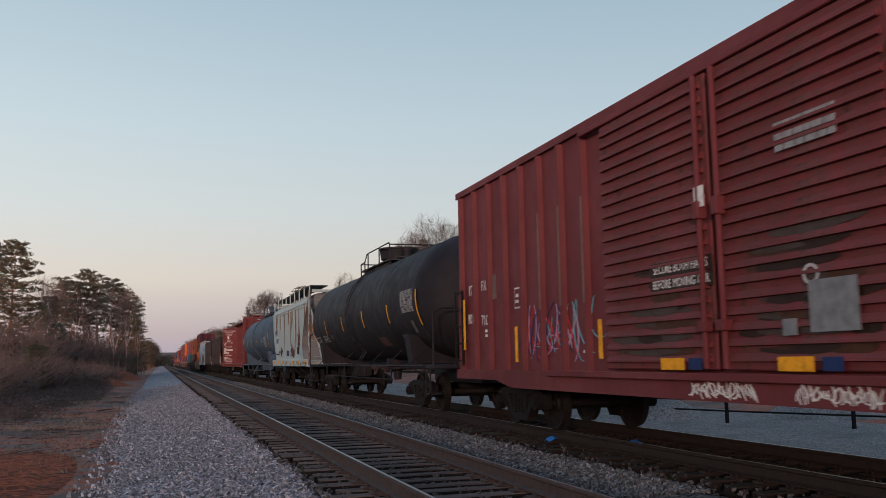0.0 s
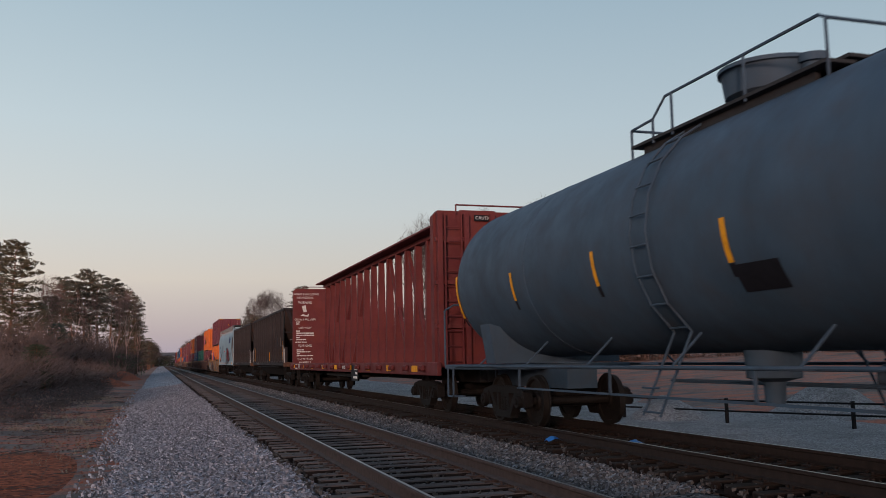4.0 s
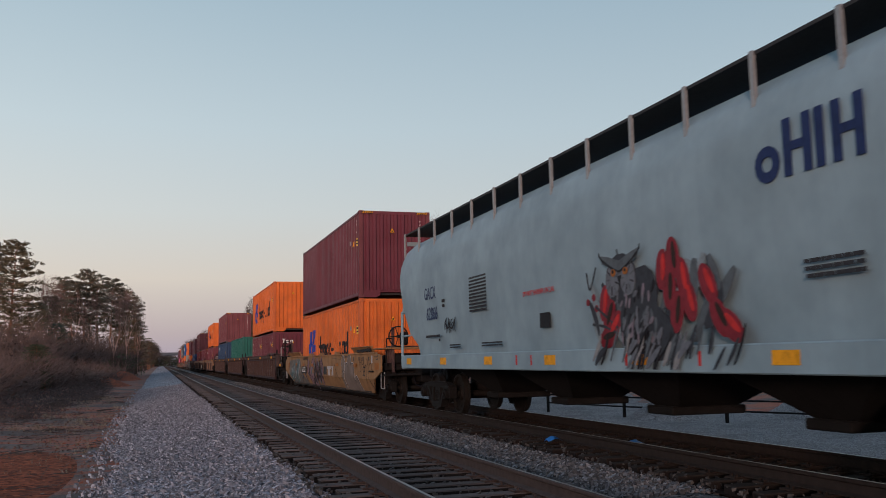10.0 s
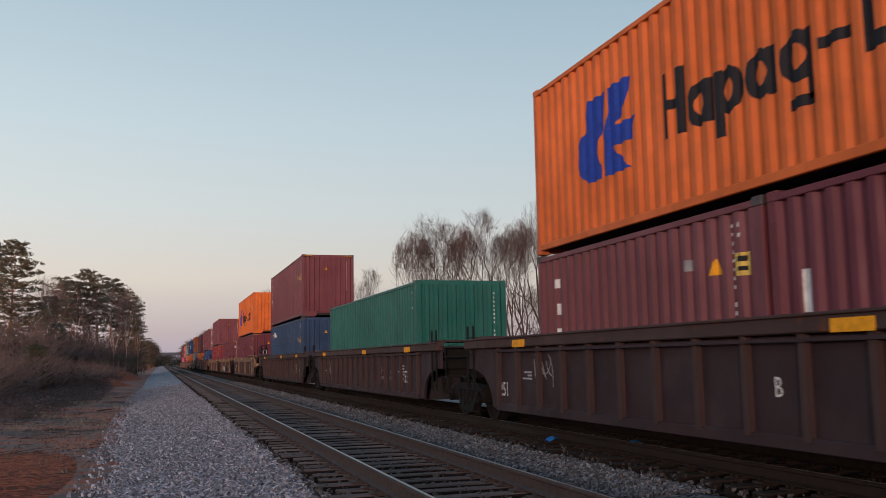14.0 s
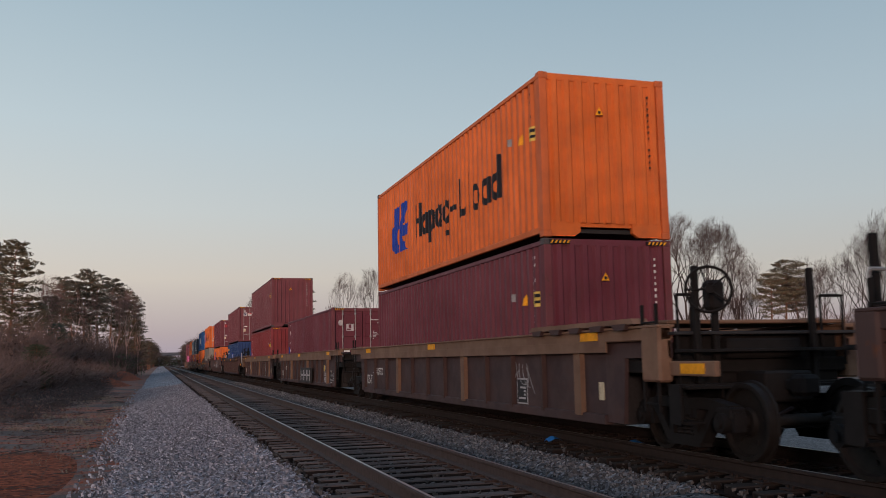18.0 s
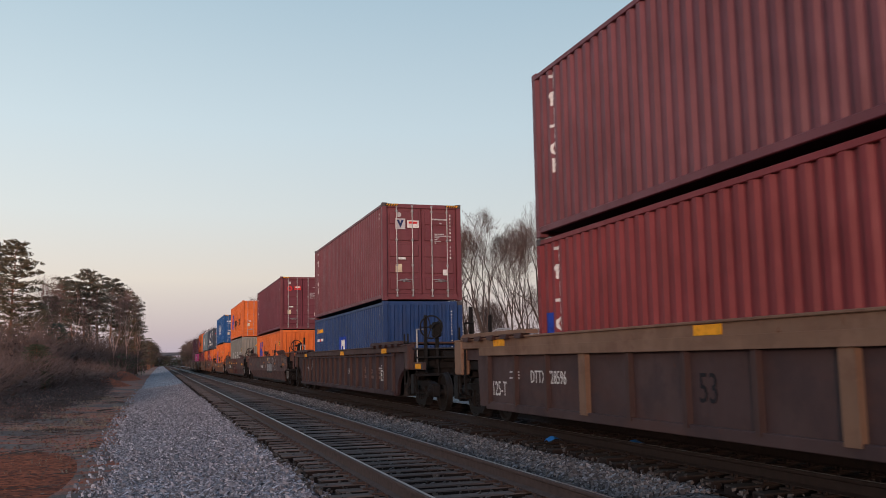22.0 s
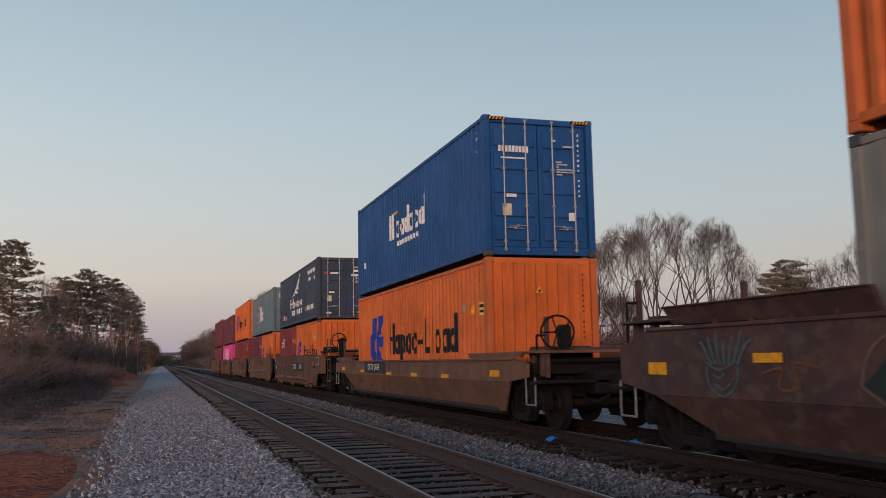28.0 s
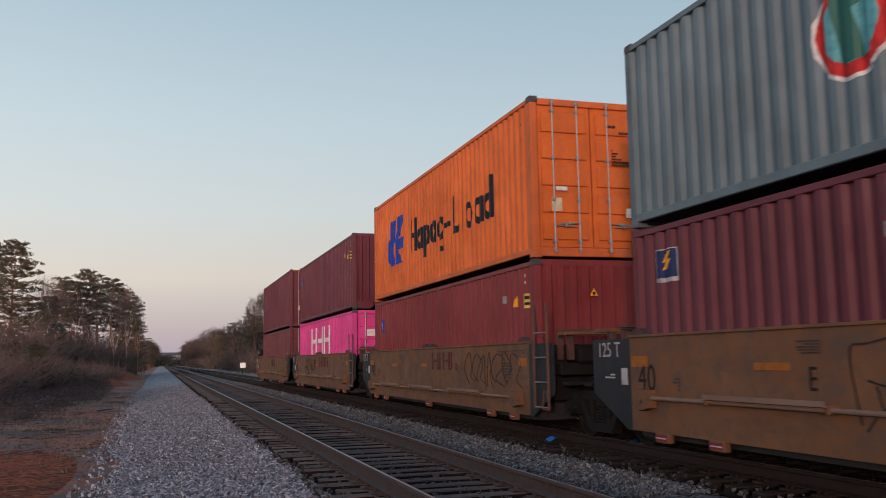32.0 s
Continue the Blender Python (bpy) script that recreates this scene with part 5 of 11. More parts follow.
def pipe_well_car(near, far, style, label, join_far=True, join_near=True, marks=None, pipe_z=0.7):
    """One unit of the articulated car: flat plate sides with a brake pipe and step ledges, dark end panels."""
    L, mid = far - near, (far + near) / 2
    hl = L / 2
    c = thing("well_car", label, "railway car", "well cars")
    on_train(c, mid)
    side = CARPLUM if style == "plum" else CAROCHRE
    zt, X, a = 1.505, 1.40, hl - 0.93
    for s in (-1, 1):
        x = s * (X - 0.03)
        out = []
        for e, joined in ((-1, join_near), (1, join_far)):
            pts = [(e * a, zt), (e * a, 0.285)] if joined else [(e * (hl + 0.36), zt - 0.02), (e * (hl + 0.36), 0.76), (e * (hl - 0.15), 0.74), (e * (hl - 0.52), 0.285)]
            out += pts if e > 0 else pts[::-1]
            y0, y1 = sorted((e * a, e * (hl + 0.36)))
            if joined:
                far_end = e > 0
                part("end_panel", Geo().prism([(e * a, 1.48), (e * (hl + 0.15 * far_end), 1.48), (e * (hl + 0.15 * far_end), 0.74), (e * (hl - 0.05), 0.64), (e * (a + 0.12), 0.275), (e * a, 0.275)], "x", x - 0.026, x + 0.026), CARDARK, c, "slate blue end panel")
            else:
                part("end_box", Geo().box(min(x, x - s * 0.10) - 0.02, max(x, x - s * 0.10) + 0.02, min(e * (hl + 0.37), e * (hl + 1.08)), max(e * (hl + 0.37), e * (hl + 1.08)), 0.77, zt - 0.05, 0.02), side, c)
        part("side_wall", Geo().prism(out, "x", x - 0.03, x + 0.03), side, c)
        part("top_chord", Geo().box(x - 0.055, x + 0.055, out[0][0] if not join_near else -a, max(p[0] for p in out), zt - 0.015, zt + 0.02, 0.006), side, c)
        for y in (-a + 0.25, -0.25, 0.25, a - 0.25):
            part("lock_hump", cached("lock_hump", lambda: Geo().prism([(-0.24, 0), (0.24, 0), (0.10, 0.075), (-0.06, 0.085)], "x", -0.05, 0.05)), CARRUST, c, "", pose(x, y, zt + 0.015))
        if s > 0:
            continue                                   # pipework is on one side only
        part("brake_pipe", Geo().rod((-0.10, -a + 0.45, 0), (-0.10, a - 0.45, 0), 0.026, 8), PIPEPAINT, c, "worn brake pipe, highlight in its pale paint", pose(x, 0, pipe_z))
        for y in (-a + 0.45, a - 0.45):
            part("valve_box", cached("valve_box", g_valve_box), side, c, "", pose(x - 0.03, y, pipe_z))
        for y in (-2.84, 0.3, 3.25):
            part("step_ledge", cached("step_ledge", lambda: Geo().prism([(-0.03, 0.02), (-0.17, 0.03), (-0.17, 0.085), (-0.155, 0.085), (-0.155, 0.045), (-0.03, 0.045)], "y", -0.98, 0.98)), PIPEPAINT, c, "worn step ledge, highlight in its pale paint", pose(x, y, pipe_z))
            for k in (-0.98, 0.98):
                part("pipe_clip", cached("pipe_clip", lambda: Geo().box(-0.14, -0.02, -0.03, 0.03, -0.04, 0.05, 0.006)), side, c, "", pose(x, y + k, pipe_z))
        for y in (-5.32, -4.16, 4.16, 5.32, 0.0):
            hang = part("hanger", cached("hanger", lambda: Geo().box(-0.06, 0.03, -0.15, 0.15, 0.17, 0.30, 0.015)), side, c, "", pose(x, y, 0))
            part("plate", cached("hanger_plate", lambda: Geo().box(-0.064, -0.059, -0.13, 0.13, 0.20, 0.27)), CRIMSONP, hang, "faded red warning plate")
            part("plate", cached("plate_bar", lambda: Geo().box(-0.067, -0.063, -0.11, 0.11, 0.225, 0.240)), OLDWHITE, hang, "white bar on the plate")
    part("well_floor", Geo().box(-1.25, 1.25, -a, a, 0.20, 0.30), DARKGRATE, c)
    for e, joined in ((-1, join_near), (1, join_far)):
        part("well_end", Geo().box(-1.25, 1.25, e * (a - 0.05) - 0.04, e * (a - 0.05) + 0.04, 0.28, 1.42), DARKGRATE, c)
        end_gear(c, e, hl, zt, side, not joined)
        if joined:
            if e < 0:
                side_ladder(c, -X - 0.05, e * (hl - 0.32), 0.42, 2.12, 0.56, CARPLUM)
                part("stirrup", Geo().pipe([(-X - 0.05, e * (hl - 0.10), 0.72), (-X - 0.05, e * (hl - 0.04), 0.42), (-X - 0.05, e * (hl - 0.30), 0.42), (-X - 0.05, e * (hl - 0.22), 0.72)], 0.014), CARPLUM, c)
            else:
                truck(c, mid, hl + 0.62)
        else:
            side_ladder(c, -X + 0.08, e * (hl + 2.10), 0.48, 2.08, 0.52, RIBBROWN)
            part("end_frame", Geo().box(-1.28, 1.28, e * (hl + 1.75) - 0.05, e * (hl + 1.75) + 0.05, 0.80, 1.10, 0.015), STEEL, c)
            part("end_shelf", Geo().box(-1.30, 1.10, min(e * (hl + 0.2), e * (hl + 1.9)), max(e * (hl + 0.2), e * (hl + 1.9)), zt + 0.08, zt + 0.13, 0.01), STEEL, c)
            part("control_box", Geo().box(-1.25, -0.75, e * (hl + 0.7) - 0.30, e * (hl + 0.7) + 0.30, zt + 0.13, zt + 0.30, 0.03), STEEL, c)
            part("brake_box", Geo().box(-0.95, -0.70, e * (hl + 2.25) - 0.12, e * (hl + 2.25) + 0.12, 1.2, 2.1, 0.04), STEEL, c)
            if e < 0:
                part("handwheel", cached("handwheel", g_handwheel), STEEL, c, "dark spoked brake wheel", pose(-1.0, e * (hl + 2.45), 2.0, 0, 0, 62))
            truck(c, mid, e * (hl + 0.85), 0.42)
    couplers(c, -hl - (0.6 if join_near else 2.2), hl + (0.6 if join_far else 2.2))
    marks(c, hl, -X - 0.002)
    return c


def note(c, text, size, x, y, z, mat=None, squeeze=0.8, name="lettering"):
    part(name, letters(text, size), mat or WHITE, c, "painted lettering", on_side(x - 0.003, y, z, squeeze))


def swoosh(c, x, y0, z0, ln, ang, wide, bend, mat, zlo, zhi, name="graffiti", label="spray-painted stroke"):
    """One tapered, curved sprayed stroke lying on a side; it stays between zlo and zhi."""
    n = 9
    mid = []
    a, y, z = ang - bend / 2, y0, z0
    for k in range(n):
        mid.append((y, z, a))
        y, z, a = y + math.cos(a) * ln / n, z + math.sin(a) * ln / n, a + bend / n
    cy, cz = sum(p[0] for p in mid) / n, sum(p[1] for p in mid) / n
    up, low = [], []
    for k, (y, z, a) in enumerate(mid):
        w = wide * (0.25 + 0.75 * math.sin(math.pi * (k + 0.6) / (n + 0.2)))
        y, z = y - cy + y0, z - cz + z0
        for lst, s in ((up, 1), (low, -1)):
            lst.append((y - s * math.sin(a) * w / 2, min(zhi, max(zlo, z + s * math.cos(a) * w / 2))))
    g = Geo()
    vs = [(x - 0.003, *p) for p in up] + [(x - 0.003, *p) for p in low] + [(x + 0.003, *p) for p in up] + [(x + 0.003, *p) for p in low]
    fs = []
    for k in range(n - 1):
        fs += [[k, k + 1, n + k + 1, n + k], [2 * n + k, 3 * n + k, 3 * n + k + 1, 2 * n + k + 1], [k, 2 * n + k, 2 * n + k + 1, k + 1], [n + k, n + k + 1, 3 * n + k + 1, 3 * n + k]]
    g.add(vs, fs)
    return part(name, g, mat, c, label)


def scrawl(c, x, y0, z0, w, h, mat, seed, r=0.03, name="graffiti", label="spray-painted scrawl"):
    """A tag of sprayed strokes lying on a side."""
    rng = random.Random(seed)
    n = max(5, int(w / (h * 0.22)))
    for k in range(n):
        y = y0 + w / 2 - w * (k + 0.5) / n + rng.uniform(-0.1, 0.1) * w / n
        ang = 1.57 + rng.uniform(-0.9, 0.9)
        swoosh(c, x - 0.0004 * k, y, z0 + rng.uniform(-0.12, 0.12) * h, h * rng.uniform(0.7, 1.5), ang, r * rng.uniform(0.7, 1.4), rng.uniform(-3.6, 3.6), mat, z0 - h * 0.55, z0 + h * 0.55, name, label)


def loop(c, x, pts, r, mat, label="sprayed outline"):
    """A sprayed line along a smooth curve through a few points (y, z)."""
    path = []
    for k in range(len(pts) - 1):
        p0, p1, p2, p3 = (pts[min(max(k + j, 0), len(pts) - 1)] for j in (-1, 0, 1, 2))
        for i in range(5):
            t = i / 5
            path.append(tuple(0.5 * (2 * b + (d - a) * t + (2 * a - 5 * b + 4 * d - e) * t * t + (3 * b - a - 3 * d + e) * t ** 3) for a, b, d, e in zip(p0, p1, p2, p3)))
    path.append(pts[-1])
    n, up, low = len(path), [], []
    for k, (y, z) in enumerate(path):
        (ya, za), (yb, zb) = path[max(k - 1, 0)], path[min(k + 1, n - 1)]
        d = math.hypot(yb - ya, zb - za) or 1e-6
        w = r * (0.8 + 0.2 * math.sin(1.7 * k))
        up.append((y - (zb - za) / d * w, z + (yb - ya) / d * w))
        low.append((y + (zb - za) / d * w, z - (yb - ya) / d * w))
    g, fs = Geo(), []
    for k in range(n - 1):
        fs += [[k, k + 1, n + k + 1, n + k], [2 * n + k, 3 * n + k, 3 * n + k + 1, 2 * n + k + 1], [k, 2 * n + k, 2 * n + k + 1, k + 1], [n + k, n + k + 1, 3 * n + k + 1, 3 * n + k]]
    g.add([(x - 0.002 - 0.00008 * (k % 9), *p) for k, p in enumerate(up)] + [(x - 0.002 - 0.00008 * (k % 9), *p) for k, p in enumerate(low)] + [(x + 0.002, *p) for p in up + low], fs)
    return part("graffiti", g, mat, c, label)


# ---- single freight cars ----
def underframe(c, L, zs, mat, z0=0.72):
    part("centre_sill", Geo().box(-0.35, 0.35, -L / 2 + 0.3, L / 2 - 0.3, z0, zs), mat, c)


def boxcar(near, far):
    L, mid = far - near, (near + far) / 2
    hl = L / 2
    c = on_train(thing("boxcar", "rusty oxide-red boxcar with plug doors and graffiti", "railway car", "freight cars"), mid)
    X, z0, z1 = 1.53, 1.02, 4.66
    part("body", Geo().box(-X + 0.04, X - 0.04, -hl + 0.02, hl - 0.02, z0, z1 - 0.05), BOXRED, c)
    part("roof", Geo().prism([(-X - 0.02, z1 - 0.12), (X + 0.02, z1 - 0.12), (X + 0.02, z1), (0, z1 + 0.10), (-X - 0.02, z1)], "y", -hl, hl), BOXRED, c)
    for s in (-1, 1):
        part("side_sill", Geo().prism([(-hl, 1.04), (hl, 1.04), (hl, 0.86), (hl - 2.2, 0.86), (hl - 3.0, 0.74), (-hl + 3.0, 0.74), (-hl + 2.2, 0.86), (-hl, 0.86)], "x", s * X - 0.05, s * X + 0.05), BOXRED, c)
        for k in range(8):
            for e in (-1, 1):
                y = e * (3.27 + 0.80 * k)
                part("side_post", cached("side_post", lambda: Geo().prism([(-0.085, -0.04), (0.0, -0.065), (0.0, 0.065), (-0.085, 0.04)], "z", z0, z1 - 0.14)), BOXRED, c, "", Matrix.Translation((s * (X - 0.04), y, 0)) @ Matrix.Diagonal((-s, 1, 1, 1)))
        for e in (-1, 1):
            d = part("door", Geo().box(-0.03, 0.03, -1.27, 1.27, 1.08, 4.42, 0.015), BOXDOOR, c, "corrugated plug door", pose(s * (X + 0.03), e * 1.34, 0))
            for k in range(20):
                part("door_rib", cached("door_rib", lambda: Geo().prism([(-0.03, -0.055), (0.050, -0.045), (0.050, -0.020), (-0.03, 0.075)], "y", -1.2, 1.2)), BOXDOOR, d, "", Matrix.Translation((s * 0.03, 0, 1.22 + k * 0.162)) @ Matrix.Diagonal((s, 1, 1, 1)))
            part("lock_bar", Geo().rod((s * 0.10, -e * 1.16, 1.1), (s * 0.10, -e * 1.16, 4.4), 0.035, 8).box(min(s * 0.04, s * 0.16), max(s * 0.04, s * 0.16), -e * 1.16 - 0.06, -e * 1.16 + 0.06, 2.75, 2.95, 0.01).box(min(s * 0.04, s * 0.16), max(s * 0.04, s * 0.16), -e * 1.16 - 0.08, -e * 1.16 + 0.08, 1.5, 1.62, 0.01), BOXRED, d)
        part("door_track", Geo().box(-0.05, 0.05, -4.6, 4.6, 0.96, 1.05, 0.01).box(-0.04, 0.04, -3.2, 3.2, 4.42, 4.5, 0.01), BOXRED, c, "", pose(s * (X + 0.06), 0, 0))
    ladder(c, -X - 0.06, hl - 0.22, 1.12, 1.5, STEEL, 0, 0.42)
    ladder(c, -X + 0.25, hl + 0.05, 1.05, 1.5, BOXRED, 90)
    xs = -X - 0.0
    for y, za, zb in ((2.81, 1.22, 1.76), (5.89, 1.18, 1.78), (8.62, 1.42, 2.42), (-2.85, 1.22, 1.76)):
        part("reflector", bars([(y, (za + zb) / 2, 0.11, zb - za)], x=xs - 0.05), YELLOWP, c, "yellow reflective strip")
    for y in (0.90, -1.25):
        part("reflector", bars([(y, 1.15, 0.50, 0.14)], x=xs - 0.115), YELLOWP, c, "yellow reflective strip")
    rng = random.Random(4)
    part("text_panel", bars([(0.68, 2.27, 1.32, 0.17), (0.68, 2.09, 1.32, 0.17)], x=xs - 0.096), DARKRUST, c, "dark panel behind the words")
    note(c, "SECURE BOTH HASPS", 0.15, xs - 0.10, 0.68, 2.27, None, 0.80)
    note(c, "BEFORE MOVING CAR", 0.15, xs - 0.10, 0.68, 2.09, None, 0.80)
    part("lettering", bars(block(rng, -1.55, 3.36, 0.86, 0.34, 3, 1.0), x=xs - 0.10), GREYP, c, "rows of white writing")
    note(c, "IT", 0.28, xs + 0.034, 8.45, 2.58, None, 0.9)
    note(c, "FX", 0.28, xs + 0.034, 7.68, 2.62, None, 0.9)
    note(c, "801", 0.28, xs + 0.034, 8.45, 2.02, None, 0.9)
    note(c, "710", 0.28, xs + 0.034, 7.66, 1.96, None, 0.9)
    part("lettering", bars(block(rng, 7.45, 1.72, 0.35, 0.18, 2) + block(rng, 5.0, 1.35, 0.3, 0.3, 4) + block(rng, 3.4, 1.36, 0.22, 0.14, 2), x=xs + 0.03, thick=0.01), WHITE, c, "rows of white writing")
    for g in (bars([(6.0, 2.28, 0.26, 0.36)], x=xs + 0.034), bars([(6.0, 2.28, 0.22, 0.31)], x=xs + 0.030)):
        part("lettering", g, WHITE if g.v[0][0] > xs + 0.0295 else BOXRED, c, "white-framed square mark")
    part("lettering", bars(block(rng, 6.0, 2.27, 0.13, 0.2, 2, 1.0), x=xs + 0.024), WHITE, c)
    part("worn_patch", Geo().prism([(7.0, 2.35), (7.35, 2.28), (7.42, 2.75), (7.05, 2.80)], "x", xs + 0.026, xs + 0.05), RUSTPALE, c, "pale repainted patch")
    part("emblem", ring(Geo(), xs - 0.10, -1.52, 1.98, 0.11, 0.10, 0.03), OLDWHITE, c, "round white sticker")
    part("patch_plate", bars([(-1.8, 1.68, 0.62, 0.48)], x=xs - 0.11), BAREMETAL, c, "bare metal patch")
    part("patch_plate", bars([(-1.2, 1.50, 0.20, 0.16)], x=xs - 0.11), BAREMETAL, c, "bare metal patch")
    for y in (0.42, -1.75):
        part("data_plate", bars([(y, 1.15, 0.26, 0.13)], x=xs - 0.115), NAVYP, c, "dark data plate")
    part("seal_card", bars([(0.14, 3.00, 0.18, 0.24)], x=xs - 0.15), WHITE, c, "white card")
    for k in range(130):                         # scraped and rusted strips between the door ribs
        row = rng.choice((0, 0, 1, 1, 2, 2, 3, 3, 4, 5, 6, 7))
        y, w = rng.uniform(-2.4, 1.6) if row > 1 else rng.uniform(-2.3, 2.3), rng.uniform(0.35, 1.6)
        if abs(y) < 0.25 + w / 2 or abs(y) > 2.5 - w / 2:
            continue
        z = 1.30 + row * 0.162 + rng.uniform(-0.01, 0.01)
        swoosh(c, xs - 0.064 - 0.0001 * k, y, z, w, 0.0, rng.uniform(0.06, 0.15), rng.uniform(-0.3, 0.3), (RUSTY, DARKRUST, GRIMEP, DARKRUST, RUSTY, GRIMEP)[k % 6], z - 0.075, z + 0.075, "worn_patch", "scraped paint and rust")
    for e, y in ((-1, 3.28), (-1, 4.08), (-1, 4.86)):
        part("bare_post_edge", bars([(y, 2.80, 0.055, 1.55)], x=xs - 0.047), RUSTPALE, c, "pale scraped post")
    scrawl(c, xs - 0.052, 0.05, 0.86, 1.2, 0.2, WHITE, 3, 0.02)
    scrawl(c, xs - 0.052, -1.7, 0.86, 1.1, 0.18, WHITE, 6, 0.02)
    for sd, m, r in ((8, TEALP, 0.03), (11, LILACP, 0.035), (12, REDP, 0.025), (13, NAVYP, 0.03)):
        scrawl(c, xs + 0.036 - 0.001 * (sd - 8), 4.4 + 0.2 * (sd - 10), 1.65, 2.0, 0.85, m, sd, r)
    underframe(c, L, 1.0, STEEL)
    for e in (-1, 1):
        truck(c, mid, e * (hl - 2.1))
    couplers(c, -hl - 0.55, hl + 0.55)
    return c


def tank_car(near, far, mat, label, R=1.53, zc=2.80, seed=1, boxes=False, strips=(), label_y=0.0, cards=()):
    """near, far: the outermost points of the dished heads."""
    L, mid = far - near, (near + far) / 2
    hl = L / 2
    c = on_train(thing("tank_car", label, "railway car", "freight cars"), mid)
    prof = [(-hl, 0.0)] + [(-hl + 0.98 * (1 - math.cos(a)), R * math.sin(a)) for a in (0.2, 0.4, 0.6, 0.8, 1.0, 1.15, 1.3, 1.45, 1.5708)]
    prof = prof + [(-y, r) for y, r in reversed(prof)]
    part("tank_shell", Geo().lathe(prof, "y", 56).move(0, 0, zc), mat, c)
    for y in (-hl + 0.98, -hl / 2, hl / 2, hl - 0.98):
        part("weld_band", Geo().lathe([(y - 0.03, R - 0.004), (y - 0.02, R + 0.006), (y + 0.02, R + 0.006), (y + 0.03, R - 0.004)], "y", 56).move(0, 0, zc), mat, c)
    ty = hl - 2.15
    for e in (-1, 1):
        part("saddle", Geo().prism([(-1.3, 1.15), (1.3, 1.15), (1.42, 1.9), (1.2, 1.85), (0.7, 1.45), (-0.7, 1.45), (-1.2, 1.85), (-1.42, 1.9)], "y", e * ty - 0.25, e * ty + 0.25), mat, c)
        part("end_deck", Geo().box(-1.45, 1.45, min(e * (hl + 0.35), e * (hl - 2.6)), max(e * (hl + 0.35), e * (hl - 2.6)), 1.03, 1.13, 0.02).box(-0.3, 0.3, min(e * (hl + 0.3), e * (hl - 3.4)), max(e * (hl + 0.3), e * (hl - 3.4)), 0.68, 1.04), mat, c)
        part("end_rail", Geo().pipe([(-1.45, e * (hl + 0.3), 1.1), (-1.45, e * (hl + 0.3), 2.3), (-1.25, e * (hl + 0.3), 2.42), (1.25, e * (hl + 0.3), 2.42), (1.45, e * (hl + 0.3), 2.3), (1.45, e * (hl + 0.3), 1.1)], 0.022), mat, c)
        part("sill_step", Geo().box(-1.48, -1.2, e * (hl - 0.1) - 0.2, e * (hl - 0.1) + 0.2, 0.45, 0.48).box(-1.48, -1.45, e * (hl - 0.1) - 0.2, e * (hl - 0.1) - 0.17, 0.45, 1.05).box(-1.48, -1.45, e * (hl - 0.1) + 0.17, e * (hl - 0.1) + 0.2, 0.45, 1.05), mat, c)
    for s in (-1, 1):
        part("side_handrail", Geo().rod((s * 1.47, -hl + 0.4, 1.10), (s * 1.47, hl - 0.4, 1.10), 0.025, 8), mat, c)
        for k in range(7):
            y = -hl + 1.9 + (L - 3.8) * k / 6
            part("rail_bracket", cached("rail_bracket", lambda: Geo().rod((0, 0, 1.10), (0.45, 0, 1.52), 0.018, 6)), mat, c, "", pose(s * 1.47, y, 0, 0, 0, 0 if s < 0 else 180))
        lad = Geo()
        for w in (-0.2, 0.2):
            lad.pipe([(-1.50, 0.45 + w, 0.50)] + [(-(R + 0.07) * math.cos(a), 0.45 + w, zc + (R + 0.07) * math.sin(a)) for a in (-0.9, -0.6, -0.3, 0.0, 0.3, 0.6, 0.9, 1.15)], 0.018)
        for a in (-0.85, -0.6, -0.35, -0.1, 0.15, 0.4, 0.65, 0.9):
            lad.rod((-(R + 0.07) * math.cos(a), 0.25, zc + (R + 0.07) * math.sin(a)), (-(R + 0.07) * math.cos(a), 0.65, zc + (R + 0.07) * math.sin(a)), 0.014, 6)
        for z in (0.55, 0.85, 1.15):
            lad.rod((-1.5, 0.25, z), (-1.5, 0.65, z), 0.014, 6)
        part("ladder", lad, mat, c, "", pose(0, 0, 0) if s < 0 else Matrix.Diagonal((-1, -1, 1, 1)))
    zt = zc + R
    pf = part("top_platform", Geo().box(-0.80, -0.42, -2.2, 1.9, zt - 0.06, zt - 0.02).box(0.42, 0.80, -2.2, 1.9, zt - 0.06, zt - 0.02).box(-0.5, 0.5, 0.9, 1.9, zt + 0.02, zt + 0.06).box(-0.5, 0.5, -2.2, -1.4, zt + 0.02, zt + 0.06).box(-0.7, -0.62, -1.9, 1.7, zt - 0.3, zt - 0.04).box(0.62, 0.7, -1.9, 1.7, zt - 0.3, zt - 0.04), DARKGRATE, c)
    for s in (-1, 1):
        part("railing", Geo().pipe([(s * 0.78, 1.9, zt - 0.3), (s * 0.78, 1.9, zt + 0.22), (s * 0.78, 1.3, zt + 0.24), (s * 0.78, 0.95, zt + 0.48), (s * 0.78, -2.1, zt + 0.48), (s * 0.78, -2.2, zt + 0.42), (s * 0.78, -2.2, zt - 0.3)], 0.02).rod((s * 0.78, 1.3, zt - 0.1), (s * 0.78, 1.3, zt + 0.24), 0.02, 6).rod((s * 0.78, 0.8, zt - 0.1), (s * 0.78, 0.8, zt + 0.48), 0.02, 6).rod((s * 0.78, -0.8, zt - 0.1), (s * 0.78, -0.8, zt + 0.48), 0.02, 6), mat, pf)
    part("railing", Geo().pipe([(-0.78, 1.9, zt + 0.22), (0.78, 1.9, zt + 0.22)], 0.02), mat, pf)
    part("railing", Geo().pipe([(-0.78, -2.2, zt + 0.42), (0.78, -2.2, zt + 0.42)], 0.02), mat, pf)
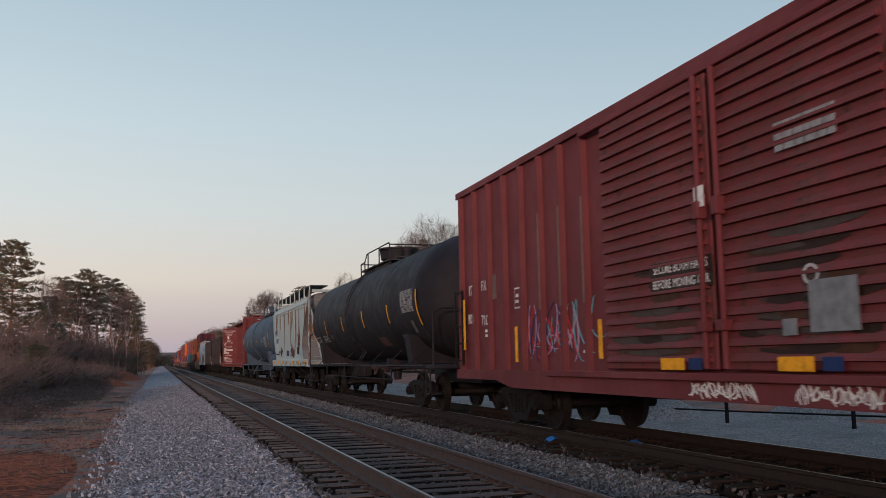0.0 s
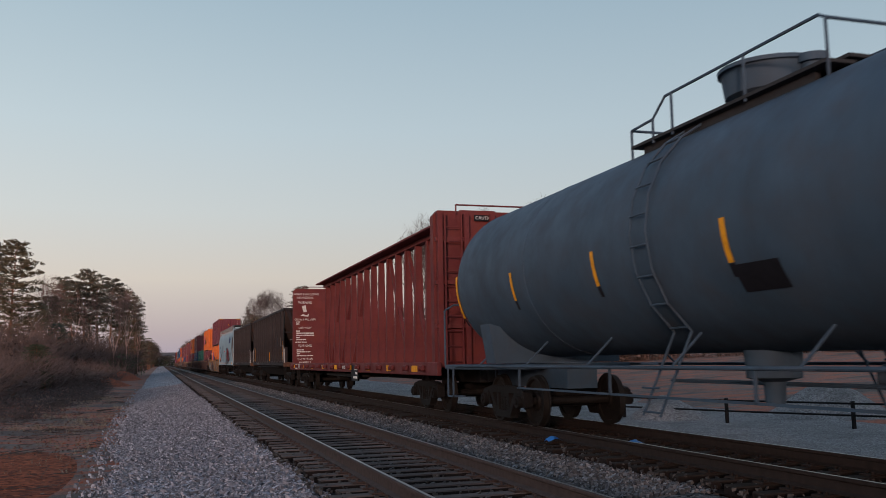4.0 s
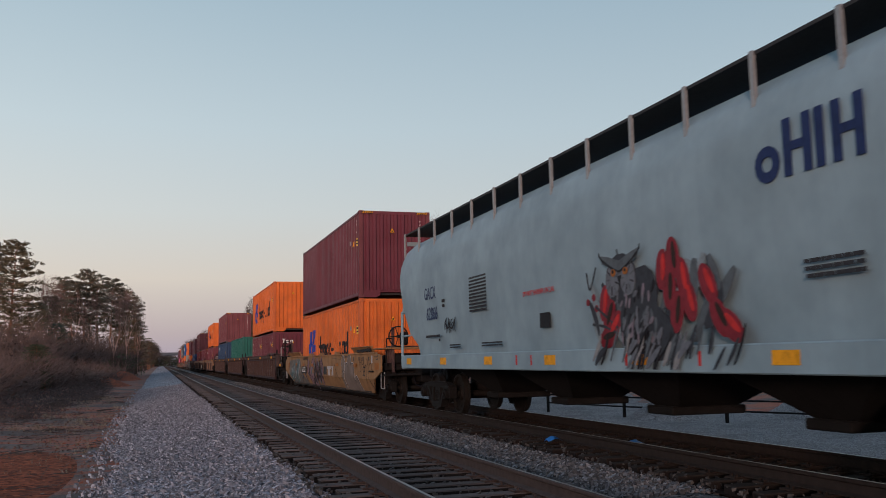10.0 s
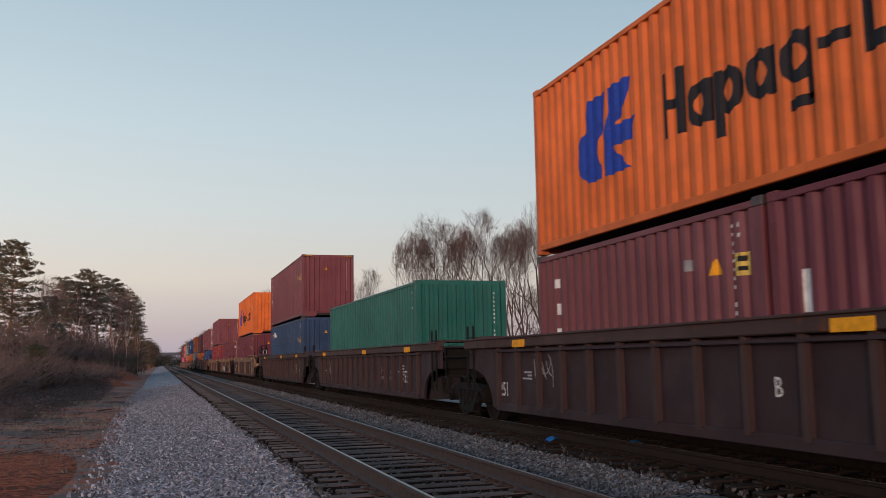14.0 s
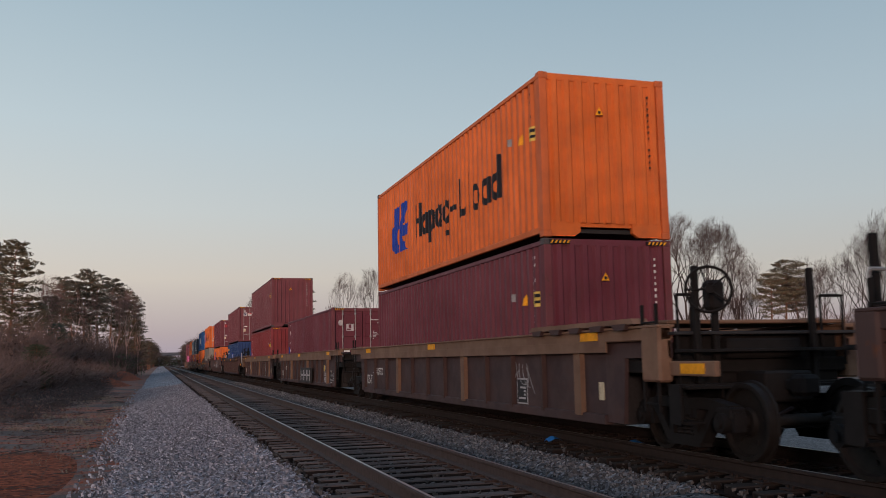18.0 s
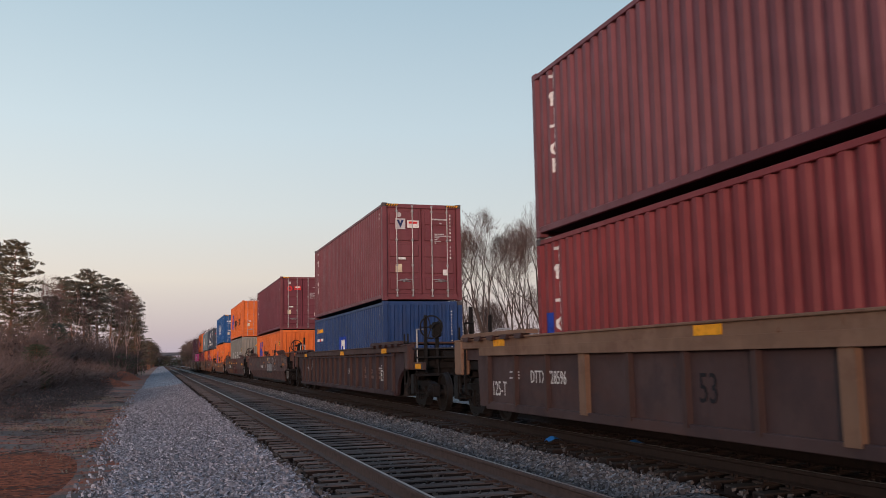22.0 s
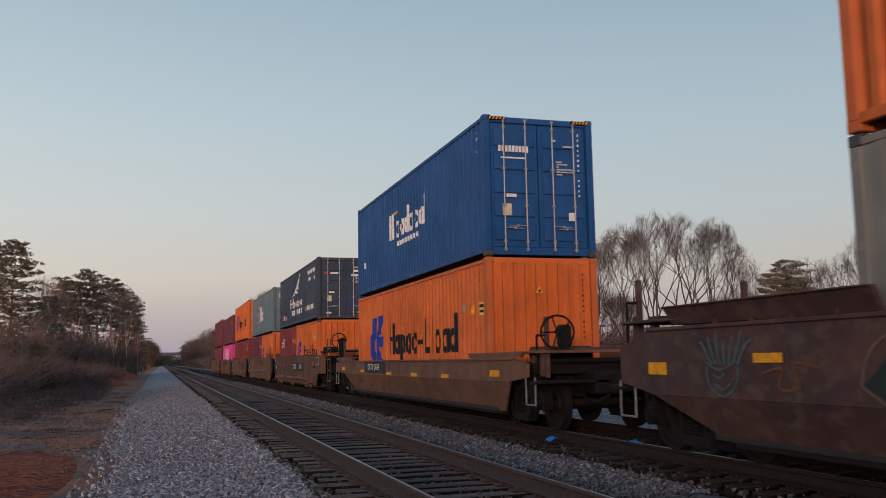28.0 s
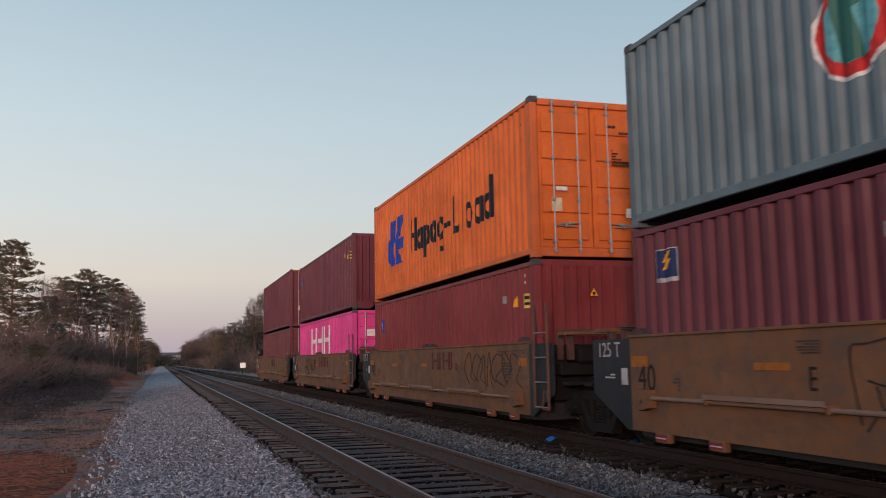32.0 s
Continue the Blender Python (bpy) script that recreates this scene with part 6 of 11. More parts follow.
    part("hatch", Geo().lathe([(zt - 0.1, 0.46), (zt + 0.12, 0.50), (zt + 0.16, 0.58), (zt + 0.46, 0.62), (zt + 0.47, 0.66), (zt + 0.52, 0.66), (zt + 0.54, 0.5), (zt + 0.55, 0.0)], "z", 24).move(0, -0.3, 0), mat, c, "round hatch housing")
    part("valve", Geo().lathe([(zt - 0.1, 0.14), (zt + 0.40, 0.14), (zt + 0.40, 0.19), (zt + 0.50, 0.19), (zt + 0.52, 0.0)], "z", 14).move(0.1, -0.95, 0), mat, c)
    part("bottom_outlet", Geo().lathe([(0.62, 0.0), (0.62, 0.12), (0.9, 0.14), (0.95, 0.34), (1.3, 0.36)], "z", 16), mat, c)
    part("brake_rigging", Geo().rod((0.5, -3.2, 0.85), (0.5, 3.2, 0.85), 0.03, 6).rod((0.9, -2.2, 0.95), (0.9, -0.9, 0.95), 0.16, 12).box(-1.46, -1.43, -5.0, 5.0, 0.72, 0.75).box(-1.46, -1.43, -4.9, -4.86, 0.72, 1.1).box(-1.46, -1.43, -1.6, -1.56, 0.72, 1.1).box(-1.46, -1.43, 1.6, 1.64, 0.72, 1.1).box(-1.46, -1.43, 4.9, 4.94, 0.72, 1.1), mat, c)

    def on_shell(a0, a1, y0, y1, m, name, label):
        k = 5
        part(name, Geo().sheet([[(-(R + 0.008) * math.cos(a0 + (a1 - a0) * i / k), y, zc + (R + 0.008) * math.sin(a0 + (a1 - a0) * i / k)) for i in range(k + 1)] for y in (y0, y1)]), m, c, label)
    for k, y in enumerate(strips):
        on_shell(-0.49 if k in (0, 5) else -0.37, 0.09 if k in (0, 5) else -0.04, y - 0.05, y + 0.05, YELLOWP, "reflector", "yellow reflective strip")
        if boxes:
            on_shell(-0.62 if k in (0, 5) else -0.48, -0.495 if k in (0, 5) else -0.375, y - 0.05, y + 0.05, BLACKP, "reflector", "black painted-out strip")
    rng = random.Random(seed)
    a0, a1 = (-0.235, 0.115) if not boxes else (-0.42, -0.07)
    for k in range(11):                              # ruled table of small writing
        a = a1 + (a0 - a1) * k / 10
        on_shell(a - 0.0022, a + 0.0022, label_y - 0.6, label_y + 0.6, WHITE, "lettering", "thin white rule")
        y = label_y - 0.58
        while y < label_y + 0.5 and k < 10:
            w = rng.uniform(0.06, 0.24)
            if rng.random() < 0.8:
                on_shell(a - 0.027, a - 0.010, y, min(y + w, label_y + 0.58), GREYP, "lettering", "row of white writing")
            y += w + 0.05
    for y, a, w, m in cards:
        if m is None:                                # an empty card frame
            for b0, b1, q0, q1 in ((a - 0.12, a - 0.105, y - w / 2, y + w / 2), (a + 0.105, a + 0.12, y - w / 2, y + w / 2), (a - 0.12, a + 0.12, y - w / 2, y - w / 2 + 0.025), (a - 0.12, a + 0.12, y + w / 2 - 0.025, y + w / 2)):
                on_shell(b0, b1, q0, q1, GREYP, "placard", "thin card frame")
        else:
            on_shell(a - 0.11, a + 0.11, y - w / 2, y + w / 2, m, "placard", "small placard")
    for me, yc in ((letters("741455", 0.40), 5.4), (letters("CBTX", 0.36), 7.0)) if not boxes else ():
        for v in me.vertices:
            a = -0.50 + v.co.y / R
            v.co = (-(R + 0.010) * math.cos(a), yc - v.co.x * 0.95, zc + (R + 0.010) * math.sin(a))
        part("lettering", me, WHITE, c, "white number")
    if not boxes:
        on_shell(-0.52, -0.40, 4.0, 4.3, GREYP2, "placard", "small square mark")
    if boxes:
        part("air_tank", Geo().lathe([(-0.55, 0.0), (-0.50, 0.20), (-0.4, 0.27), (0.4, 0.27), (0.5, 0.20), (0.55, 0.0)], "y", 20).move(-1.05, -hl + 0.9, 1.45), mat, c, "blue air reservoir")
    for e in (-1, 1):
        truck(c, mid, e * ty)
    couplers(c, -hl - 0.85, hl + 0.85)
    return c


def hopper_body(half, outline, ends):
    """Half section (x, z) from sill to crown; ends: half length as a function of z."""
    g = Geo()
    sec = [(-x, z) for x, z in half] + [(x, z) for x, z in reversed(half)]
    g.sheet([[(x, s * ends(z, s), z) for x, z in sec] for s in (-1, 1)])
    return g


def hopper_end(half, ends, s):
    return Geo().sheet([[(-x + 0.01, s * (ends(z, s) - 0.01), z), (x - 0.01, s * (ends(z, s) - 0.01), z)] for x, z in half])


def interp(z, pts):
    for (a, u), (b, v) in zip(pts, pts[1:]):
        if z <= b:
            return u + (v - u) * max(0.0, (z - a)) / (b - a)
    return pts[-1][1]


def oval(c, x, y, z, ry, rz, tilt, mat, name="graffiti", label="sprayed petal shape"):
    n = 14
    pts = [(ry * math.cos(6.28319 * k / n), rz * math.sin(6.28319 * k / n)) for k in range(n)]
    ca, sa = math.cos(tilt), math.sin(tilt)
    return part(name, Geo().prism([(y + u * ca - v * sa, z + u * sa + v * ca) for u, v in pts], "x", x - 0.002, x + 0.006), mat, c, label)


def painted_owl(c, y, x):
    """Sprayed picture of an owl among red tulips; y is the owl's middle, the near end lies at smaller y."""
    r2 = random.Random(121)
    for k in range(26):                          # charcoal haze and leaves behind
        u = r2.uniform(-2.6, 0.95)
        swoosh(c, x - 0.0004 * k, y + u, 1.72 + r2.uniform(-0.25, 0.75) * (1 - 0.2 * abs(u + 0.8)), r2.uniform(0.5, 1.0), 1.57 + r2.uniform(-0.9, 0.9), r2.uniform(0.05, 0.24), r2.uniform(-1.5, 1.5), (SMOKEP, HAZEP, CHARP)[k % 3], 1.40, 2.75)
    for k, (u, z, a) in enumerate(((0.48, 1.98, 0.25), (0.36, 1.80, 0.5), (0.22, 1.66, 0.8), (0.40, 1.50, 1.4), (-1.05, 2.30, 0.1), (-1.30, 2.42, -0.1), (-1.5, 2.15, -0.2), (-1.2, 2.05, 0.1), (-1.62, 1.88, -0.3), (-1.35, 1.76, 0.2), (-2.0, 2.05, -0.5), (-2.2, 1.66, -0.6), (-2.4, 1.56, -0.9))):
        oval(c, x - 0.012 - 0.0005 * k, y + u, z, 0.14, 0.26, a, CRIMSONP)
        oval(c, x - 0.0195 - 0.0001 * k, y + u - 0.03, z + 0.03, 0.045, 0.17, a, DARKRUST if k % 2 else REDP)
    for k, (u, z, ry, rz, a) in enumerate(((-0.45, 1.82, 0.44, 0.62, 0.5), (-0.75, 1.55, 0.55, 0.35, 0.3), (-0.02, 2.28, 0.42, 0.34, 0.0))):
        oval(c, x - 0.022 - 0.0008 * k, y + u, z, ry, rz, a, CHARP, label="dark sprayed owl body")
    for k in range(64):                          # breast and wing feathers, pale tips over dark
        u, z = r2.uniform(-1.0, 0.05), r2.uniform(1.42, 2.12)
        swoosh(c, x - 0.026 - 0.0001 * k, y + u - (1.8 - z) * 0.2, z, r2.uniform(0.10, 0.24), -1.1 + r2.uniform(-0.5, 0.5), r2.uniform(0.03, 0.07), r2.uniform(-0.8, 0.8), (OWLGREY, SMOKEP, BLACKP, LILACGREY, OWLGREY)[k % 5], 1.38, 2.2)
    for sg in (-1, 1):                           # face discs, brow and ear tufts
        oval(c, x - 0.034, y - 0.02 + sg * 0.20, 2.28, 0.20, 0.24, sg * 0.2, OWLGREY, label="grey face disc")
        for j in range(9):
            a = j * 0.7
            swoosh(c, x - 0.0355 - 0.0001 * j, y - 0.02 + sg * 0.20 + 0.13 * math.cos(a), 2.28 + 0.15 * math.sin(a), 0.14, a, 0.022, 0.1, (SMOKEP, BLACKP)[j % 2], 2.0, 2.6, label="fine feather stroke")
        part("graffiti", Geo().prism([(y - 0.02, 2.36), (y - 0.02 + sg * 0.48, 2.52), (y - 0.02 + sg * 0.53, 2.64), (y - 0.02 + sg * 0.30, 2.60), (y - 0.02, 2.52)], "x", x - 0.041, x - 0.036), SMOKEP, c, "sprayed brow and ear tuft")
        loop(c, x - 0.043, [(y - 0.02, 2.37), (y - 0.02 + sg * 0.25, 2.46), (y - 0.02 + sg * 0.52, 2.60), (y - 0.02 + sg * 0.56, 2.68)], 0.016, BLACKP, "black brow line")
        oval(c, x - 0.044, y - 0.02 + sg * 0.165, 2.37, 0.065, 0.050, 0.0, FADEDORANGE, label="orange owl eye")
        oval(c, x - 0.047, y - 0.02 + sg * 0.165, 2.38, 0.026, 0.026, 0.0, BLACKP, label="dark pupil")
    part("graffiti", Geo().prism([(y + 0.03, 2.32), (y - 0.07, 2.32), (y - 0.02, 2.18)], "x", x - 0.046, x - 0.040), BLACKP, c, "dark beak")
    for k in range(36):                          # long tail feathers over the sill
        swoosh(c, x - 0.047 - 0.0002 * k, y + r2.uniform(-2.6, 0.7), 1.30 + r2.uniform(-0.12, 0.12), r2.uniform(0.35, 0.6), -0.9 + r2.uniform(-0.3, 0.3), r2.uniform(0.04, 0.10), r2.uniform(-0.7, 0.7), (CHARP, OWLGREY, BLACKP, GREYP, SMOKEP)[k % 5], 1.08, 1.62)
    for row in ([(0.75, 1.95), (0.45, 1.80), (0.1, 1.62)], [(0.85, 1.70), (0.5, 1.66), (0.15, 1.56)], [(1.0, 2.45), (0.9, 2.2), (0.7, 2.5)]):
        loop(c, x - 0.016, [(y + u, z) for u, z in row], 0.022, CHARP, "dark sprayed leaf")
    for u, z in ((0.98, 2.02), (0.72, 1.92), (0.80, 2.08)):
        oval(c, x - 0.015, y + u, z, 0.05, 0.05, 0.0, CRIMSONP, label="red sprayed dot")


RUNS = ((4.48, 4, 0.2, 1.2), (3.08, 2, 0.1, 1.2), (1.35, 2, 0.05, 1.9), (-0.17, 3, 0.12, 0.9), (-0.94, 4, 0.1, 1.7), (-1.43, 3, 0.08, 1.3), (-2.4, 3, 0.05, 2.1), (-3.5, 2, 0.1, 1.5), (-5.1, 3, 0.15, 0.9))   # where, how many, spread and length of the rust runs


def covered_hopper(near, far, mat, label, rusty, seed=2):
    L, mid = far - near, (near + far) / 2
    hl = L / 2
    c = on_train(thing("covered_hopper_car", label, "railway car", "freight cars"), mid)
    if rusty:
        half = [(1.43, 1.30), (1.43, 2.0), (1.45, 2.8), (1.47, 3.5), (1.47, 3.75), (1.40, 3.95), (1.1, 4.12), (0.6, 4.20)]
        cut = [(1.2, 1.5), (1.43, 1.62), (1.78, 1.92), (2.3, 1.88), (3.1, 1.12), (3.5, 0.58), (3.65, 0.48), (4.3, 0.45)]
        back = [(1.2, 1.25), (1.46, 1.06), (2.29, 0.30), (3.0, 0.08), (4.3, 0.05)]
    else:
        half = [(1.36, 1.30), (1.42, 1.9), (1.47, 2.5), (1.50, 3.1), (1.47, 3.6), (1.38, 3.95), (1.2, 4.15), (0.7, 4.28)]
        cut = [(1.2, 1.15), (1.57, 1.24), (2.23, 1.64), (2.5, 1.65), (3.36, 0.66), (3.40, 0.27), (3.92, 0.22), (4.3, 0.30)]
        back = [(1.2, 1.5), (1.58, 1.38), (1.91, 0.70), (2.6, 0.25), (3.4, 0.0), (3.8, 0.2), (4.3, 0.8)]
    fine = []
    for (a, u), (b, v) in zip(half, half[1:]):
        fine += [(a + (b - a) * k / 4, u + (v - u) * k / 4) for k in range(4)]
    fine.append(half[-1])
    part("body", hopper_body(fine, None, lambda z, e: hl - interp(z, cut if e < 0 else back)), mat, c)
    for e in (-1, 1):
        part("end_sheet", hopper_end(fine, lambda z, q: hl - interp(z, cut if q < 0 else back), e), HOPEND, c, "grey sloping end sheet")
    for s in (-1, 1):
        part("side_sill", Geo().box(s * 1.46 - 0.05, s * 1.46 + 0.05, -hl + 0.2, hl - 0.2, 1.04, 1.36, 0.015), mat, c)
        if rusty:
            part("eave_strip", Geo().box(s * 1.48 - 0.02, s * 1.48 + 0.02, -hl + 0.3, hl - 0.3, 3.60, 3.64).box(s * 1.48 - 0.02, s * 1.48 + 0.02, -hl + 0.3, hl - 0.3, 3.72, 3.76), mat, c)
        b = part("running_board", Geo().box(s * 1.0 - 0.38, s * 1.0 + 0.38, -hl + 0.1, hl - 0.1, 4.42, 4.46), DARKGRATE, c, "dark grated running board")
        n = 9 if rusty else 15
        for k in range(n):
            y = -hl + 0.2 + (L - 0.4) * k / (n - 1)
            part("support", cached("board_support", lambda: Geo().box(-0.02, 0.02, -0.035, 0.035, 3.85, 4.47)), mat if rusty else GALV, b, "", pose(s * 1.385, y, 0))
        for e in (-1, 1):
            if rusty and e > 0:
                ladder(c, s * 1.30, e * (hl - 0.55), 1.0, 2.9, STEEL, 0, 0.40)
                part("end_stay", Geo().pipe([(s * 1.40, e * (hl - 0.05), 4.44), (s * 1.42, e * (hl - 0.45), 3.95)], 0.03), mat, c)
            elif e < 0:
                part("end_post", Geo().box(s * 1.42 - 0.04, s * 1.42 + 0.04, e * (hl - 0.12) - 0.06, e * (hl - 0.12) + 0.06, 1.1, 4.2, 0.01), RUSTWHITE if rusty else mat, c)
                part("brace", Geo().rod((s * 1.36, e * (hl - 0.22), 3.45), (s * 0.78, e * (hl - 0.45), 1.35), 0.075, 4), mat, c)
                ladder(c, s * 1.06, e * (hl - 0.0), 1.0, 3.25, RUSTWHITE if rusty else mat, 90, 0.74)
            else:
                part("end_rail", Geo().pipe([(s * 1.42, e * (hl + 0.05), 1.1), (s * 1.42, e * (hl + 0.05), 2.45), (s * 1.42, e * (hl - 0.7), 2.45)], 0.035).pipe([(s * 1.42, e * (hl + 0.05), 1.85), (s * 1.42, e * (hl - 0.8), 1.85)], 0.025).rod((s * 1.42, e * (hl - 0.05), 2.4), (s * 1.35, e * (hl - 0.02), 3.2), 0.025, 6), mat, c)
    for e in (-1, 1):
        part("end_sill", Geo().box(-1.5, 1.5, e * (hl - 0.25) - 0.12, e * (hl - 0.25) + 0.12, 1.02, 1.28, 0.02), mat, c)
        part("end_step", Geo().box(-1.4, 1.4, e * hl - 0.12, e * hl + 0.12, 1.28, 1.31), mat, c)
        part("roof_bar", Geo().box(-1.3, 1.3, e * (hl - 0.1) - 0.04, e * (hl - 0.1) + 0.04, 4.18, 4.28), mat, c)
        part("air_reservoir", Geo().rod((0.3, e * (hl - 0.5), 1.5), (0.9, e * (hl - 0.5), 1.5), 0.2, 12), STEEL, c)
        part("brake_valve", Geo().box(-0.6, -0.1, e * (hl - 0.6) - 0.2, e * (hl - 0.6) + 0.2, 1.3, 1.6, 0.03), STEEL, c)
    part("handwheel", cached("handwheel", g_handwheel), mat, c, "brake wheel", pose(-0.3, -hl - 0.02, 2.1, 0, 0, 90))
    n = 3 if rusty else 4
    for k in range(n):
        y = (-0.5 + (k + 0.5) / n) * (L - 5.2)
        w = (L - 5.6) / n
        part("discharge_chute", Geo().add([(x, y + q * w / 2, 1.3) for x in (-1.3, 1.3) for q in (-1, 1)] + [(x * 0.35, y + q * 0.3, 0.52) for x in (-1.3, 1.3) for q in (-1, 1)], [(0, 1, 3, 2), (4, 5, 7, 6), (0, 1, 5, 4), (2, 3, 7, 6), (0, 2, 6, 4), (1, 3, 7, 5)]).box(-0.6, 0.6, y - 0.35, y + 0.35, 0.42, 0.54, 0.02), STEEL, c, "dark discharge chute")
    for k in range(n):
        y = (-0.5 + (k + 0.5) / n) * (L - 4.0)
        part("roof_hatch", Geo().box(-0.45, 0.45, y - 0.7, y + 0.7, 4.18, 4.36, 0.05), mat, c)
    xs = -1.51
    nref = 7
    for k in range(nref):
        y = -hl + 0.9 + (L - 1.8) * k / (nref - 1)
        part("reflector", bars([(y, 1.21, 0.42, 0.15)], x=xs - 0.001), YELLOWP, c, "yellow reflective strip")
    rng = random.Random(seed)
    if rusty:
        part("lettering", letters("750077", 0.34), NAVYP, c, "dark blue number", on_side(-1.462, -hl + 10.5, 2.31, 0.95))
        part("lettering", bars([(-hl + 10.9, 2.78, 0.9, 0.30)], x=-1.472), GREYP, c, "grey painted-over block")
        for u, z0, w, h, sd in ((-1.26, 1.75, 0.9, 0.75, 91), (-3.43, 2.25, 0.55, 0.95, 92), (-1.75, 1.62, 0.7, 0.5, 93), (2.6, 1.72, 0.7, 0.5, 94)):
            for k in range(46):                      # blooms of rust that have bled through the paint
                r3 = random.Random(sd * 90 + k)
                swoosh(c, -1.456 - 0.0001 * k, u + r3.gauss(0, 0.26) * w, z0 + r3.gauss(0, 0.16) * h, h * r3.uniform(0.12, 0.55), 1.57 + r3.uniform(-0.10, 0.10), r3.uniform(0.015, 0.075), r3.uniform(-0.2, 0.2), (RUSTRUN, RUSTY, RUSTRUN, GRIMEP)[k % 4], 1.40, 3.0, "rust_bloom", "brown rust bloom")
        r3 = random.Random(97)
        k = 0
        for u0, count, spread, long in RUNS:         # runs from the eaves, in clusters
            for j in range(count):
                k += 1
                u, ln, zt = u0 + r3.gauss(0, spread), long * r3.uniform(0.35, 1.15), 3.74
                swoosh(c, -1.474 - 0.00005 * k, u, zt - ln * 0.45, ln * 0.9, -1.57, r3.uniform(0.06, 0.13), 0.0, RUSTTAN, zt - ln, zt, "rust_run", "tan rust run from the eaves")
                swoosh(c, -1.478 - 0.00005 * k, u + r3.uniform(-0.02, 0.02), zt - ln / 2, ln, -1.57 + r3.uniform(-0.015, 0.015), r3.uniform(0.014, 0.045), r3.uniform(-0.05, 0.05), (RUSTRUN, RUSTORANGE, RUSTRUN)[j % 3], zt - ln, zt, "rust_run", "rust run from the eaves")
        for j in range(40):                          # rust creeping up the sill, thickest at the near end
            u = -hl + 0.3 + (L - 0.9) * r3.random() ** 2.4
            swoosh(c, -1.512 - 0.0001 * j, u, 1.08 + r3.uniform(0.0, 0.16), r3.uniform(0.06, 0.20), 1.57 + r3.uniform(-0.5, 0.5), r3.uniform(0.02, 0.10), r3.uniform(-0.6, 0.6), (DARKRUST, RUSTY, RUSTRUN)[j % 3], 1.045, 1.36, "rust_stain", "scab of dark rust")
        note(c, "ACRX", 0.26, -1.478, -hl + 10.9, 2.78, NAVYP, 0.9)
        part("lettering", bars(block(rng, -hl + 10.3, 1.70, 1.3, 0.25, 2), x=-1.455), BLACKP, c, "rows of small writing")
        part("placard", bars([(-hl + 3.05, 1.74, 0.50, 0.30)], x=-1.455), BLACKP, c, "black placard")
        part("placard", bars([(-hl + 6.5, 1.66, 0.75, 0.26)], x=-1.455), NAVYP, c, "dark stencil panel")
    else:
        h0 = -hl
        note(c, "GACX", 0.40, -1.487, h0 + 16.0, 2.74, NAVYP, 0.80)
        part("lettering", letters("62866", 0.42), NAVYP, c, "dark blue number", on_side(-1.475, h0 + 15.9, 2.27, 0.82))
        part("lettering", bars(block(rng, h0 + 12.75, 2.52, 1.0, 0.72, 11, 1.0) + block(rng, h0 + 15.8, 1.72, 1.1, 0.20, 2, 0.9) + block(rng, h0 + 3.0, 2.05, 0.8, 0.22, 3, 0.95) + block(rng, h0 + 12.0, 1.52, 1.1, 0.10, 2, 1.0) + block(rng, h0 + 14.2, 1.52, 0.7, 0.10, 2, 1.0) + block(rng, h0 + 15.0, 2.47, 0.18, 0.22, 2, 1.0), x=-1.487), CARDARK, c, "rows of small writing")["kind"] = "stuff"
        note(c, "DO NOT HAMMER ON CAR", 0.12, -1.484, h0 + 9.8, 2.32, REDP, 0.85)
        part("placard", bars([(h0 + 9.6, 1.85, 0.4, 0.24), (h0 + 2.4, 1.22, 0.3, 0.14)], x=-1.46), BLACKP, c, "dark placard")
        wordmark(c, -1.507, h0 + 4.02, 2.98, 0.58, "oTlT", NAVYP, 0.46, label="dark blue plain lettering shapes")
        painted_owl(c, h0 + 6.97, -1.497)
        scrawl(c, -1.478, h0 + 14.55, 1.97, 0.75, 0.32, BLACKP, 17, 0.04)
        for u in (10.1, 10.75, 6.9, 5.2):
            part("stencil_mark", bars([(h0 + u, 1.21, 0.05, 0.17)], x=-1.512), REDP, c, "small red mark")
    for e in (-1, 1):
        truck(c, mid, e * (hl - 1.75))
    couplers(c, -hl - 0.5, hl + 0.5)
    return c


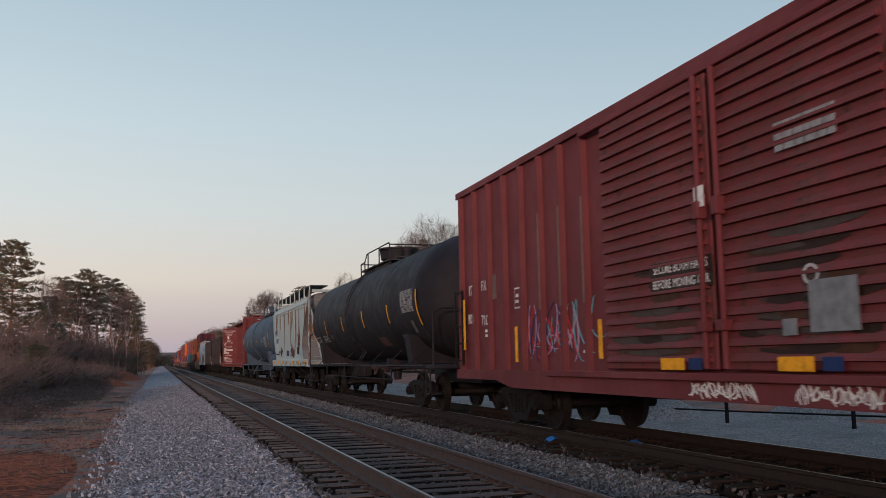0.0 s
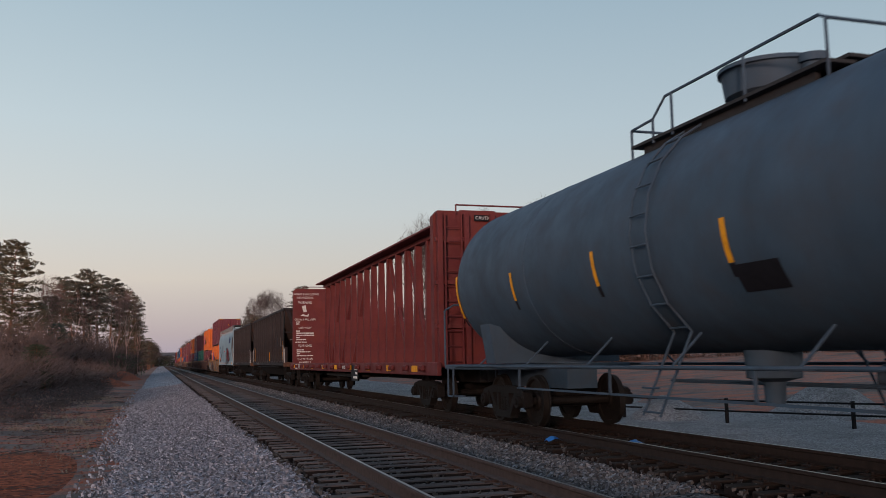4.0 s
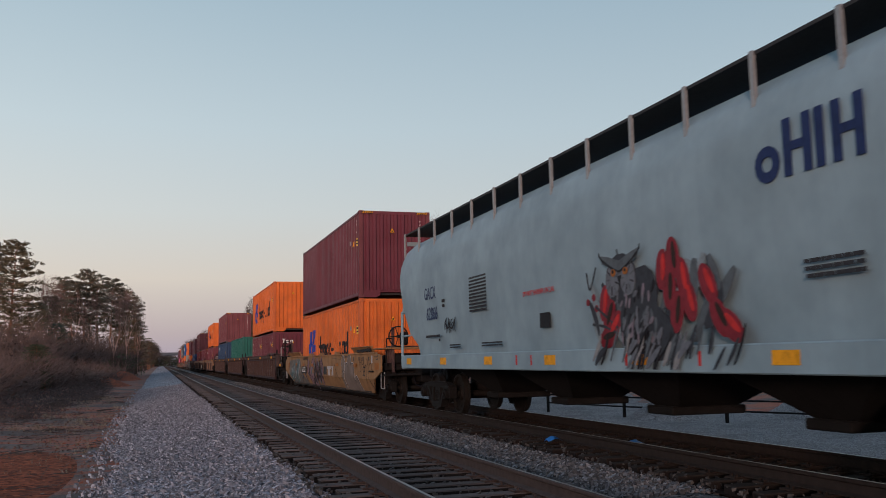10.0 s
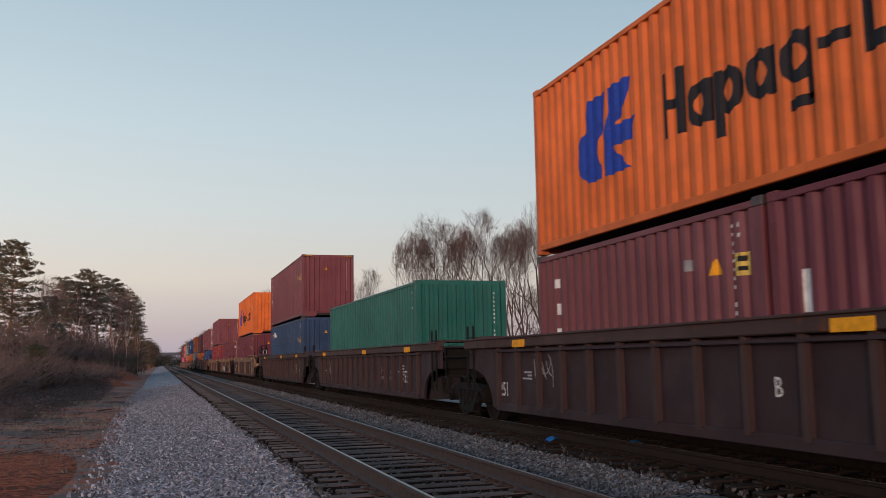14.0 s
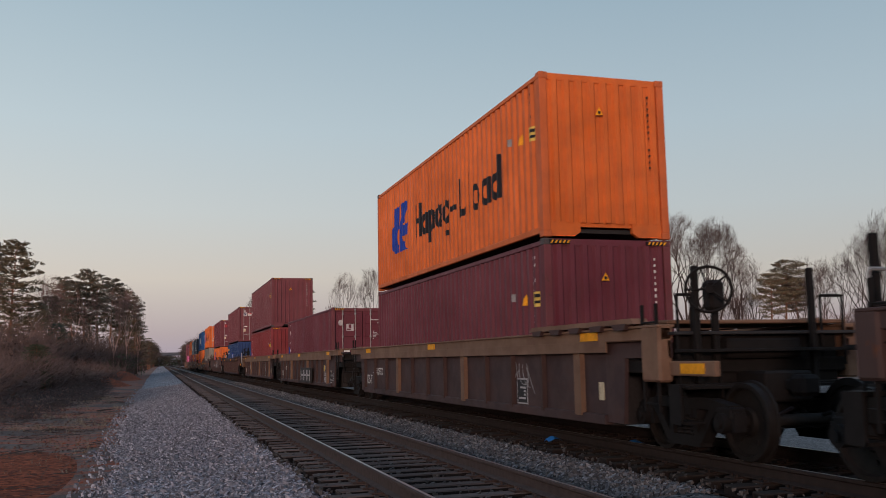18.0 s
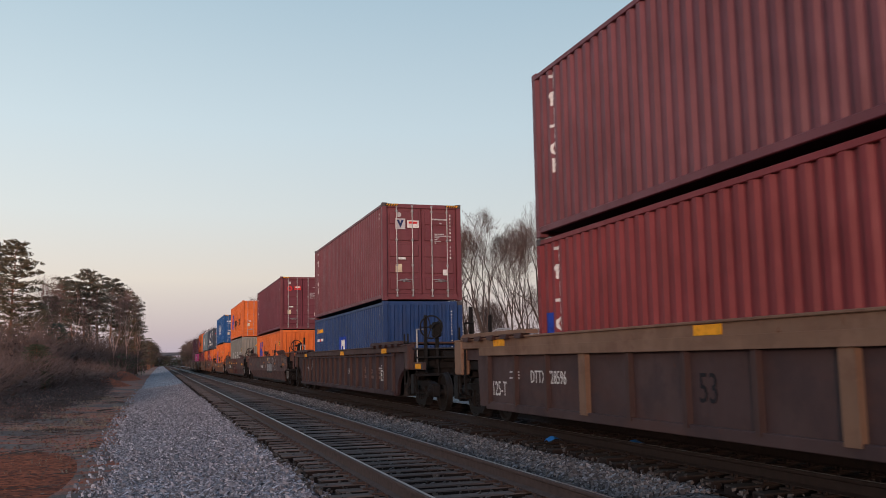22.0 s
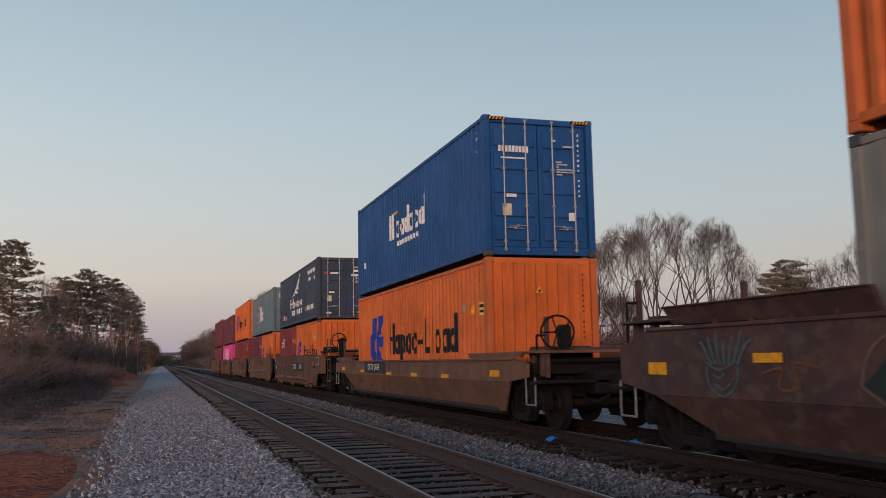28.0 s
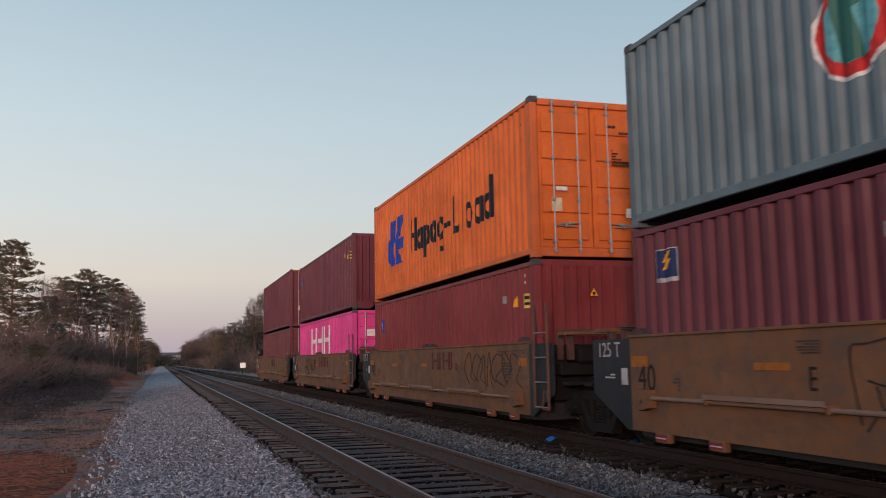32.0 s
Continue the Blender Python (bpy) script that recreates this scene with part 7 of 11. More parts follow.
def open_hopper(near, far, label, number="", seed=2):
    L, mid = far - near, (near + far) / 2
    hl = L / 2
    c = on_train(thing("open_hopper_car", label, "railway car", "freight cars"), mid)
    X, zb, zt = 1.42, 1.22, 3.88
    for s in (-1, 1):
        skin = Geo()
        for off in (-0.02, 0.02):                    # plates bulged and dented between the ribs
            rows = []
            for z in [zb + (zt - zb) * j / 9 for j in range(10)]:
                lim = hl - 0.5 + 0.45 * (z - zb) / (zt - zb)
                rows.append([(s * X + off + 0.035 * noise.noise((y * 0.9, z * 1.1, seed + s)) + 0.018 * noise.noise((y * 2.6, z * 2.4, seed)), y, z) for y in [-lim + 2 * lim * i / 76 for i in range(77)]])
            skin.sheet(rows)
        part("side_wall", skin, HOPBLACK, c, "dented plate side")
        part("top_chord", Geo().box(s * X - 0.09, s * X + 0.09, -hl, hl, zt - 0.07, zt + 0.07, 0.015), HOPBLACK, c, "rust-stained top chord")
        part("side_sill", Geo().box(s * X - 0.09, s * X + 0.09, -hl + 0.1, hl - 0.1, zb - 0.16, zb + 0.06, 0.015), HOPBLACK, c)
        n = 13
        for k in range(n):
            y = -hl + 0.70 + (L - 1.4) * k / (n - 1)
            part("side_rib", cached("hopper_rib", lambda: Geo().prism([(-0.13, -0.045), (0.0, -0.075), (0.0, 0.075), (-0.13, 0.045)], "z", zb, zt - 0.06)), HOPBLACK, c, "", Matrix.Translation((s * X, y, 0)) @ Matrix.Diagonal((1 if s < 0 else -1, 1, 1, 1)))
    for e in (-1, 1):
        prof = ((0.04, zt - 0.05), (0.10, 3.3), (0.38, 2.72), (1.3, 2.0), (2.9, zb - 0.1))
        end = Geo()
        for off in (0.0, 0.05):
            end.sheet([[(x, e * (hl - d - off + 0.03 * noise.noise((x * 1.3, z * 1.5, seed + e))), z) for x in [-X + 2 * X * i / 10 for i in range(11)]] for d, z in prof])
        part("slope_sheet", end, HOPEDGE, c, "rust-stained sloping end sheet")
        part("end_ledge", Geo().box(-X, X, e * (hl - 0.34) - 0.05, e * (hl - 0.34) + 0.05, 2.70, 2.76, 0.008), HOPBLACK, c)
        part("end_chord", Geo().box(-X, X, e * hl - 0.08, e * hl + 0.08, zt - 0.08, zt + 0.06, 0.015), HOPBLACK, c)
        part("end_sill", Geo().box(-1.5, 1.5, e * (hl + 0.1) - 0.2, e * (hl + 0.1) + 0.2, 1.0, 1.22, 0.02), RUSTSILL, c, "rust-orange end sill")
        part("hand_rail", Geo().pipe([(-X - 0.09, e * (hl - 0.1), 2.05), (-X - 0.09, e * (hl - 0.1), 1.2)], 0.013), GALV, c)
        part("stub_post", Geo().box(-1.46, -1.34, e * (hl + 0.22) - 0.05, e * (hl + 0.22) + 0.05, 1.2, 1.98, 0.01), HOPBLACK, c)
        part("bent_rod", Geo().pipe([(-1.48, e * (hl + 0.10), 1.90), (-1.48, e * (hl + 0.16), 1.22)], 0.022), GALV, c)
        part("side_step", Geo().pipe([(-1.46, e * (hl + 0.32), 1.0), (-1.46, e * (hl + 0.36), 0.62), (-1.46, e * (hl + 0.05), 0.55), (-1.46, e * (hl + 0.05), 1.0)], 0.016), STEEL, c)
        if not number and e < 0:
            side_ladder(c, -X - 0.06, e * (hl - 0.12), 1.05, 3.45, 0.50, HOPBLACK)
        for sx in (-1, 1):
            part("end_diagonal", Geo().prism([(sx * (X - 0.02), zt - 0.05), (sx * (X - 0.20), zt - 0.05), (sx * 0.22, 1.15), (sx * 0.42, 1.15)], "y", e * (hl + 0.02) - 0.05, e * (hl + 0.02) + 0.05), HOPBLACK, c, "diagonal end brace")
        part("grab_iron", Geo().pipe([(-X - 0.03, e * (hl - 1.0), 2.05), (-X - 0.09, e * (hl - 1.0), 2.05), (-X - 0.09, e * (hl - 0.1), 2.05)], 0.014), GALV, c)
        part("grab_iron", Geo().pipe([(-1.2, e * (hl + 0.08), 2.35), (-0.5, e * (hl + 0.08), 2.35)], 0.014), GALV, c)
    part("load", Geo().sheet([[(x, y, 3.4 + 0.25 * noise.noise((x * 0.8, y * 0.6, seed)) - 0.08 * x * x) for x in (-1.4, -0.9, -0.4, 0.1, 0.6, 1.0, 1.4)] for y in [(-hl + 0.6) + (L - 1.2) * i / 30 for i in range(31)]]), STEEL, c, "dark scrap load")
    part("hopper_trough", Geo().prism([(-1.22, 1.10), (1.22, 1.10), (1.12, 0.80), (0.80, 0.52), (-0.80, 0.52), (-1.12, 0.80)], "y", -hl + 2.25, hl - 2.25), STEEL, c, "long dark trough under the body")
    for e in (-1, 1):
        part("trough_end", Geo().prism([(e * (hl - 2.25), 1.10), (e * (hl - 2.25), 0.54), (e * (hl - 1.95), 0.80), (e * (hl - 1.8), 1.10)], "x", -1.1, 1.1), STEEL, c)
    part("pipe", Geo().rod((-1.42, -hl + 2.4, 0.98), (-1.42, hl - 2.4, 0.98), 0.035, 8), STEEL, c)
    xs = -X - 0.135
    for y, za, zb in ((0.68, 1.35, 2.28), (3.57, 1.29, 1.78), (6.48, 1.30, 1.79), (9.37, 1.32, 1.79), (11.65, 1.25, 1.74), (14.6, 1.3, 2.2)):
        part("reflector", bars([(min(y, L - 0.5) - hl, (za + zb) / 2, 0.10, zb - za)], x=xs + 0.09), YELLOWP, c, "yellow reflective strip")
    part("placard", Geo().box(-X - 0.03, -X, -hl + 1.7, -hl + 2.2, 2.05, 2.08).box(-X - 0.03, -X, -hl + 1.7, -hl + 2.2, 2.50, 2.53).box(-X - 0.03, -X, -hl + 1.7, -hl + 1.73, 2.05, 2.53).box(-X - 0.03, -X, -hl + 2.17, -hl + 2.2, 2.05, 2.53), GREYP2, c, "card holder frame")
    if number:
        note(c, "DR", 0.36, -X - 0.021, 12.98 - hl, 2.68, WHITE, 0.8)
        note(c, "EX", 0.36, -X - 0.021, 12.06 - hl, 2.68, WHITE, 0.8)
        part("lettering", letters(number[:3], 0.36), WHITE, c, "white number", on_side(-X - 0.024, 12.98 - hl, 2.22, 0.8))
        part("lettering", letters(number[3:], 0.36), WHITE, c, "white number", on_side(-X - 0.024, 12.06 - hl, 2.22, 0.8))
    else:
        rng = random.Random(seed)
        part("lettering", bars([(12.95 - hl - 0.14 * k, 2.42, 0.09, 0.26) for k in range(4)], x=-X - 0.024), OLDWHITE, c, "white worn writing")["kind"] = "stuff"
        note(c, "903", 0.28, -X - 0.024, 12.2 - hl, 2.42, OLDWHITE, 0.8)
        scrawl(c, -X - 0.026, 12.4 - hl, 1.98, 0.5, 0.36, TEALP, 33, 0.05)
        scrawl(c, -X - 0.026, -hl + 7.8, 1.7, 0.7, 0.7, OLDWHITE, 31, 0.022)
        scrawl(c, -X - 0.026, -hl + 10.2, 1.6, 0.7, 0.5, GREYP, 32, 0.02)
    scrawl(c, -X - 0.093, hl - 3.2, 1.17, 0.5, 0.12, GREYP, seed, 0.008)
    for e in (-1, 1):
        truck(c, mid, e * (hl - 1.15))
    couplers(c, -hl - 0.75, hl + 0.75)
    return c


def centerbeam(near, far):
    L, mid = far - near, (near + far) / 2
    hl = L / 2
    c = on_train(thing("centerbeam_flatcar", "empty deep-red centre-beam lumber flatcar with bulkheads", "railway car", "freight cars"), mid)
    part("deck", Geo().box(-1.40, 1.40, -hl, hl, 1.06, 1.16, 0.01), BEAMRED, c)
    for s in (-1, 1):
        part("side_sill", Geo().box(s * 1.42 - 0.05, s * 1.42 + 0.05, -hl - 0.3, hl + 0.3, 0.88, 1.18, 0.015), BEAMRED, c)
        for k in range(16):
            y = -hl + 0.8 + (L - 1.6) * k / 15
            part("winch", cached("winch", lambda: Geo().box(-0.10, 0.0, -0.16, 0.16, 0.98, 1.12, 0.03).rod((-0.14, 0, 1.04), (0, 0, 1.04), 0.06, 8)), BEAMRED, c, "", pose(s * 1.47, y, 0, 0, 0, 0 if s < 0 else 180))
    for e in (-1, 1):
        b = part("bulkhead", Geo().prism([(-1.42, 1.1), (1.42, 1.1), (1.42, 4.55), (1.30, 4.68), (-1.30, 4.68), (-1.42, 4.55)], "y", e * (hl - 0.15) - 0.12, e * (hl - 0.15) + 0.12), BEAMRED, c, "red steel bulkhead")
        for x in (-1.3, -0.65, 0.0, 0.65, 1.3):
            part("stiffener", Geo().box(x - 0.06, x + 0.06, e * hl - 0.02 if e > 0 else e * hl - 0.14, e * hl + 0.14 if e > 0 else e * hl + 0.02, 1.1, 4.6), BEAMRED, b)
        for z in (2.0, 3.0, 4.0):
            part("stiffener", Geo().box(-1.4, 1.4, e * hl - 0.02 if e > 0 else e * hl - 0.10, e * hl + 0.10 if e > 0 else e * hl + 0.02, z - 0.05, z + 0.05), BEAMRED, b)
        ladder(c, -1.0, e * (hl + 0.18), 1.1, 3.5, BEAMRED, 90)
        part("walkway_rail", Geo().pipe([(-0.9, e * (hl + 0.1), 4.6), (-0.9, e * (hl + 0.1), 4.8), (0.9, e * (hl + 0.1), 4.8), (0.9, e * (hl + 0.1), 4.6)], 0.02), BEAMRED, c)
    part("caution_board", bars([(-0.15, 4.52, 0.55, 0.14), (0.75, 4.52, 0.4, 0.12)], y=-hl - 0.02), BLACKP, c, "black caution strip")
    part("lettering", letters("CAUTION", 0.11), WHITE, c, "white word", on_end(-0.15, -hl - 0.03, 4.52))
    part("top_chord", Geo().box(-0.46, 0.46, -hl + 0.9, hl - 0.9, 4.80, 4.86, 0.01).box(-0.10, 0.10, -hl + 0.9, hl - 0.9, 4.66, 4.82), BEAMRED, c, "wide flat top chord")
    n = 18
    ys = [-hl + 1.55 + (L - 3.1) * k / (n - 1) for k in range(n)]
    for y in ys:
        p = part("truss_post", cached("truss_post", lambda: Geo().add([(x * w, q, z) for z, w in ((1.12, 0.125), (4.82, 0.065)) for x in (-1, 1) for q in (-0.05, 0.05)], [(0, 1, 3, 2), (4, 5, 7, 6), (0, 1, 5, 4), (2, 3, 7, 6), (0, 2, 6, 4), (1, 3, 7, 5)])), BEAMRED, c, "", pose(0, y, 0))
        part("flange", cached("flange", lambda: Geo().prism([(-0.155, 1.12), (-0.12, 1.12), (-0.06, 4.8), (-0.09, 4.8)], "y", -0.075, 0.075).prism([(0.155, 1.12), (0.12, 1.12), (0.06, 4.8), (0.09, 4.8)], "y", -0.075, 0.075)), BEAMRED, p)
    for k in range(0, n - 1):
        half = n // 2
        if k % 2 == 0 and k != half - 1:
            up = k < half
            a, b = (ys[k + 1], ys[max(0, k - 1)]) if up else (ys[k], ys[min(n - 1, k + 2)])
            part("diagonal", Geo().bar((a, 4.70), ((a + b) / 2, 2.95), 0.11, -0.05, 0.05).bar(((a + b) / 2, 2.95), (b, 1.2), 0.11, -0.05, 0.05), BEAMRED, c)
    part("centre_sill", Geo().box(-0.35, 0.35, -hl, hl, 0.70, 1.07).box(-1.3, 1.3, -3.0, 3.0, 0.72, 0.8), STEEL, c)
    part("brake_rigging", Geo().rod((-0.7, -3, 0.75), (-0.7, 3, 0.75), 0.03, 6).rod((-0.9, -2.0, 0.8), (-0.9, -0.8, 0.8), 0.17, 12).box(-1.2, -0.6, 1.0, 1.6, 0.62, 0.9, 0.03), STEEL, c)
    xs = -1.472
    for k in range(9):
        y = -hl + 1.6 + (L - 2.6) * k / 8
        part("reflector", bars([(y, 1.03, 0.52, 0.15)], x=xs), YELLOWP, c, "yellow reflective strip")
    note(c, "738149", 0.26, xs, hl - 2.55, 1.03)
    rng = random.Random(7)
    part("lettering", bars([(hl - 1.5, 1.03, 0.14, 0.22), (hl - 1.7, 1.03, 0.14, 0.22), (hl - 1.9, 1.03, 0.14, 0.22)] + block(rng, hl - 8.6, 1.04, 0.7, 0.18, 2) + block(rng, hl - 12.5, 1.04, 1.2, 0.12, 2) + block(rng, hl - 4.6, 1.04, 0.5, 0.18, 2), x=xs), WHITE, c, "rows of white writing")
    part("data_panel", bars([(hl - 14.6, 0.86, 1.0, 0.5)], x=xs), BLACKP, c, "black data panel")
    part("data_panel", bars(block(rng, hl - 14.6, 0.86, 0.9, 0.4, 3), x=xs - 0.005), WHITE, c)
    # instructions on the inner faces of both bulkheads' left and right halves
    yi = hl - 0.275
    for x0 in (-0.86, 0.86):
        for txt, z, sz in (("LOADING & UNLOADING", 4.42, 0.145), ("INSTRUCTIONS", 4.25, 0.145), ("WARNING", 4.02, 0.17), ("CAR MAY FALL OVER", 3.22, 0.135), ("SAFETY FIRST", 2.82, 0.13), ("WARNING", 1.98, 0.17), ("73'-0\" BETWEEN", 1.36, 0.13), ("BULKHEADS", 1.20, 0.13)):
            part("lettering", letters(txt, sz), WHITE, c, "white words on the bulkhead", on_end(x0, yi, z, 0.78))
        part("lettering", bars(block(rng, x0, 3.06, 0.85, 0.18, 2) + block(rng, x0, 2.48, 0.85, 0.5, 5) + block(rng, x0, 2.16, 0.95, 0.08, 1) + block(rng, x0, 1.66, 0.8, 0.36, 4), y=yi), WHITE, c, "rows of small white writing")
        g = Geo().prism([(x0 - 0.16, 3.86), (x0 + 0.02, 3.90), (x0 + 0.08, 3.60), (x0 - 0.06, 3.56)], "y", yi - 0.004, yi + 0.004).prism([(x0 - 0.22, 3.40), (x0 - 0.1, 3.48), (x0 + 0.06, 3.42), (x0 + 0.2, 3.5), (x0 + 0.14, 3.36)], "y", yi - 0.004, yi + 0.004)
        part("pictogram", g, WHITE, c, "white tipping-car pictogram")
    for e in (-1, 1):
        truck(c, mid, e * (hl - 2.0))
    couplers(c, -hl - 1.0, hl + 1.0)
    return c


# ---- ground and tracks ----
def ground_material():
    m, n, l, b = nodes_of("clay_and_dry_grass")
    big, mid, fine = noise_tex(n, l, 0.55, 7, (0.35, 0.8, 1.0)), noise_tex(n, l, 1.5, 9, (0.28, 1.0, 1.0)), noise_tex(n, l, 22, 8)
    clay = ramp(n, l, fine, ((0.3, (0.12, 0.028, 0.014)), (0.7, (0.42, 0.115, 0.055))))
    straw = ramp(n, l, fine, ((0.3, (0.048, 0.035, 0.030)), (0.7, (0.185, 0.130, 0.108))))
    litter = ramp(n, l, fine, ((0.35, (0.022, 0.017, 0.014)), (0.7, (0.105, 0.080, 0.068))))
    c = mixc(n, l, ramp(n, l, mid, ((0.44, (0, 0, 0)), (0.58, (1, 1, 1)))), clay, straw)
    c = mixc(n, l, ramp(n, l, big, ((0.50, (0, 0, 0)), (0.60, (0.9, 0.9, 0.9)))), c, litter)
    l.new(c, b.inputs["Base Color"])
    b.inputs["Roughness"].default_value = 0.95
    bump(n, l, b, fine, 0.6, 0.03)
    return m


def gravel_material(name, dark, light, scale=22, dusty=0.03):
    m, n, l, b = nodes_of(name)
    tc, vo = n.new("ShaderNodeTexCoord"), n.new("ShaderNodeTexVoronoi")
    vo.inputs["Scale"].default_value = scale
    l.new(tc.outputs["Object"], vo.inputs["Vector"])
    sep = n.new("ShaderNodeSeparateColor")
    l.new(vo.outputs["Color"], sep.inputs[0])
    c = ramp(n, l, sep.outputs[0], ((0.0, dark), (0.55, tuple((a + q) / 2 for a, q in zip(dark, light))), (1.0, light)))
    dust = noise_tex(n, l, 0.8, 6)
    c = mixc(n, l, ramp(n, l, dust, ((0.45, (0, 0, 0)), (0.75, (0.6,) * 3))), c, tuple(0.5 * q + dusty for q in dark))
    l.new(c, b.inputs["Base Color"])
    b.inputs["Roughness"].default_value = 0.95
    b.inputs["Specular IOR Level"].default_value = 0.1
    bump(n, l, b, vo.outputs["Distance"], 0.9, 0.05)
    return m


GROUND = ground_material()
BALLAST = gravel_material("granite_ballast", (0.034, 0.032, 0.035), (0.56, 0.53, 0.55), 15)
ROAD = gravel_material("crushed_stone_lane", (0.13, 0.12, 0.115), (0.36, 0.34, 0.33), 30)


def stone_material(k=1.0, tint=(1.0, 1.0, 1.0)):
    m, n, l, b = nodes_of("granite_stones" if k == 1 else "dingy_shaded_stones" if k > 0.5 else "gap_shade_stones")
    geo = n.new("ShaderNodeNewGeometry")
    c = ramp(n, l, geo.outputs["Random Per Island"], ((0.0, (0.030, 0.029, 0.031)), (0.4, (0.165, 0.159, 0.166)), (0.82, (0.43, 0.415, 0.42)), (1.0, (0.78, 0.76, 0.75))))
    c = mixc(n, l, 0.35, c, ramp(n, l, noise_tex(n, l, 60, 4), ((0.3, (0.05, 0.05, 0.055)), (0.7, (0.3, 0.29, 0.29)))))
    c = mixc(n, l, 1.0, c, tuple(k * q for q in tint), "MULTIPLY")
    l.new(c, b.inputs["Base Color"])
    b.inputs["Roughness"].default_value = 0.9
    return m


STONES = stone_material(1.0, (0.86, 0.86, 0.95))
# Duller stone between the tracks; shade beside the train is also in its colour.
MIDSTONES = stone_material(0.51, (0.94, 0.94, 0.98))
MIDBALLAST = gravel_material("dingy_shaded_ballast", (0.010, 0.010, 0.010), (0.23, 0.225, 0.225), 17)
# Stones between the ties: the gaps' shade is put into this dark copy.
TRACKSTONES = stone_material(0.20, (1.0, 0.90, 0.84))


def tie_material(name, dark, light, bleached):
    m, n, l, b = nodes_of(name)
    f, g2 = noise_tex(n, l, 5, 8, (0.5, 6, 6)), noise_tex(n, l, 1.2, 4)
    oi = n.new("ShaderNodeObjectInfo")
    c = ramp(n, l, f, ((0.3, dark), (0.7, light)))
    c = mixc(n, l, ramp(n, l, oi.outputs["Random"], ((0.0, (0, 0, 0)), (1.0, (0.6,) * 3))), c, bleached)
    l.new(c, b.inputs["Base Color"])
    b.inputs["Specular IOR Level"].default_value = 0.2
    b.inputs["Roughness"].default_value = 0.9
    bump(n, l, b, f, 0.5, 0.01)
    return m


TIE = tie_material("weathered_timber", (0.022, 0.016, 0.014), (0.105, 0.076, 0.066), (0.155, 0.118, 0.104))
# Tie flanks: the shade between ties is in this dark colour.
TIEFLANK = tie_material("gap_shade_timber", (0.004, 0.003, 0.003), (0.016, 0.011, 0.010), (0.022, 0.015, 0.013))
# Darker ties beneath the train, whose shade is put into the colour.
TIEUNDER = tie_material("train_shade_timber", (0.006, 0.005, 0.004), (0.030, 0.022, 0.018), (0.040, 0.030, 0.026))
RAILSIDE = plain("rusted_rail_steel", (0.058, 0.040, 0.036), 0.85, 0.0, 0.35, 9)
# Darker rails likewise: the train's shade is in the colour.
UNDERRAIL = plain("train_shade_rail_steel", (0.022, 0.015, 0.013), 0.85, 0.0, 0.35, 9)
RAILTOP = plain("polished_rail_head", (0.30, 0.28, 0.26), 0.38, 0.7, 0.15, 30, 0.05)
# Bark and twigs darkened in colour to the tone of backlit silhouettes.
BARK = plain("grey_bark", (0.050, 0.038, 0.034), 0.9, 0, 0.4, 7)
TWIG = plain("silhouette_twig_bark", (0.080, 0.058, 0.052), 0.9, 0, 0.3, 4)
# Bark of the left wood: the low sun's pink is put into it.
TWIGPALE = plain("sun_pink_limb_bark", (0.34, 0.225, 0.19), 0.9, 0, 0.3, 4)
TWIGBROWN = plain("sun_pink_twigs", (0.20, 0.125, 0.110), 0.9, 0, 0.3, 4)
PINEBARK = plain("reddish_pine_bark", (0.17, 0.085, 0.055), 0.9, 0, 0.4, 5)


def leaf_material(name, a, bcol):
    m, n, l, b = nodes_of(name)
    geo = n.new("ShaderNodeNewGeometry")
    oi = n.new("ShaderNodeObjectInfo")
    c = ramp(n, l, geo.outputs["Random Per Island"], ((0.0, a), (1.0, bcol)))
    c = mixc(n, l, 0.8, c, ramp(n, l, oi.outputs["Random"], ((0.0, (0.55, 0.52, 0.55)), (0.5, (1.0, 1.0, 1.0)), (1.0, (1.25, 1.15, 1.05)))), "MULTIPLY")
    l.new(c, b.inputs["Base Color"])
    b.inputs["Roughness"].default_value = 0.8
    return m


NEEDLE = leaf_material("pine_needles", (0.044, 0.044, 0.028), (0.145, 0.120, 0.072))
BRUSHBARK = plain("dark_brush_twigs", (0.120, 0.084, 0.076), 0.9, 0, 0.35, 3)
DRYLEAF = leaf_material("dry_brown_leaves", (0.032, 0.023, 0.020), (0.125, 0.082, 0.068))
LITTER = leaf_material("faded_fallen_leaves", (0.060, 0.032, 0.024), (0.24, 0.135, 0.095))
GREENLEAF = leaf_material("dark_evergreen_leaves", (0.020, 0.036, 0.016), (0.06, 0.085, 0.038))
STRAW = leaf_material("dry_straw", (0.20, 0.15, 0.10), (0.50, 0.38, 0.26))


def height(x, y):
    """Ground level, metres above the near rails."""
    prof = [(-400, 3.0), (-60, 2.6), (-22, 1.1), (-12, 0.15), (-6, -0.55), (-2.5, -0.72), (-1.0, -0.66), (0.0, -0.55), (1.2, -0.42), (1.75, -0.33), (4.7, -0.33), (5.4, -0.33), (6.0, -0.30), (8.9, -0.30), (10.0, -0.48), (13, -0.52), (20, -0.45), (32, 0.0), (60, 1.2), (400, 4.0)]
    z = interp(x, prof)
    rough = 0.0 if -0.5 < x < 16 else min(1.0, (abs(x - 7) - 8) * 0.15)
    return z + max(0.0, rough) * (0.35 * noise.noise((x * 0.10, y * 0.05, 1.0)) + 0.10 * noise.noise((x * 0.5, y * 0.3, 4.0)))


def strip(xs, ys, lift=0.0, fn=height):
    return Geo().sheet([[(x, y, fn(x, y) + lift) for x in xs] for y in ys])


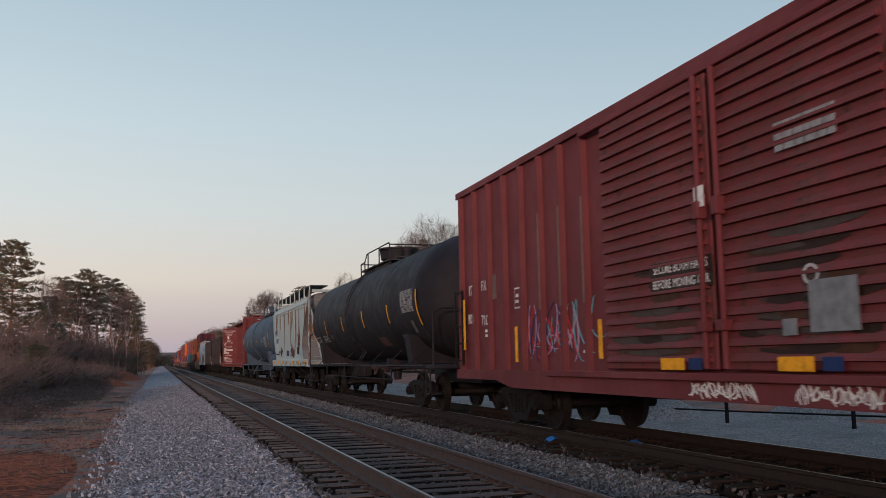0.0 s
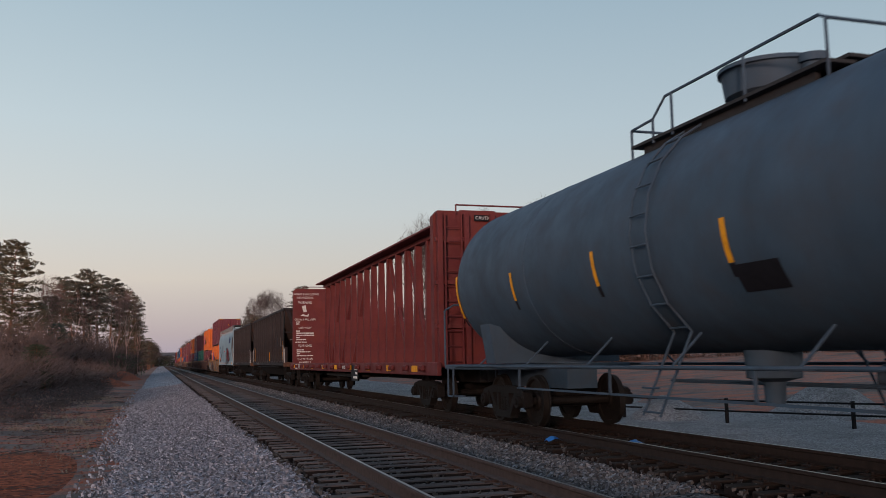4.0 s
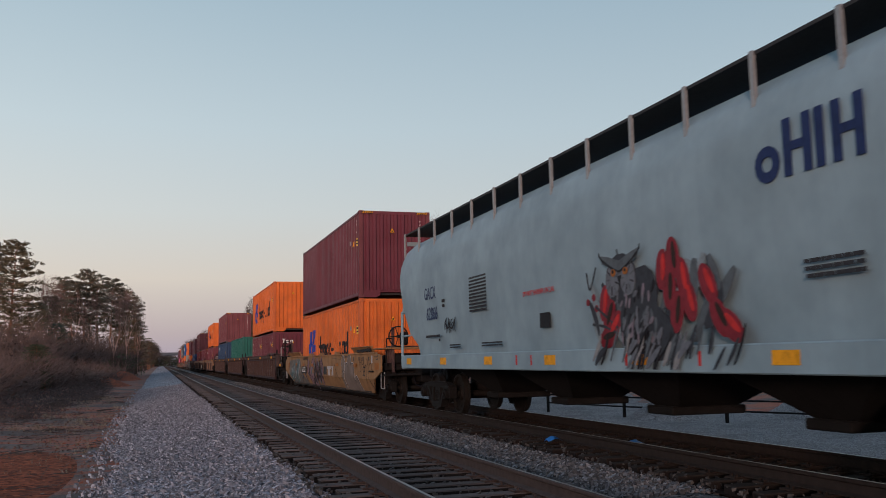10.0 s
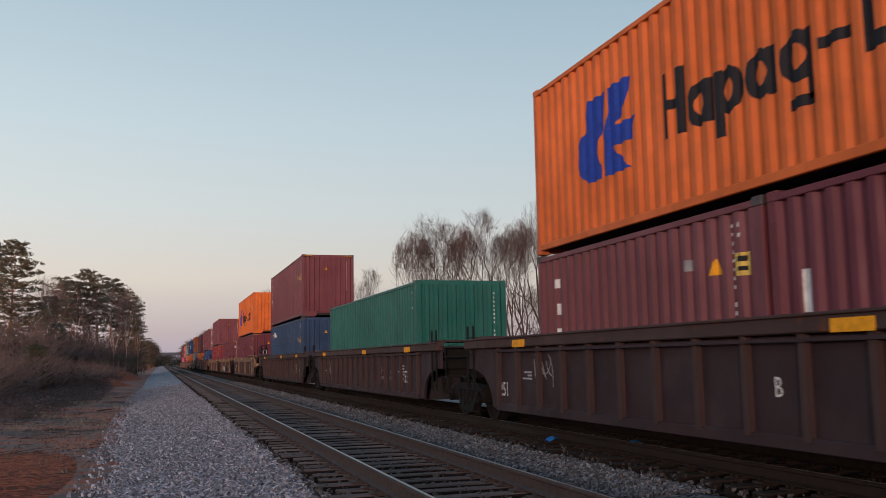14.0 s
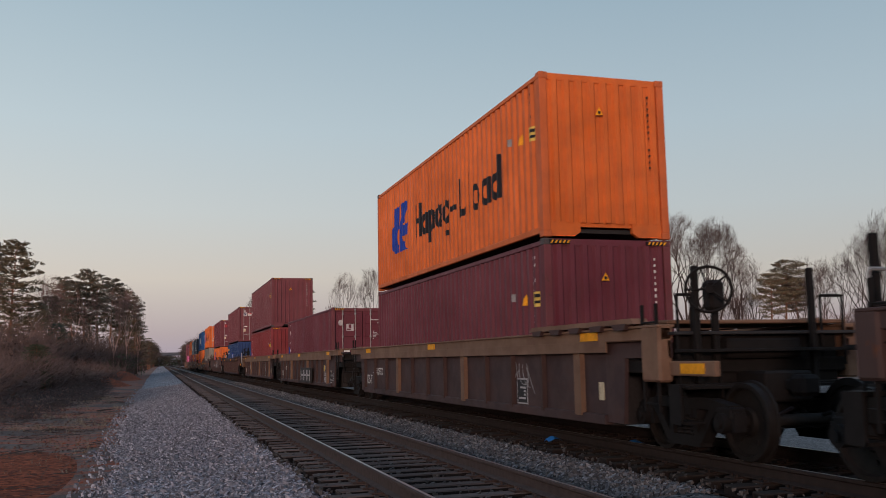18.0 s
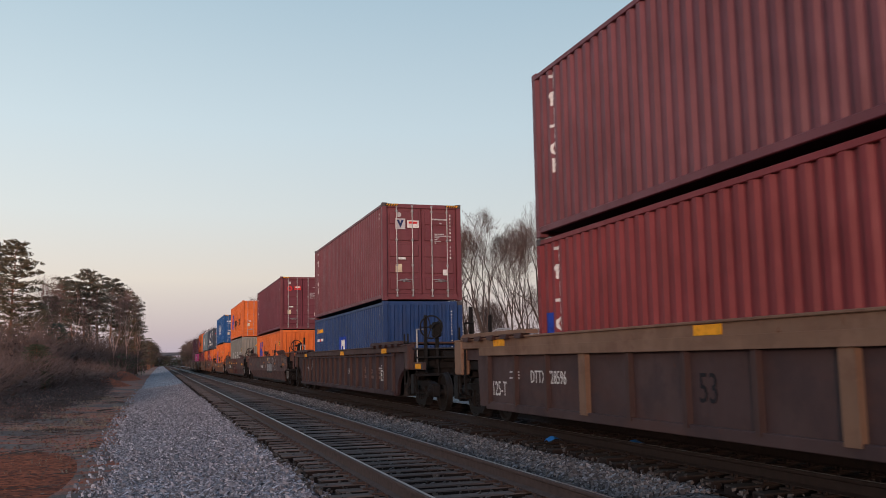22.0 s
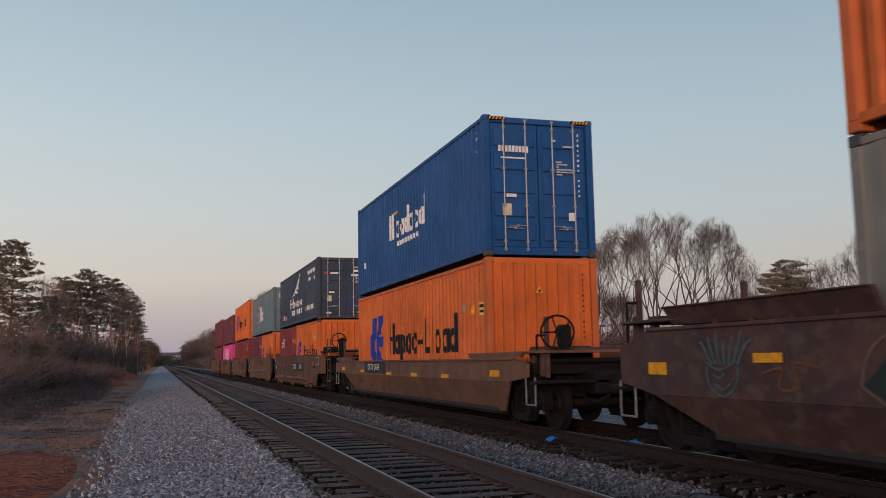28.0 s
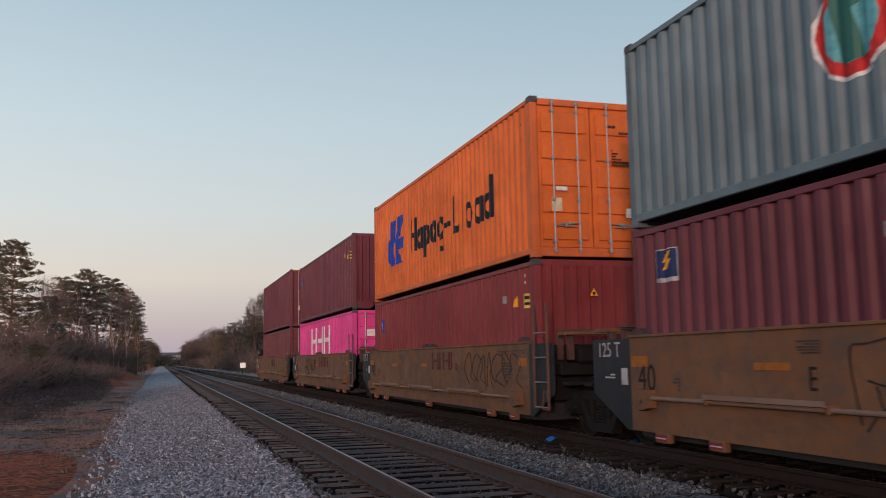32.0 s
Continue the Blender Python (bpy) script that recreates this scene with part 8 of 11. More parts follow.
gx = [-400, -250, -150, -100, -70, -50, -38, -30, -25, -20, -17, -14, -12, -10, -8, -7, -6, -5, -4, -3, -2.5, -2, -1.5, -1, -0.5, 0, 0.6, 1.2, 1.75, 2.5, 4, 4.7, 5.4, 6, 7.5, 8.9, 9.5, 10, 11, 12, 13, 14.5, 16, 18, 20, 23, 26, 30, 35, 42, 50, 60, 75, 100, 150, 250, 400]
gy = [-120, -60, -30, -15] + [-8 + 1.0 * k for k in range(48)] + [40 + 2.5 * k for k in range(32)] + [120 + 12 * k for k in range(16)] + [320, 360, 420, 500, 600, 750, 1000, 1500, 2200]
ground = tagged(part("ground", strip(gx, gy, -0.06), GROUND), "red clay and dry grass ground beside the tracks", "ground", kind="structure")


def edge(y, s):
    return 0.25 * noise.noise((y * 0.35, s, 2.0)) + 0.12 * noise.noise((y * 1.5, s, 5.0))


def shoulder(y):
    """Foot of the ballast slope on the wood's side."""
    return interp(max(0.0, min(y, 140)), [(0, -0.40), (14, -0.66), (29, -1.10), (60, -1.32), (140, -1.82)]) + edge(y, 1.0)


bed_rows = []
for y in gy:
    lo, hi = shoulder(y), 10.1 + edge(y, 3.0)
    xs = [lo, -0.3, 0.5, 1.2, 1.80, 2.0, 4.4, 4.6, 5.3, 6.0, 6.15, 8.6, 8.8, hi]
    bed_rows.append([(x, y, (height(x, y) + 0.015 - (0.06 if 1.9 < x < 4.5 or 6.1 < x < 8.7 else 0.0)) if k not in (0, 13) else height(x, y) - 0.05) for k, x in enumerate(xs)])
ballast = tagged(part("ballast_bed", Geo().sheet(bed_rows), BALLAST), "grey crushed granite ballast under the tracks", "ballast", kind="structure")
lane = tagged(part("gravel_lane", strip([10.3, 11, 12, 13, 14.5, 16, 17.2], gy, -0.035), ROAD), "pale crushed-stone service lane", "lane", kind="structure")

RAIL = [(-0.075, 0.0), (0.075, 0.0), (0.075, 0.012), (0.012, 0.035), (0.012, 0.125), (0.036, 0.140), (0.036, 0.168), (0.028, 0.175), (-0.028, 0.175), (-0.036, 0.168), (-0.036, 0.140), (-0.012, 0.125), (-0.012, 0.035), (-0.075, 0.012)]


def rail_geo():
    g = Geo()
    k, ys = 0, (-60.0, 700.0)
    n = len(RAIL)
    g.v = [(x, y, z - 0.175) for y in ys for x, z in RAIL]
    g.f = [[i, (i + 1) % n, n + (i + 1) % n, n + i] for i in range(n)] + [list(range(n))]
    return g


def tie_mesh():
    """A tie with a bleached top; the shade between ties is put into its flanks."""
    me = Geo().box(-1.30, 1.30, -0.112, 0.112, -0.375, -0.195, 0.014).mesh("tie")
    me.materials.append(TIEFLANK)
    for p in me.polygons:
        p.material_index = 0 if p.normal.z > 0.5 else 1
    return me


def g_plate():
    g = Geo().box(-0.18, 0.18, -0.095, 0.095, -0.197, -0.172, 0.004)
    for x, y in ((-0.10, 0.06), (0.10, -0.06), (-0.13, -0.06), (0.13, 0.06)):
        g.box(x - 0.014, x + 0.014, y - 0.014, y + 0.014, -0.18, -0.145)
    return g


def track(xc, z, label, seed, tie, steel):
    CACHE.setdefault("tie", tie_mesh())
    t = thing("railway_track", label, "railway track", "tracks", pose(xc, 0, z), "structure")
    rng = random.Random(seed)
    for s in (-1, 1):
        r = part("rail", cached("rail", rail_geo, 30), steel, t, "rusty steel rail", pose(s * 0.7535, 0, 0))
        part("running_surface", Geo().box(-0.016, 0.020, -60, 700, -0.002, 0.0015), RAILTOP, r, "polished rail head")
    y, far = -4.0, Geo()
    k = 0
    while y < 520:
        dx, a = rng.uniform(-0.09, 0.09), rng.uniform(-1.4, 1.4)
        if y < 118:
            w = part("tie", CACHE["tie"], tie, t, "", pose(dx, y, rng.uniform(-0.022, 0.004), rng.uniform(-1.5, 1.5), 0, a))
            if y < 23:
                for s in (-1, 1):
                    part("tie_plate", cached("tie_plate", g_plate), steel, w, "", pose(s * 0.7535 - dx, 0, 0.002))
        else:
            far.box(-1.3, 1.3, y - 0.11, y + 0.11, -0.36, -0.2)
        y += 0.508 + rng.uniform(-0.05, 0.05)
    part("far_ties", far, tie, t)["kind"] = "stuff"
    return t


track(3.2135, 0.0, "empty railway track with rusty rails on timber ties", 1, TIE, RAILSIDE)
track(TRACK_X, TRACK_Z, "railway track that carries the freight train", 2, TIEUNDER, UNDERRAIL)


def stones(seed, spots, size):
    """Loose angular stones, one joined mesh."""
    rs = np.random.RandomState(seed)
    base = np.array([(x, y, z) for x in (-0.72, 0.72) for y in (-0.72, 0.72) for z in (-0.72, 0.72)], float)
    tri = [(0, 1, 3, 2), (4, 6, 7, 5), (0, 4, 5, 1), (2, 3, 7, 6), (0, 2, 6, 4), (1, 5, 7, 3)]
    n = len(spots)
    v = base[None] * rs.uniform(0.62, 1.15, (n, 8, 1)) * rs.uniform(0.65, 1.2, (n, 1, 3)) + rs.uniform(-0.14, 0.14, (n, 8, 3))
    a = rs.uniform(0, 6.283, n)
    ca, sa = np.cos(a)[:, None], np.sin(a)[:, None]
    x, y = v[..., 0] * ca - v[..., 1] * sa, v[..., 0] * sa + v[..., 1] * ca
    tip = rs.uniform(-0.6, 0.6, (n, 1))
    v = np.stack([x, y, v[..., 2] * 0.8 + x * tip], -1) * (rs.uniform(0.5, 1.3, (n, 1, 1)) * size)
    v += np.array(spots)[:, None, :]
    g = Geo()
    g.v = [tuple(p) for p in v.reshape(-1, 3).tolist()]
    g.f = [[8 * k + i for i in t] for k in range(n) for t in tri]
    return g


rs = np.random.RandomState(3)
spots = []
for x0, x1, y0, y1, dens in ((-1.9, 1.95, 6.0, 15, 560), (-2.2, 1.95, 15, 26, 380), (-2.4, 1.9, 26, 45, 180), (-2.0, 1.8, 45, 75, 110), (4.45, 6.15, 9, 20, 420), (4.45, 6.15, 20, 42, 200), (4.45, 6.15, 42, 72, 90), (2.0, 4.4, 8, 16, 70), (8.6, 10.2, 8, 30, 90)):
    m = int((x1 - x0) * (y1 - y0) * dens)
    for x, y, q in zip(rs.uniform(x0, x1, m), rs.uniform(y0, y1, m), rs.uniform(-0.012, 0.022, m)):
        lo = shoulder(y)
        if x > lo or (x > lo - 0.6 and rs.rand() < 0.22 * (1 - (lo - x) / 0.6)):
            lift = 0.06 if 4.75 < x < 5.85 else 0.0
            z = height(x, y) + 0.015 + q + lift * (1 if rs.rand() < 0.9 else 0.4)
            if 2.0 < x < 4.4:
                z = -0.30 + q
            spots.append((x, y, z))
# Rust-stained fill; its near-black also holds the shade of the gaps.
FOULED = gravel_material("rusty_gap_shade_ballast", (0.004, 0.003, 0.003), (0.036, 0.024, 0.021), 20, 0.006)
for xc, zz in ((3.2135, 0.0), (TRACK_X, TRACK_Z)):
    tagged(part("fouled_ballast", Geo().sheet([[(xc + u, y, -0.300 + zz + 0.030 * noise.noise((u * 2, y, 3.0))) for u in (-1.38, -1.0, -0.7, -0.35, 0, 0.35, 0.7, 1.0, 1.38)] for y in gy]), FOULED), "rust-stained stone between the ties, gap shade in its colour", "ballast", kind="structure")
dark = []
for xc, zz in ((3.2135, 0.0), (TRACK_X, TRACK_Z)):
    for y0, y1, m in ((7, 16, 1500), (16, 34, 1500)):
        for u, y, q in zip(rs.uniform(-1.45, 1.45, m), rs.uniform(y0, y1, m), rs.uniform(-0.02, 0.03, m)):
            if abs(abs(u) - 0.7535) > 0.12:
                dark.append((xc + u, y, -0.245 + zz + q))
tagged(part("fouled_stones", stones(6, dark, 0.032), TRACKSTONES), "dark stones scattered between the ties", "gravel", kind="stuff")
tagged(part("loose_ballast", stones(5, [q for q in spots if q[0] < 1.95], 0.040), STONES), "loose angular grey ballast stones", "gravel", kind="stuff")
tagged(part("dingy_ballast", stones(7, [q for q in spots if q[0] > 4.45], 0.036), MIDSTONES), "dingy brownish ballast stones between the tracks, shade in their colour", "gravel", kind="stuff")
tagged(part("ballast_strip", Geo().sheet([[(x, y, height(x, y) + 0.012 + (0.05 if 4.8 < x < 5.8 else 0.0)) for x in (4.56, 4.85, 5.3, 5.75, 6.02)] for y in gy]), MIDBALLAST), "dingy stone between the tracks, shade in its colour", "ballast", kind="structure")

# ---- trees ----
def tube(g, p0, p1, r0, r1, n):
    d = p1 - p0
    if d.length < 1e-4:
        return
    d.normalize()
    u = d.orthogonal().normalized()
    w = d.cross(u)
    k = len(g.v)
    for p, r in ((p0, r0), (p1, r1)):
        for i in range(n):
            q = p + (u * math.cos(6.28319 * i / n) + w * math.sin(6.28319 * i / n)) * r
            g.v.append((q.x, q.y, q.z))
    for i in range(n):
        g.f.append([k + i, k + (i + 1) % n, k + n + (i + 1) % n, k + n + i])


def bare_tree(seed, h=16.0, levels=9, fork=0.2, wide=0.36, fine_r=0.015, twigs=1):
    """Leafless tree that forks again and again into a rounded crown: (limbs, twigs) as two meshes."""
    rng = random.Random(seed)
    big, fine = Geo(), Geo()
    cz, rz, rx = h * (0.5 + fork * 0.5), h * (0.5 - fork * 0.5), h * wide
    bumps = [rng.uniform(0.86, 1.10) for _ in range(9)]

    def room(q):
        u = bumps[int((math.atan2(q.y, q.x) + math.pi) / 6.2832 * 8.999)]
        return (q.x / (rx * u)) ** 2 + (q.y / (rx * u)) ** 2 + ((q.z - cz) / (rz * (0.6 + 0.4 * u))) ** 2

    def side(d, spread):
        out = Vector((rng.gauss(0, 1), rng.gauss(0, 1), rng.gauss(0, 1)))
        out = (out - d * out.dot(d)).normalized()
        return (d + out * spread).normalized()

    def grow(p, d, length, r, lv):
        g, n = (big, 5 if r > 0.06 else 4) if r > fine_r * 1.9 else (fine, 3)
        for k in range(2):
            d = (side(d, 0.13) + Vector((0, 0, 0.03))).normalized()
            q = p + d * length / 2
            tube(g, p, q, r, max(fine_r * 0.6, r * 0.90), n)
            r = max(fine_r * 0.7, r * 0.90)
            p = q
            if lv <= levels - 3:
                for _ in range(twigs):
                    a = side(d, rng.uniform(0.6, 1.1))
                    m = p + a * length * rng.uniform(0.35, 0.8)
                    e = m + (side(a, 0.35) + Vector((0, 0, 0.12))) * length * rng.uniform(0.3, 0.6)
                    if room(e) < 1.12:
                        tube(fine, p, m, fine_r * 0.8, fine_r * 0.62, 3)
                        tube(fine, m, e, fine_r * 0.62, fine_r * 0.4, 3)
        if lv == 0 or room(p) > rng.uniform(0.86, 1.1):
            return
        away = rng.uniform(0.28, 0.60)
        a = side(d, away)
        b2 = (d * 2 - a + Vector((0, 0, 0.05))).normalized()
        keep = rng.uniform(0.74, 0.92)
        for e, w in ((a, keep), (b2, 1.0)):
            grow(p, e, length * rng.uniform(0.72, 0.90), max(fine_r * 0.8, r * (0.68 if w < 1 else 0.80)), lv - 1)
        if lv > levels - 3 and rng.random() < 0.6:
            grow(p, side(d, 0.6), length * 0.75, max(fine_r * 0.8, r * 0.6), lv - 2)
    top = Vector((rng.uniform(-0.3, 0.3), rng.uniform(-0.3, 0.3), h * fork))
    r0 = h * 0.011 + 0.03
    tube(big, Vector((0, 0, -0.3)), top, r0 * 1.2, r0 * 0.9, 7)
    for k in range(4):
        a = 6.283 * (k + rng.uniform(-0.3, 0.3)) / 3
        lean = rng.uniform(0.5, 0.95) * wide * 2.4 if k else 0.15
        grow(top, Vector((math.cos(a) * lean, math.sin(a) * lean, 1)).normalized(), h * (1 - fork) * rng.uniform(0.22, 0.27), r0 * rng.uniform(0.55, 0.7), levels)
    return big.mesh("limbs"), fine.mesh("twigs", 0)


def tuft(g, c, size, rng, n=9, flat=0.5):
    """A spray of narrow leaves."""
    for k in range(n):
        d = Vector((rng.gauss(0, 1), rng.gauss(0, 1), rng.gauss(0.25, flat))).normalized() * size * rng.uniform(0.55, 1.0)
        w = d.orthogonal().normalized() * size * 0.20
        k0 = len(g.v)
        for q in (c, c + d * 0.55 + w, c + d, c + d * 0.55 - w):
            g.v.append((q.x, q.y, q.z))
        g.f.append([k0, k0 + 1, k0 + 2, k0 + 3])


def pine_tree(seed, h=18.0, base=0.45, wide=3.2, dense=1.0, blades=22, size=0.26, spray=6):
    """Tall pine: a bare leaning trunk, and boughs that carry flat clumps of needles in a rounded crown."""
    rng = random.Random(seed)
    wood, leaf = Geo(), Geo()
    p = Vector((0, 0, -0.3))
    drift = Vector((rng.uniform(-0.08, 0.08), rng.uniform(-0.08, 0.08), 0))
    pts = []
    for k in range(10):
        q = p + drift + Vector((rng.uniform(-0.10, 0.10), rng.uniform(-0.10, 0.10), (h - 0.5) / 10))
        tube(wood, p, q, 0.0135 * h * (1 - 0.088 * k), 0.0135 * h * (1 - 0.088 * (k + 1)), 7)
        p = q
        pts.append(p)
    n = int(46 * dense)
    for k in range(n):
        t = (k + rng.random()) / n
        f = base + (0.97 - base) * t
        i = min(9, int(f * 10))
        c = Vector((pts[i].x, pts[i].y, f * h - 0.4))
        reach = wide * (0.55 + 0.5 * math.sin(math.pi * min(1.0, 0.12 + 0.62 * t))) * (1 - max(0, t - 0.72) * 2.2) * rng.uniform(0.55, 1.05)
        a = k * 2.4 + rng.uniform(-0.5, 0.5)
        tip = c + Vector((math.cos(a) * reach, math.sin(a) * reach, reach * rng.uniform(0.0, 0.30)))
        tube(wood, c, tip, 0.055, 0.018, 4)
        for u in [1.0, 0.66] + ([0.4] if reach > 2.2 else []):
            m = c.lerp(tip, u) + Vector((rng.gauss(0, 0.2), rng.gauss(0, 0.2), 0.15))
            rr = rng.uniform(0.6, 1.05) * (0.8 + 0.1 * reach)
            for _ in range(blades):
                b, s2 = rng.uniform(0, 6.283), math.sqrt(rng.random()) * rr
                q = m + Vector((math.cos(b) * s2, math.sin(b) * s2, rng.uniform(-0.22, 0.55) * (1.1 - s2 / rr) + 0.08 * s2))
                tuft(leaf, q, size * rng.uniform(0.7, 1.3), rng, spray)
    return wood.mesh("trunk"), leaf.mesh("needles", 0)


def shrub(seed, h=2.2, wide=1.8, leaves=260, stems=70):
    rng = random.Random(seed)
    wood, leaf = Geo(), Geo()
    for k in range(stems):
        a, r = rng.uniform(0, 6.283), rng.uniform(0, 0.7) * wide
        p = Vector((math.cos(a) * r * 0.6, math.sin(a) * r * 0.6, -0.1))
        d = Vector((math.cos(a) * 0.45, math.sin(a) * 0.45, 1)).normalized()
        for j in range(4):
            d = (d + Vector((rng.gauss(0, 1), rng.gauss(0, 1), rng.gauss(-0.15, 0.4))) * 0.28).normalized()
            q = p + d * h * rng.uniform(0.18, 0.34)
            tube(wood, p, q, 0.014, 0.009, 3)
            if rng.random() < 0.6:
                e = (d + Vector((rng.gauss(0, 1), rng.gauss(0, 1), 0.1)) * 0.8).normalized()
                tube(wood, q, q + e * h * 0.2, 0.007, 0.004, 3)
            p = q
    for k in range(leaves):
        a, r = rng.uniform(0, 6.283), math.sqrt(rng.random()) * wide
        q = Vector((math.cos(a) * r, math.sin(a) * r, h * rng.uniform(0.05, 0.95) * (1 - 0.45 * (r / wide) ** 2)))
        tuft(leaf, q, rng.uniform(0.10, 0.22), rng, 4, 1.0)
    return wood.mesh("stems", 0), leaf.mesh("leaves", 0)


BARE = [bare_tree(11, 16, 8, 0.14, 0.24, 0.013, 2), bare_tree(12, 16, 8, 0.18, 0.20, 0.013, 2), bare_tree(13, 16, 8, 0.11, 0.26, 0.013, 2), bare_tree(14, 16, 8, 0.15, 0.22, 0.013, 2), bare_tree(15, 16, 8, 0.20, 0.20, 0.013, 2)]
BAREFAR = [bare_tree(16, 16, 6, 0.18, 0.36, 0.028), bare_tree(17, 16, 6, 0.20, 0.30, 0.028), bare_tree(18, 16, 6, 0.15, 0.40, 0.028)]
BAREOPEN = [bare_tree(41, 16, 6, 0.24, 0.36, 0.022), bare_tree(42, 16, 6, 0.30, 0.30, 0.022), bare_tree(43, 16, 6, 0.20, 0.33, 0.022)]
PINES = [pine_tree(21), pine_tree(22, base=0.52, wide=3.4), pine_tree(23, base=0.25, wide=3.0, dense=1.5)]
PINEFAR = [pine_tree(24, base=0.3, wide=3.2, dense=0.9, blades=8, size=0.5, spray=4), pine_tree(25, base=0.15, wide=3.6, dense=1.0, blades=8, size=0.5, spray=4)]
SHRUBS = [shrub(31, 2.2, 1.8, 170, 44), shrub(32, 2.6, 2.0, 70, 58), shrub(33, 1.6, 1.8, 200, 36), shrub(34, 2.4, 1.5, 50, 60)]


def plant(kind, x, y, h, label, category, turn=0.0, group="", fat=1.0, z=None):
    meshes, names, mats, base = {"bare": (BARE, ("trunk", "crown"), (BARK, TWIG), 16.0), "farbare": (BAREFAR, ("trunk", "crown"), (BARK, TWIG), 16.0), "palebare": (BAREOPEN, ("trunk", "crown"), (TWIGPALE, TWIGBROWN), 16.0), "youngpine": (PINES[2:], ("trunk", "crown"), (PINEBARK, GREENLEAF), 18.0), "farpine": (PINEFAR, ("trunk", "crown"), (PINEBARK, NEEDLE), 18.0), "pine": (PINES, ("trunk", "crown"), (PINEBARK, NEEDLE), 18.0), "shrub": (SHRUBS, ("twig_mass", "foliage"), (BRUSHBARK, DRYLEAF), 2.2), "bush": (SHRUBS, ("twig_mass", "foliage"), (BARK, GREENLEAF), 2.2)}[kind]
    i = int(abs(x * 7 + y * 3)) % len(meshes)
    t = thing({"bare": "bare_tree", "pine": "pine_tree", "youngpine": "pine_tree", "farbare": "bare_tree", "palebare": "bare_tree", "farpine": "pine_tree", "shrub": "dry_shrub", "bush": "evergreen_bush"}[kind], label, category, group)
    k = h / base
    t.matrix_basis = Matrix.Translation((x, y, (height(x, y) - 0.05) if z is None else z)) @ Matrix.Rotation(turn, 4, "Z") @ Matrix.Diagonal((k * fat, k * fat, k, 1))
    for me, nm, mt in zip(meshes[i], names, mats):
        part(nm, me, mt, t)
    return t


rng = random.Random(77)
BT, PT = "leafless grey-brown deciduous tree", "tall pine with dark green crown"
# tall pine standing clear of the wood, then the wood's own pines and bare trees
for x, y, h, f in ((-16.4, 112, 15.5, 1.15), (-20.0, 116, 15.7, 1.1), (-13.7, 140, 14.3, 0.95), (-11.6, 150, 16.4, 1.0), (-9.8, 158, 16.7, 0.95), (-8.5, 165, 17.0, 0.9), (-6.9, 170, 16.0, 0.8), (-5.6, 180, 16.0, 0.85), (-4.7, 186, 15.4, 0.75), (-4.4, 188, 11.0, 0.9), (-12.7, 146, 14.3, 0.9), (-14.3, 132, 10.8, 1.0), (-15.7, 126, 9.3, 1.0)):
    plant("pine", x, y, h, PT, "tree", rng.uniform(0, 6), "pines by the line", f)
for x, y, h, f in ((-15.3, 128, 12.8, 0.39), (-14.5, 134, 13.6, 0.38), (-13.0, 128, 11.9, 0.34), (-12.2, 140, 12.6, 0.39), (-9.9, 146, 12.8, 0.41), (-7.0, 150, 13.9, 0.39), (-5.3, 152, 14.5, 0.46), (-3.9, 170, 14.6, 0.25), (-16.8, 124, 10.8, 0.4), (-18.5, 122, 11.3, 0.45)):
    plant("palebare", x, y, h, BT, "tree", rng.uniform(0, 6), "bare trees beside the line", f)
for x, y, h, f in ((17.9, 160, 14.6, 1.08), (16.2, 165, 13.5, 0.8), (27.8, 140, 15.2, 0.8), (29.5, 130, 14.7, 0.81), (29.1, 98, 17.9, 0.8), (29.1, 104, 17.1, 0.8), (34.7, 108, 18.8, 0.8), (34.5, 95, 17.9, 0.92), (34.9, 102, 17.4, 0.8), (40.6, 102, 16.9, 0.8), (40.5, 92, 18.3, 1.02), (40.9, 98, 17.4, 0.8), (46.4, 98, 17.5, 0.8), (47.7, 94, 14.3, 0.8), (50.7, 92, 15.9, 0.98), (53.3, 90, 16.7, 0.96), (57.4, 90, 16.6, 0.98), (60.2, 88, 15.9, 0.9), (68.0, 95, 13.5, 0.87), (69.7, 95, 12.0, 0.8), (78.4, 92, 11.2, 0.83), (77.9, 88, 11.6, 0.8), (77.9, 84, 14.0, 0.91), (76.8, 80, 15.6, 0.9), (79.5, 78, 16.1, 1.03), (81.5, 74, 15.5, 1.2)):
    plant("bare", x, y, h, BT, "tree", rng.uniform(0, 6), "bare trees behind the lane", f)
for x, y, h, f in ((67.9, 86, 10.8, 1.25), (64.4, 84, 9.0, 1.25), (71.4, 88, 9.1, 1.25)):
    plant("pine", x, y, h, "dark green pine behind the lane", "tree", x, "", f)
for x, y, h in ((23.1, 158, 15.2), (21, 210, 13)):
    plant("pine", x, y, h, PT, "tree", rng.uniform(0, 6), "", 1.0)
RUSTDARK = plain("dark_rusty_steel", (0.040, 0.026, 0.022), 0.85, 0, 0.35, 3)
DS, TH = "tangled dry brown shrub on the bank", "tall leafless brown thicket under trees"
for k in range(120):                       # brush on the left bank
    y = rng.uniform(38, 108)
    front = -4.2 - abs(98 - y) * 0.10 if y > 60 else -7.6
    x = front - abs(rng.gauss(0, 4.5))
    plant("shrub", x, y, rng.uniform(1.0, 2.3), DS, "shrub", rng.uniform(0, 6), "dry shrubs on the bank", rng.uniform(0.9, 1.4))
for k in range(120):
    y = rng.uniform(96, 188)
    x = -4.9 - (188 - y) * 0.085 - abs(rng.gauss(0, 4.0))
    plant("shrub", x, y, rng.uniform(2.6, 6.0), TH, "shrub", rng.uniform(0, 6), "thickets under the trees", rng.uniform(0.7, 1.0))
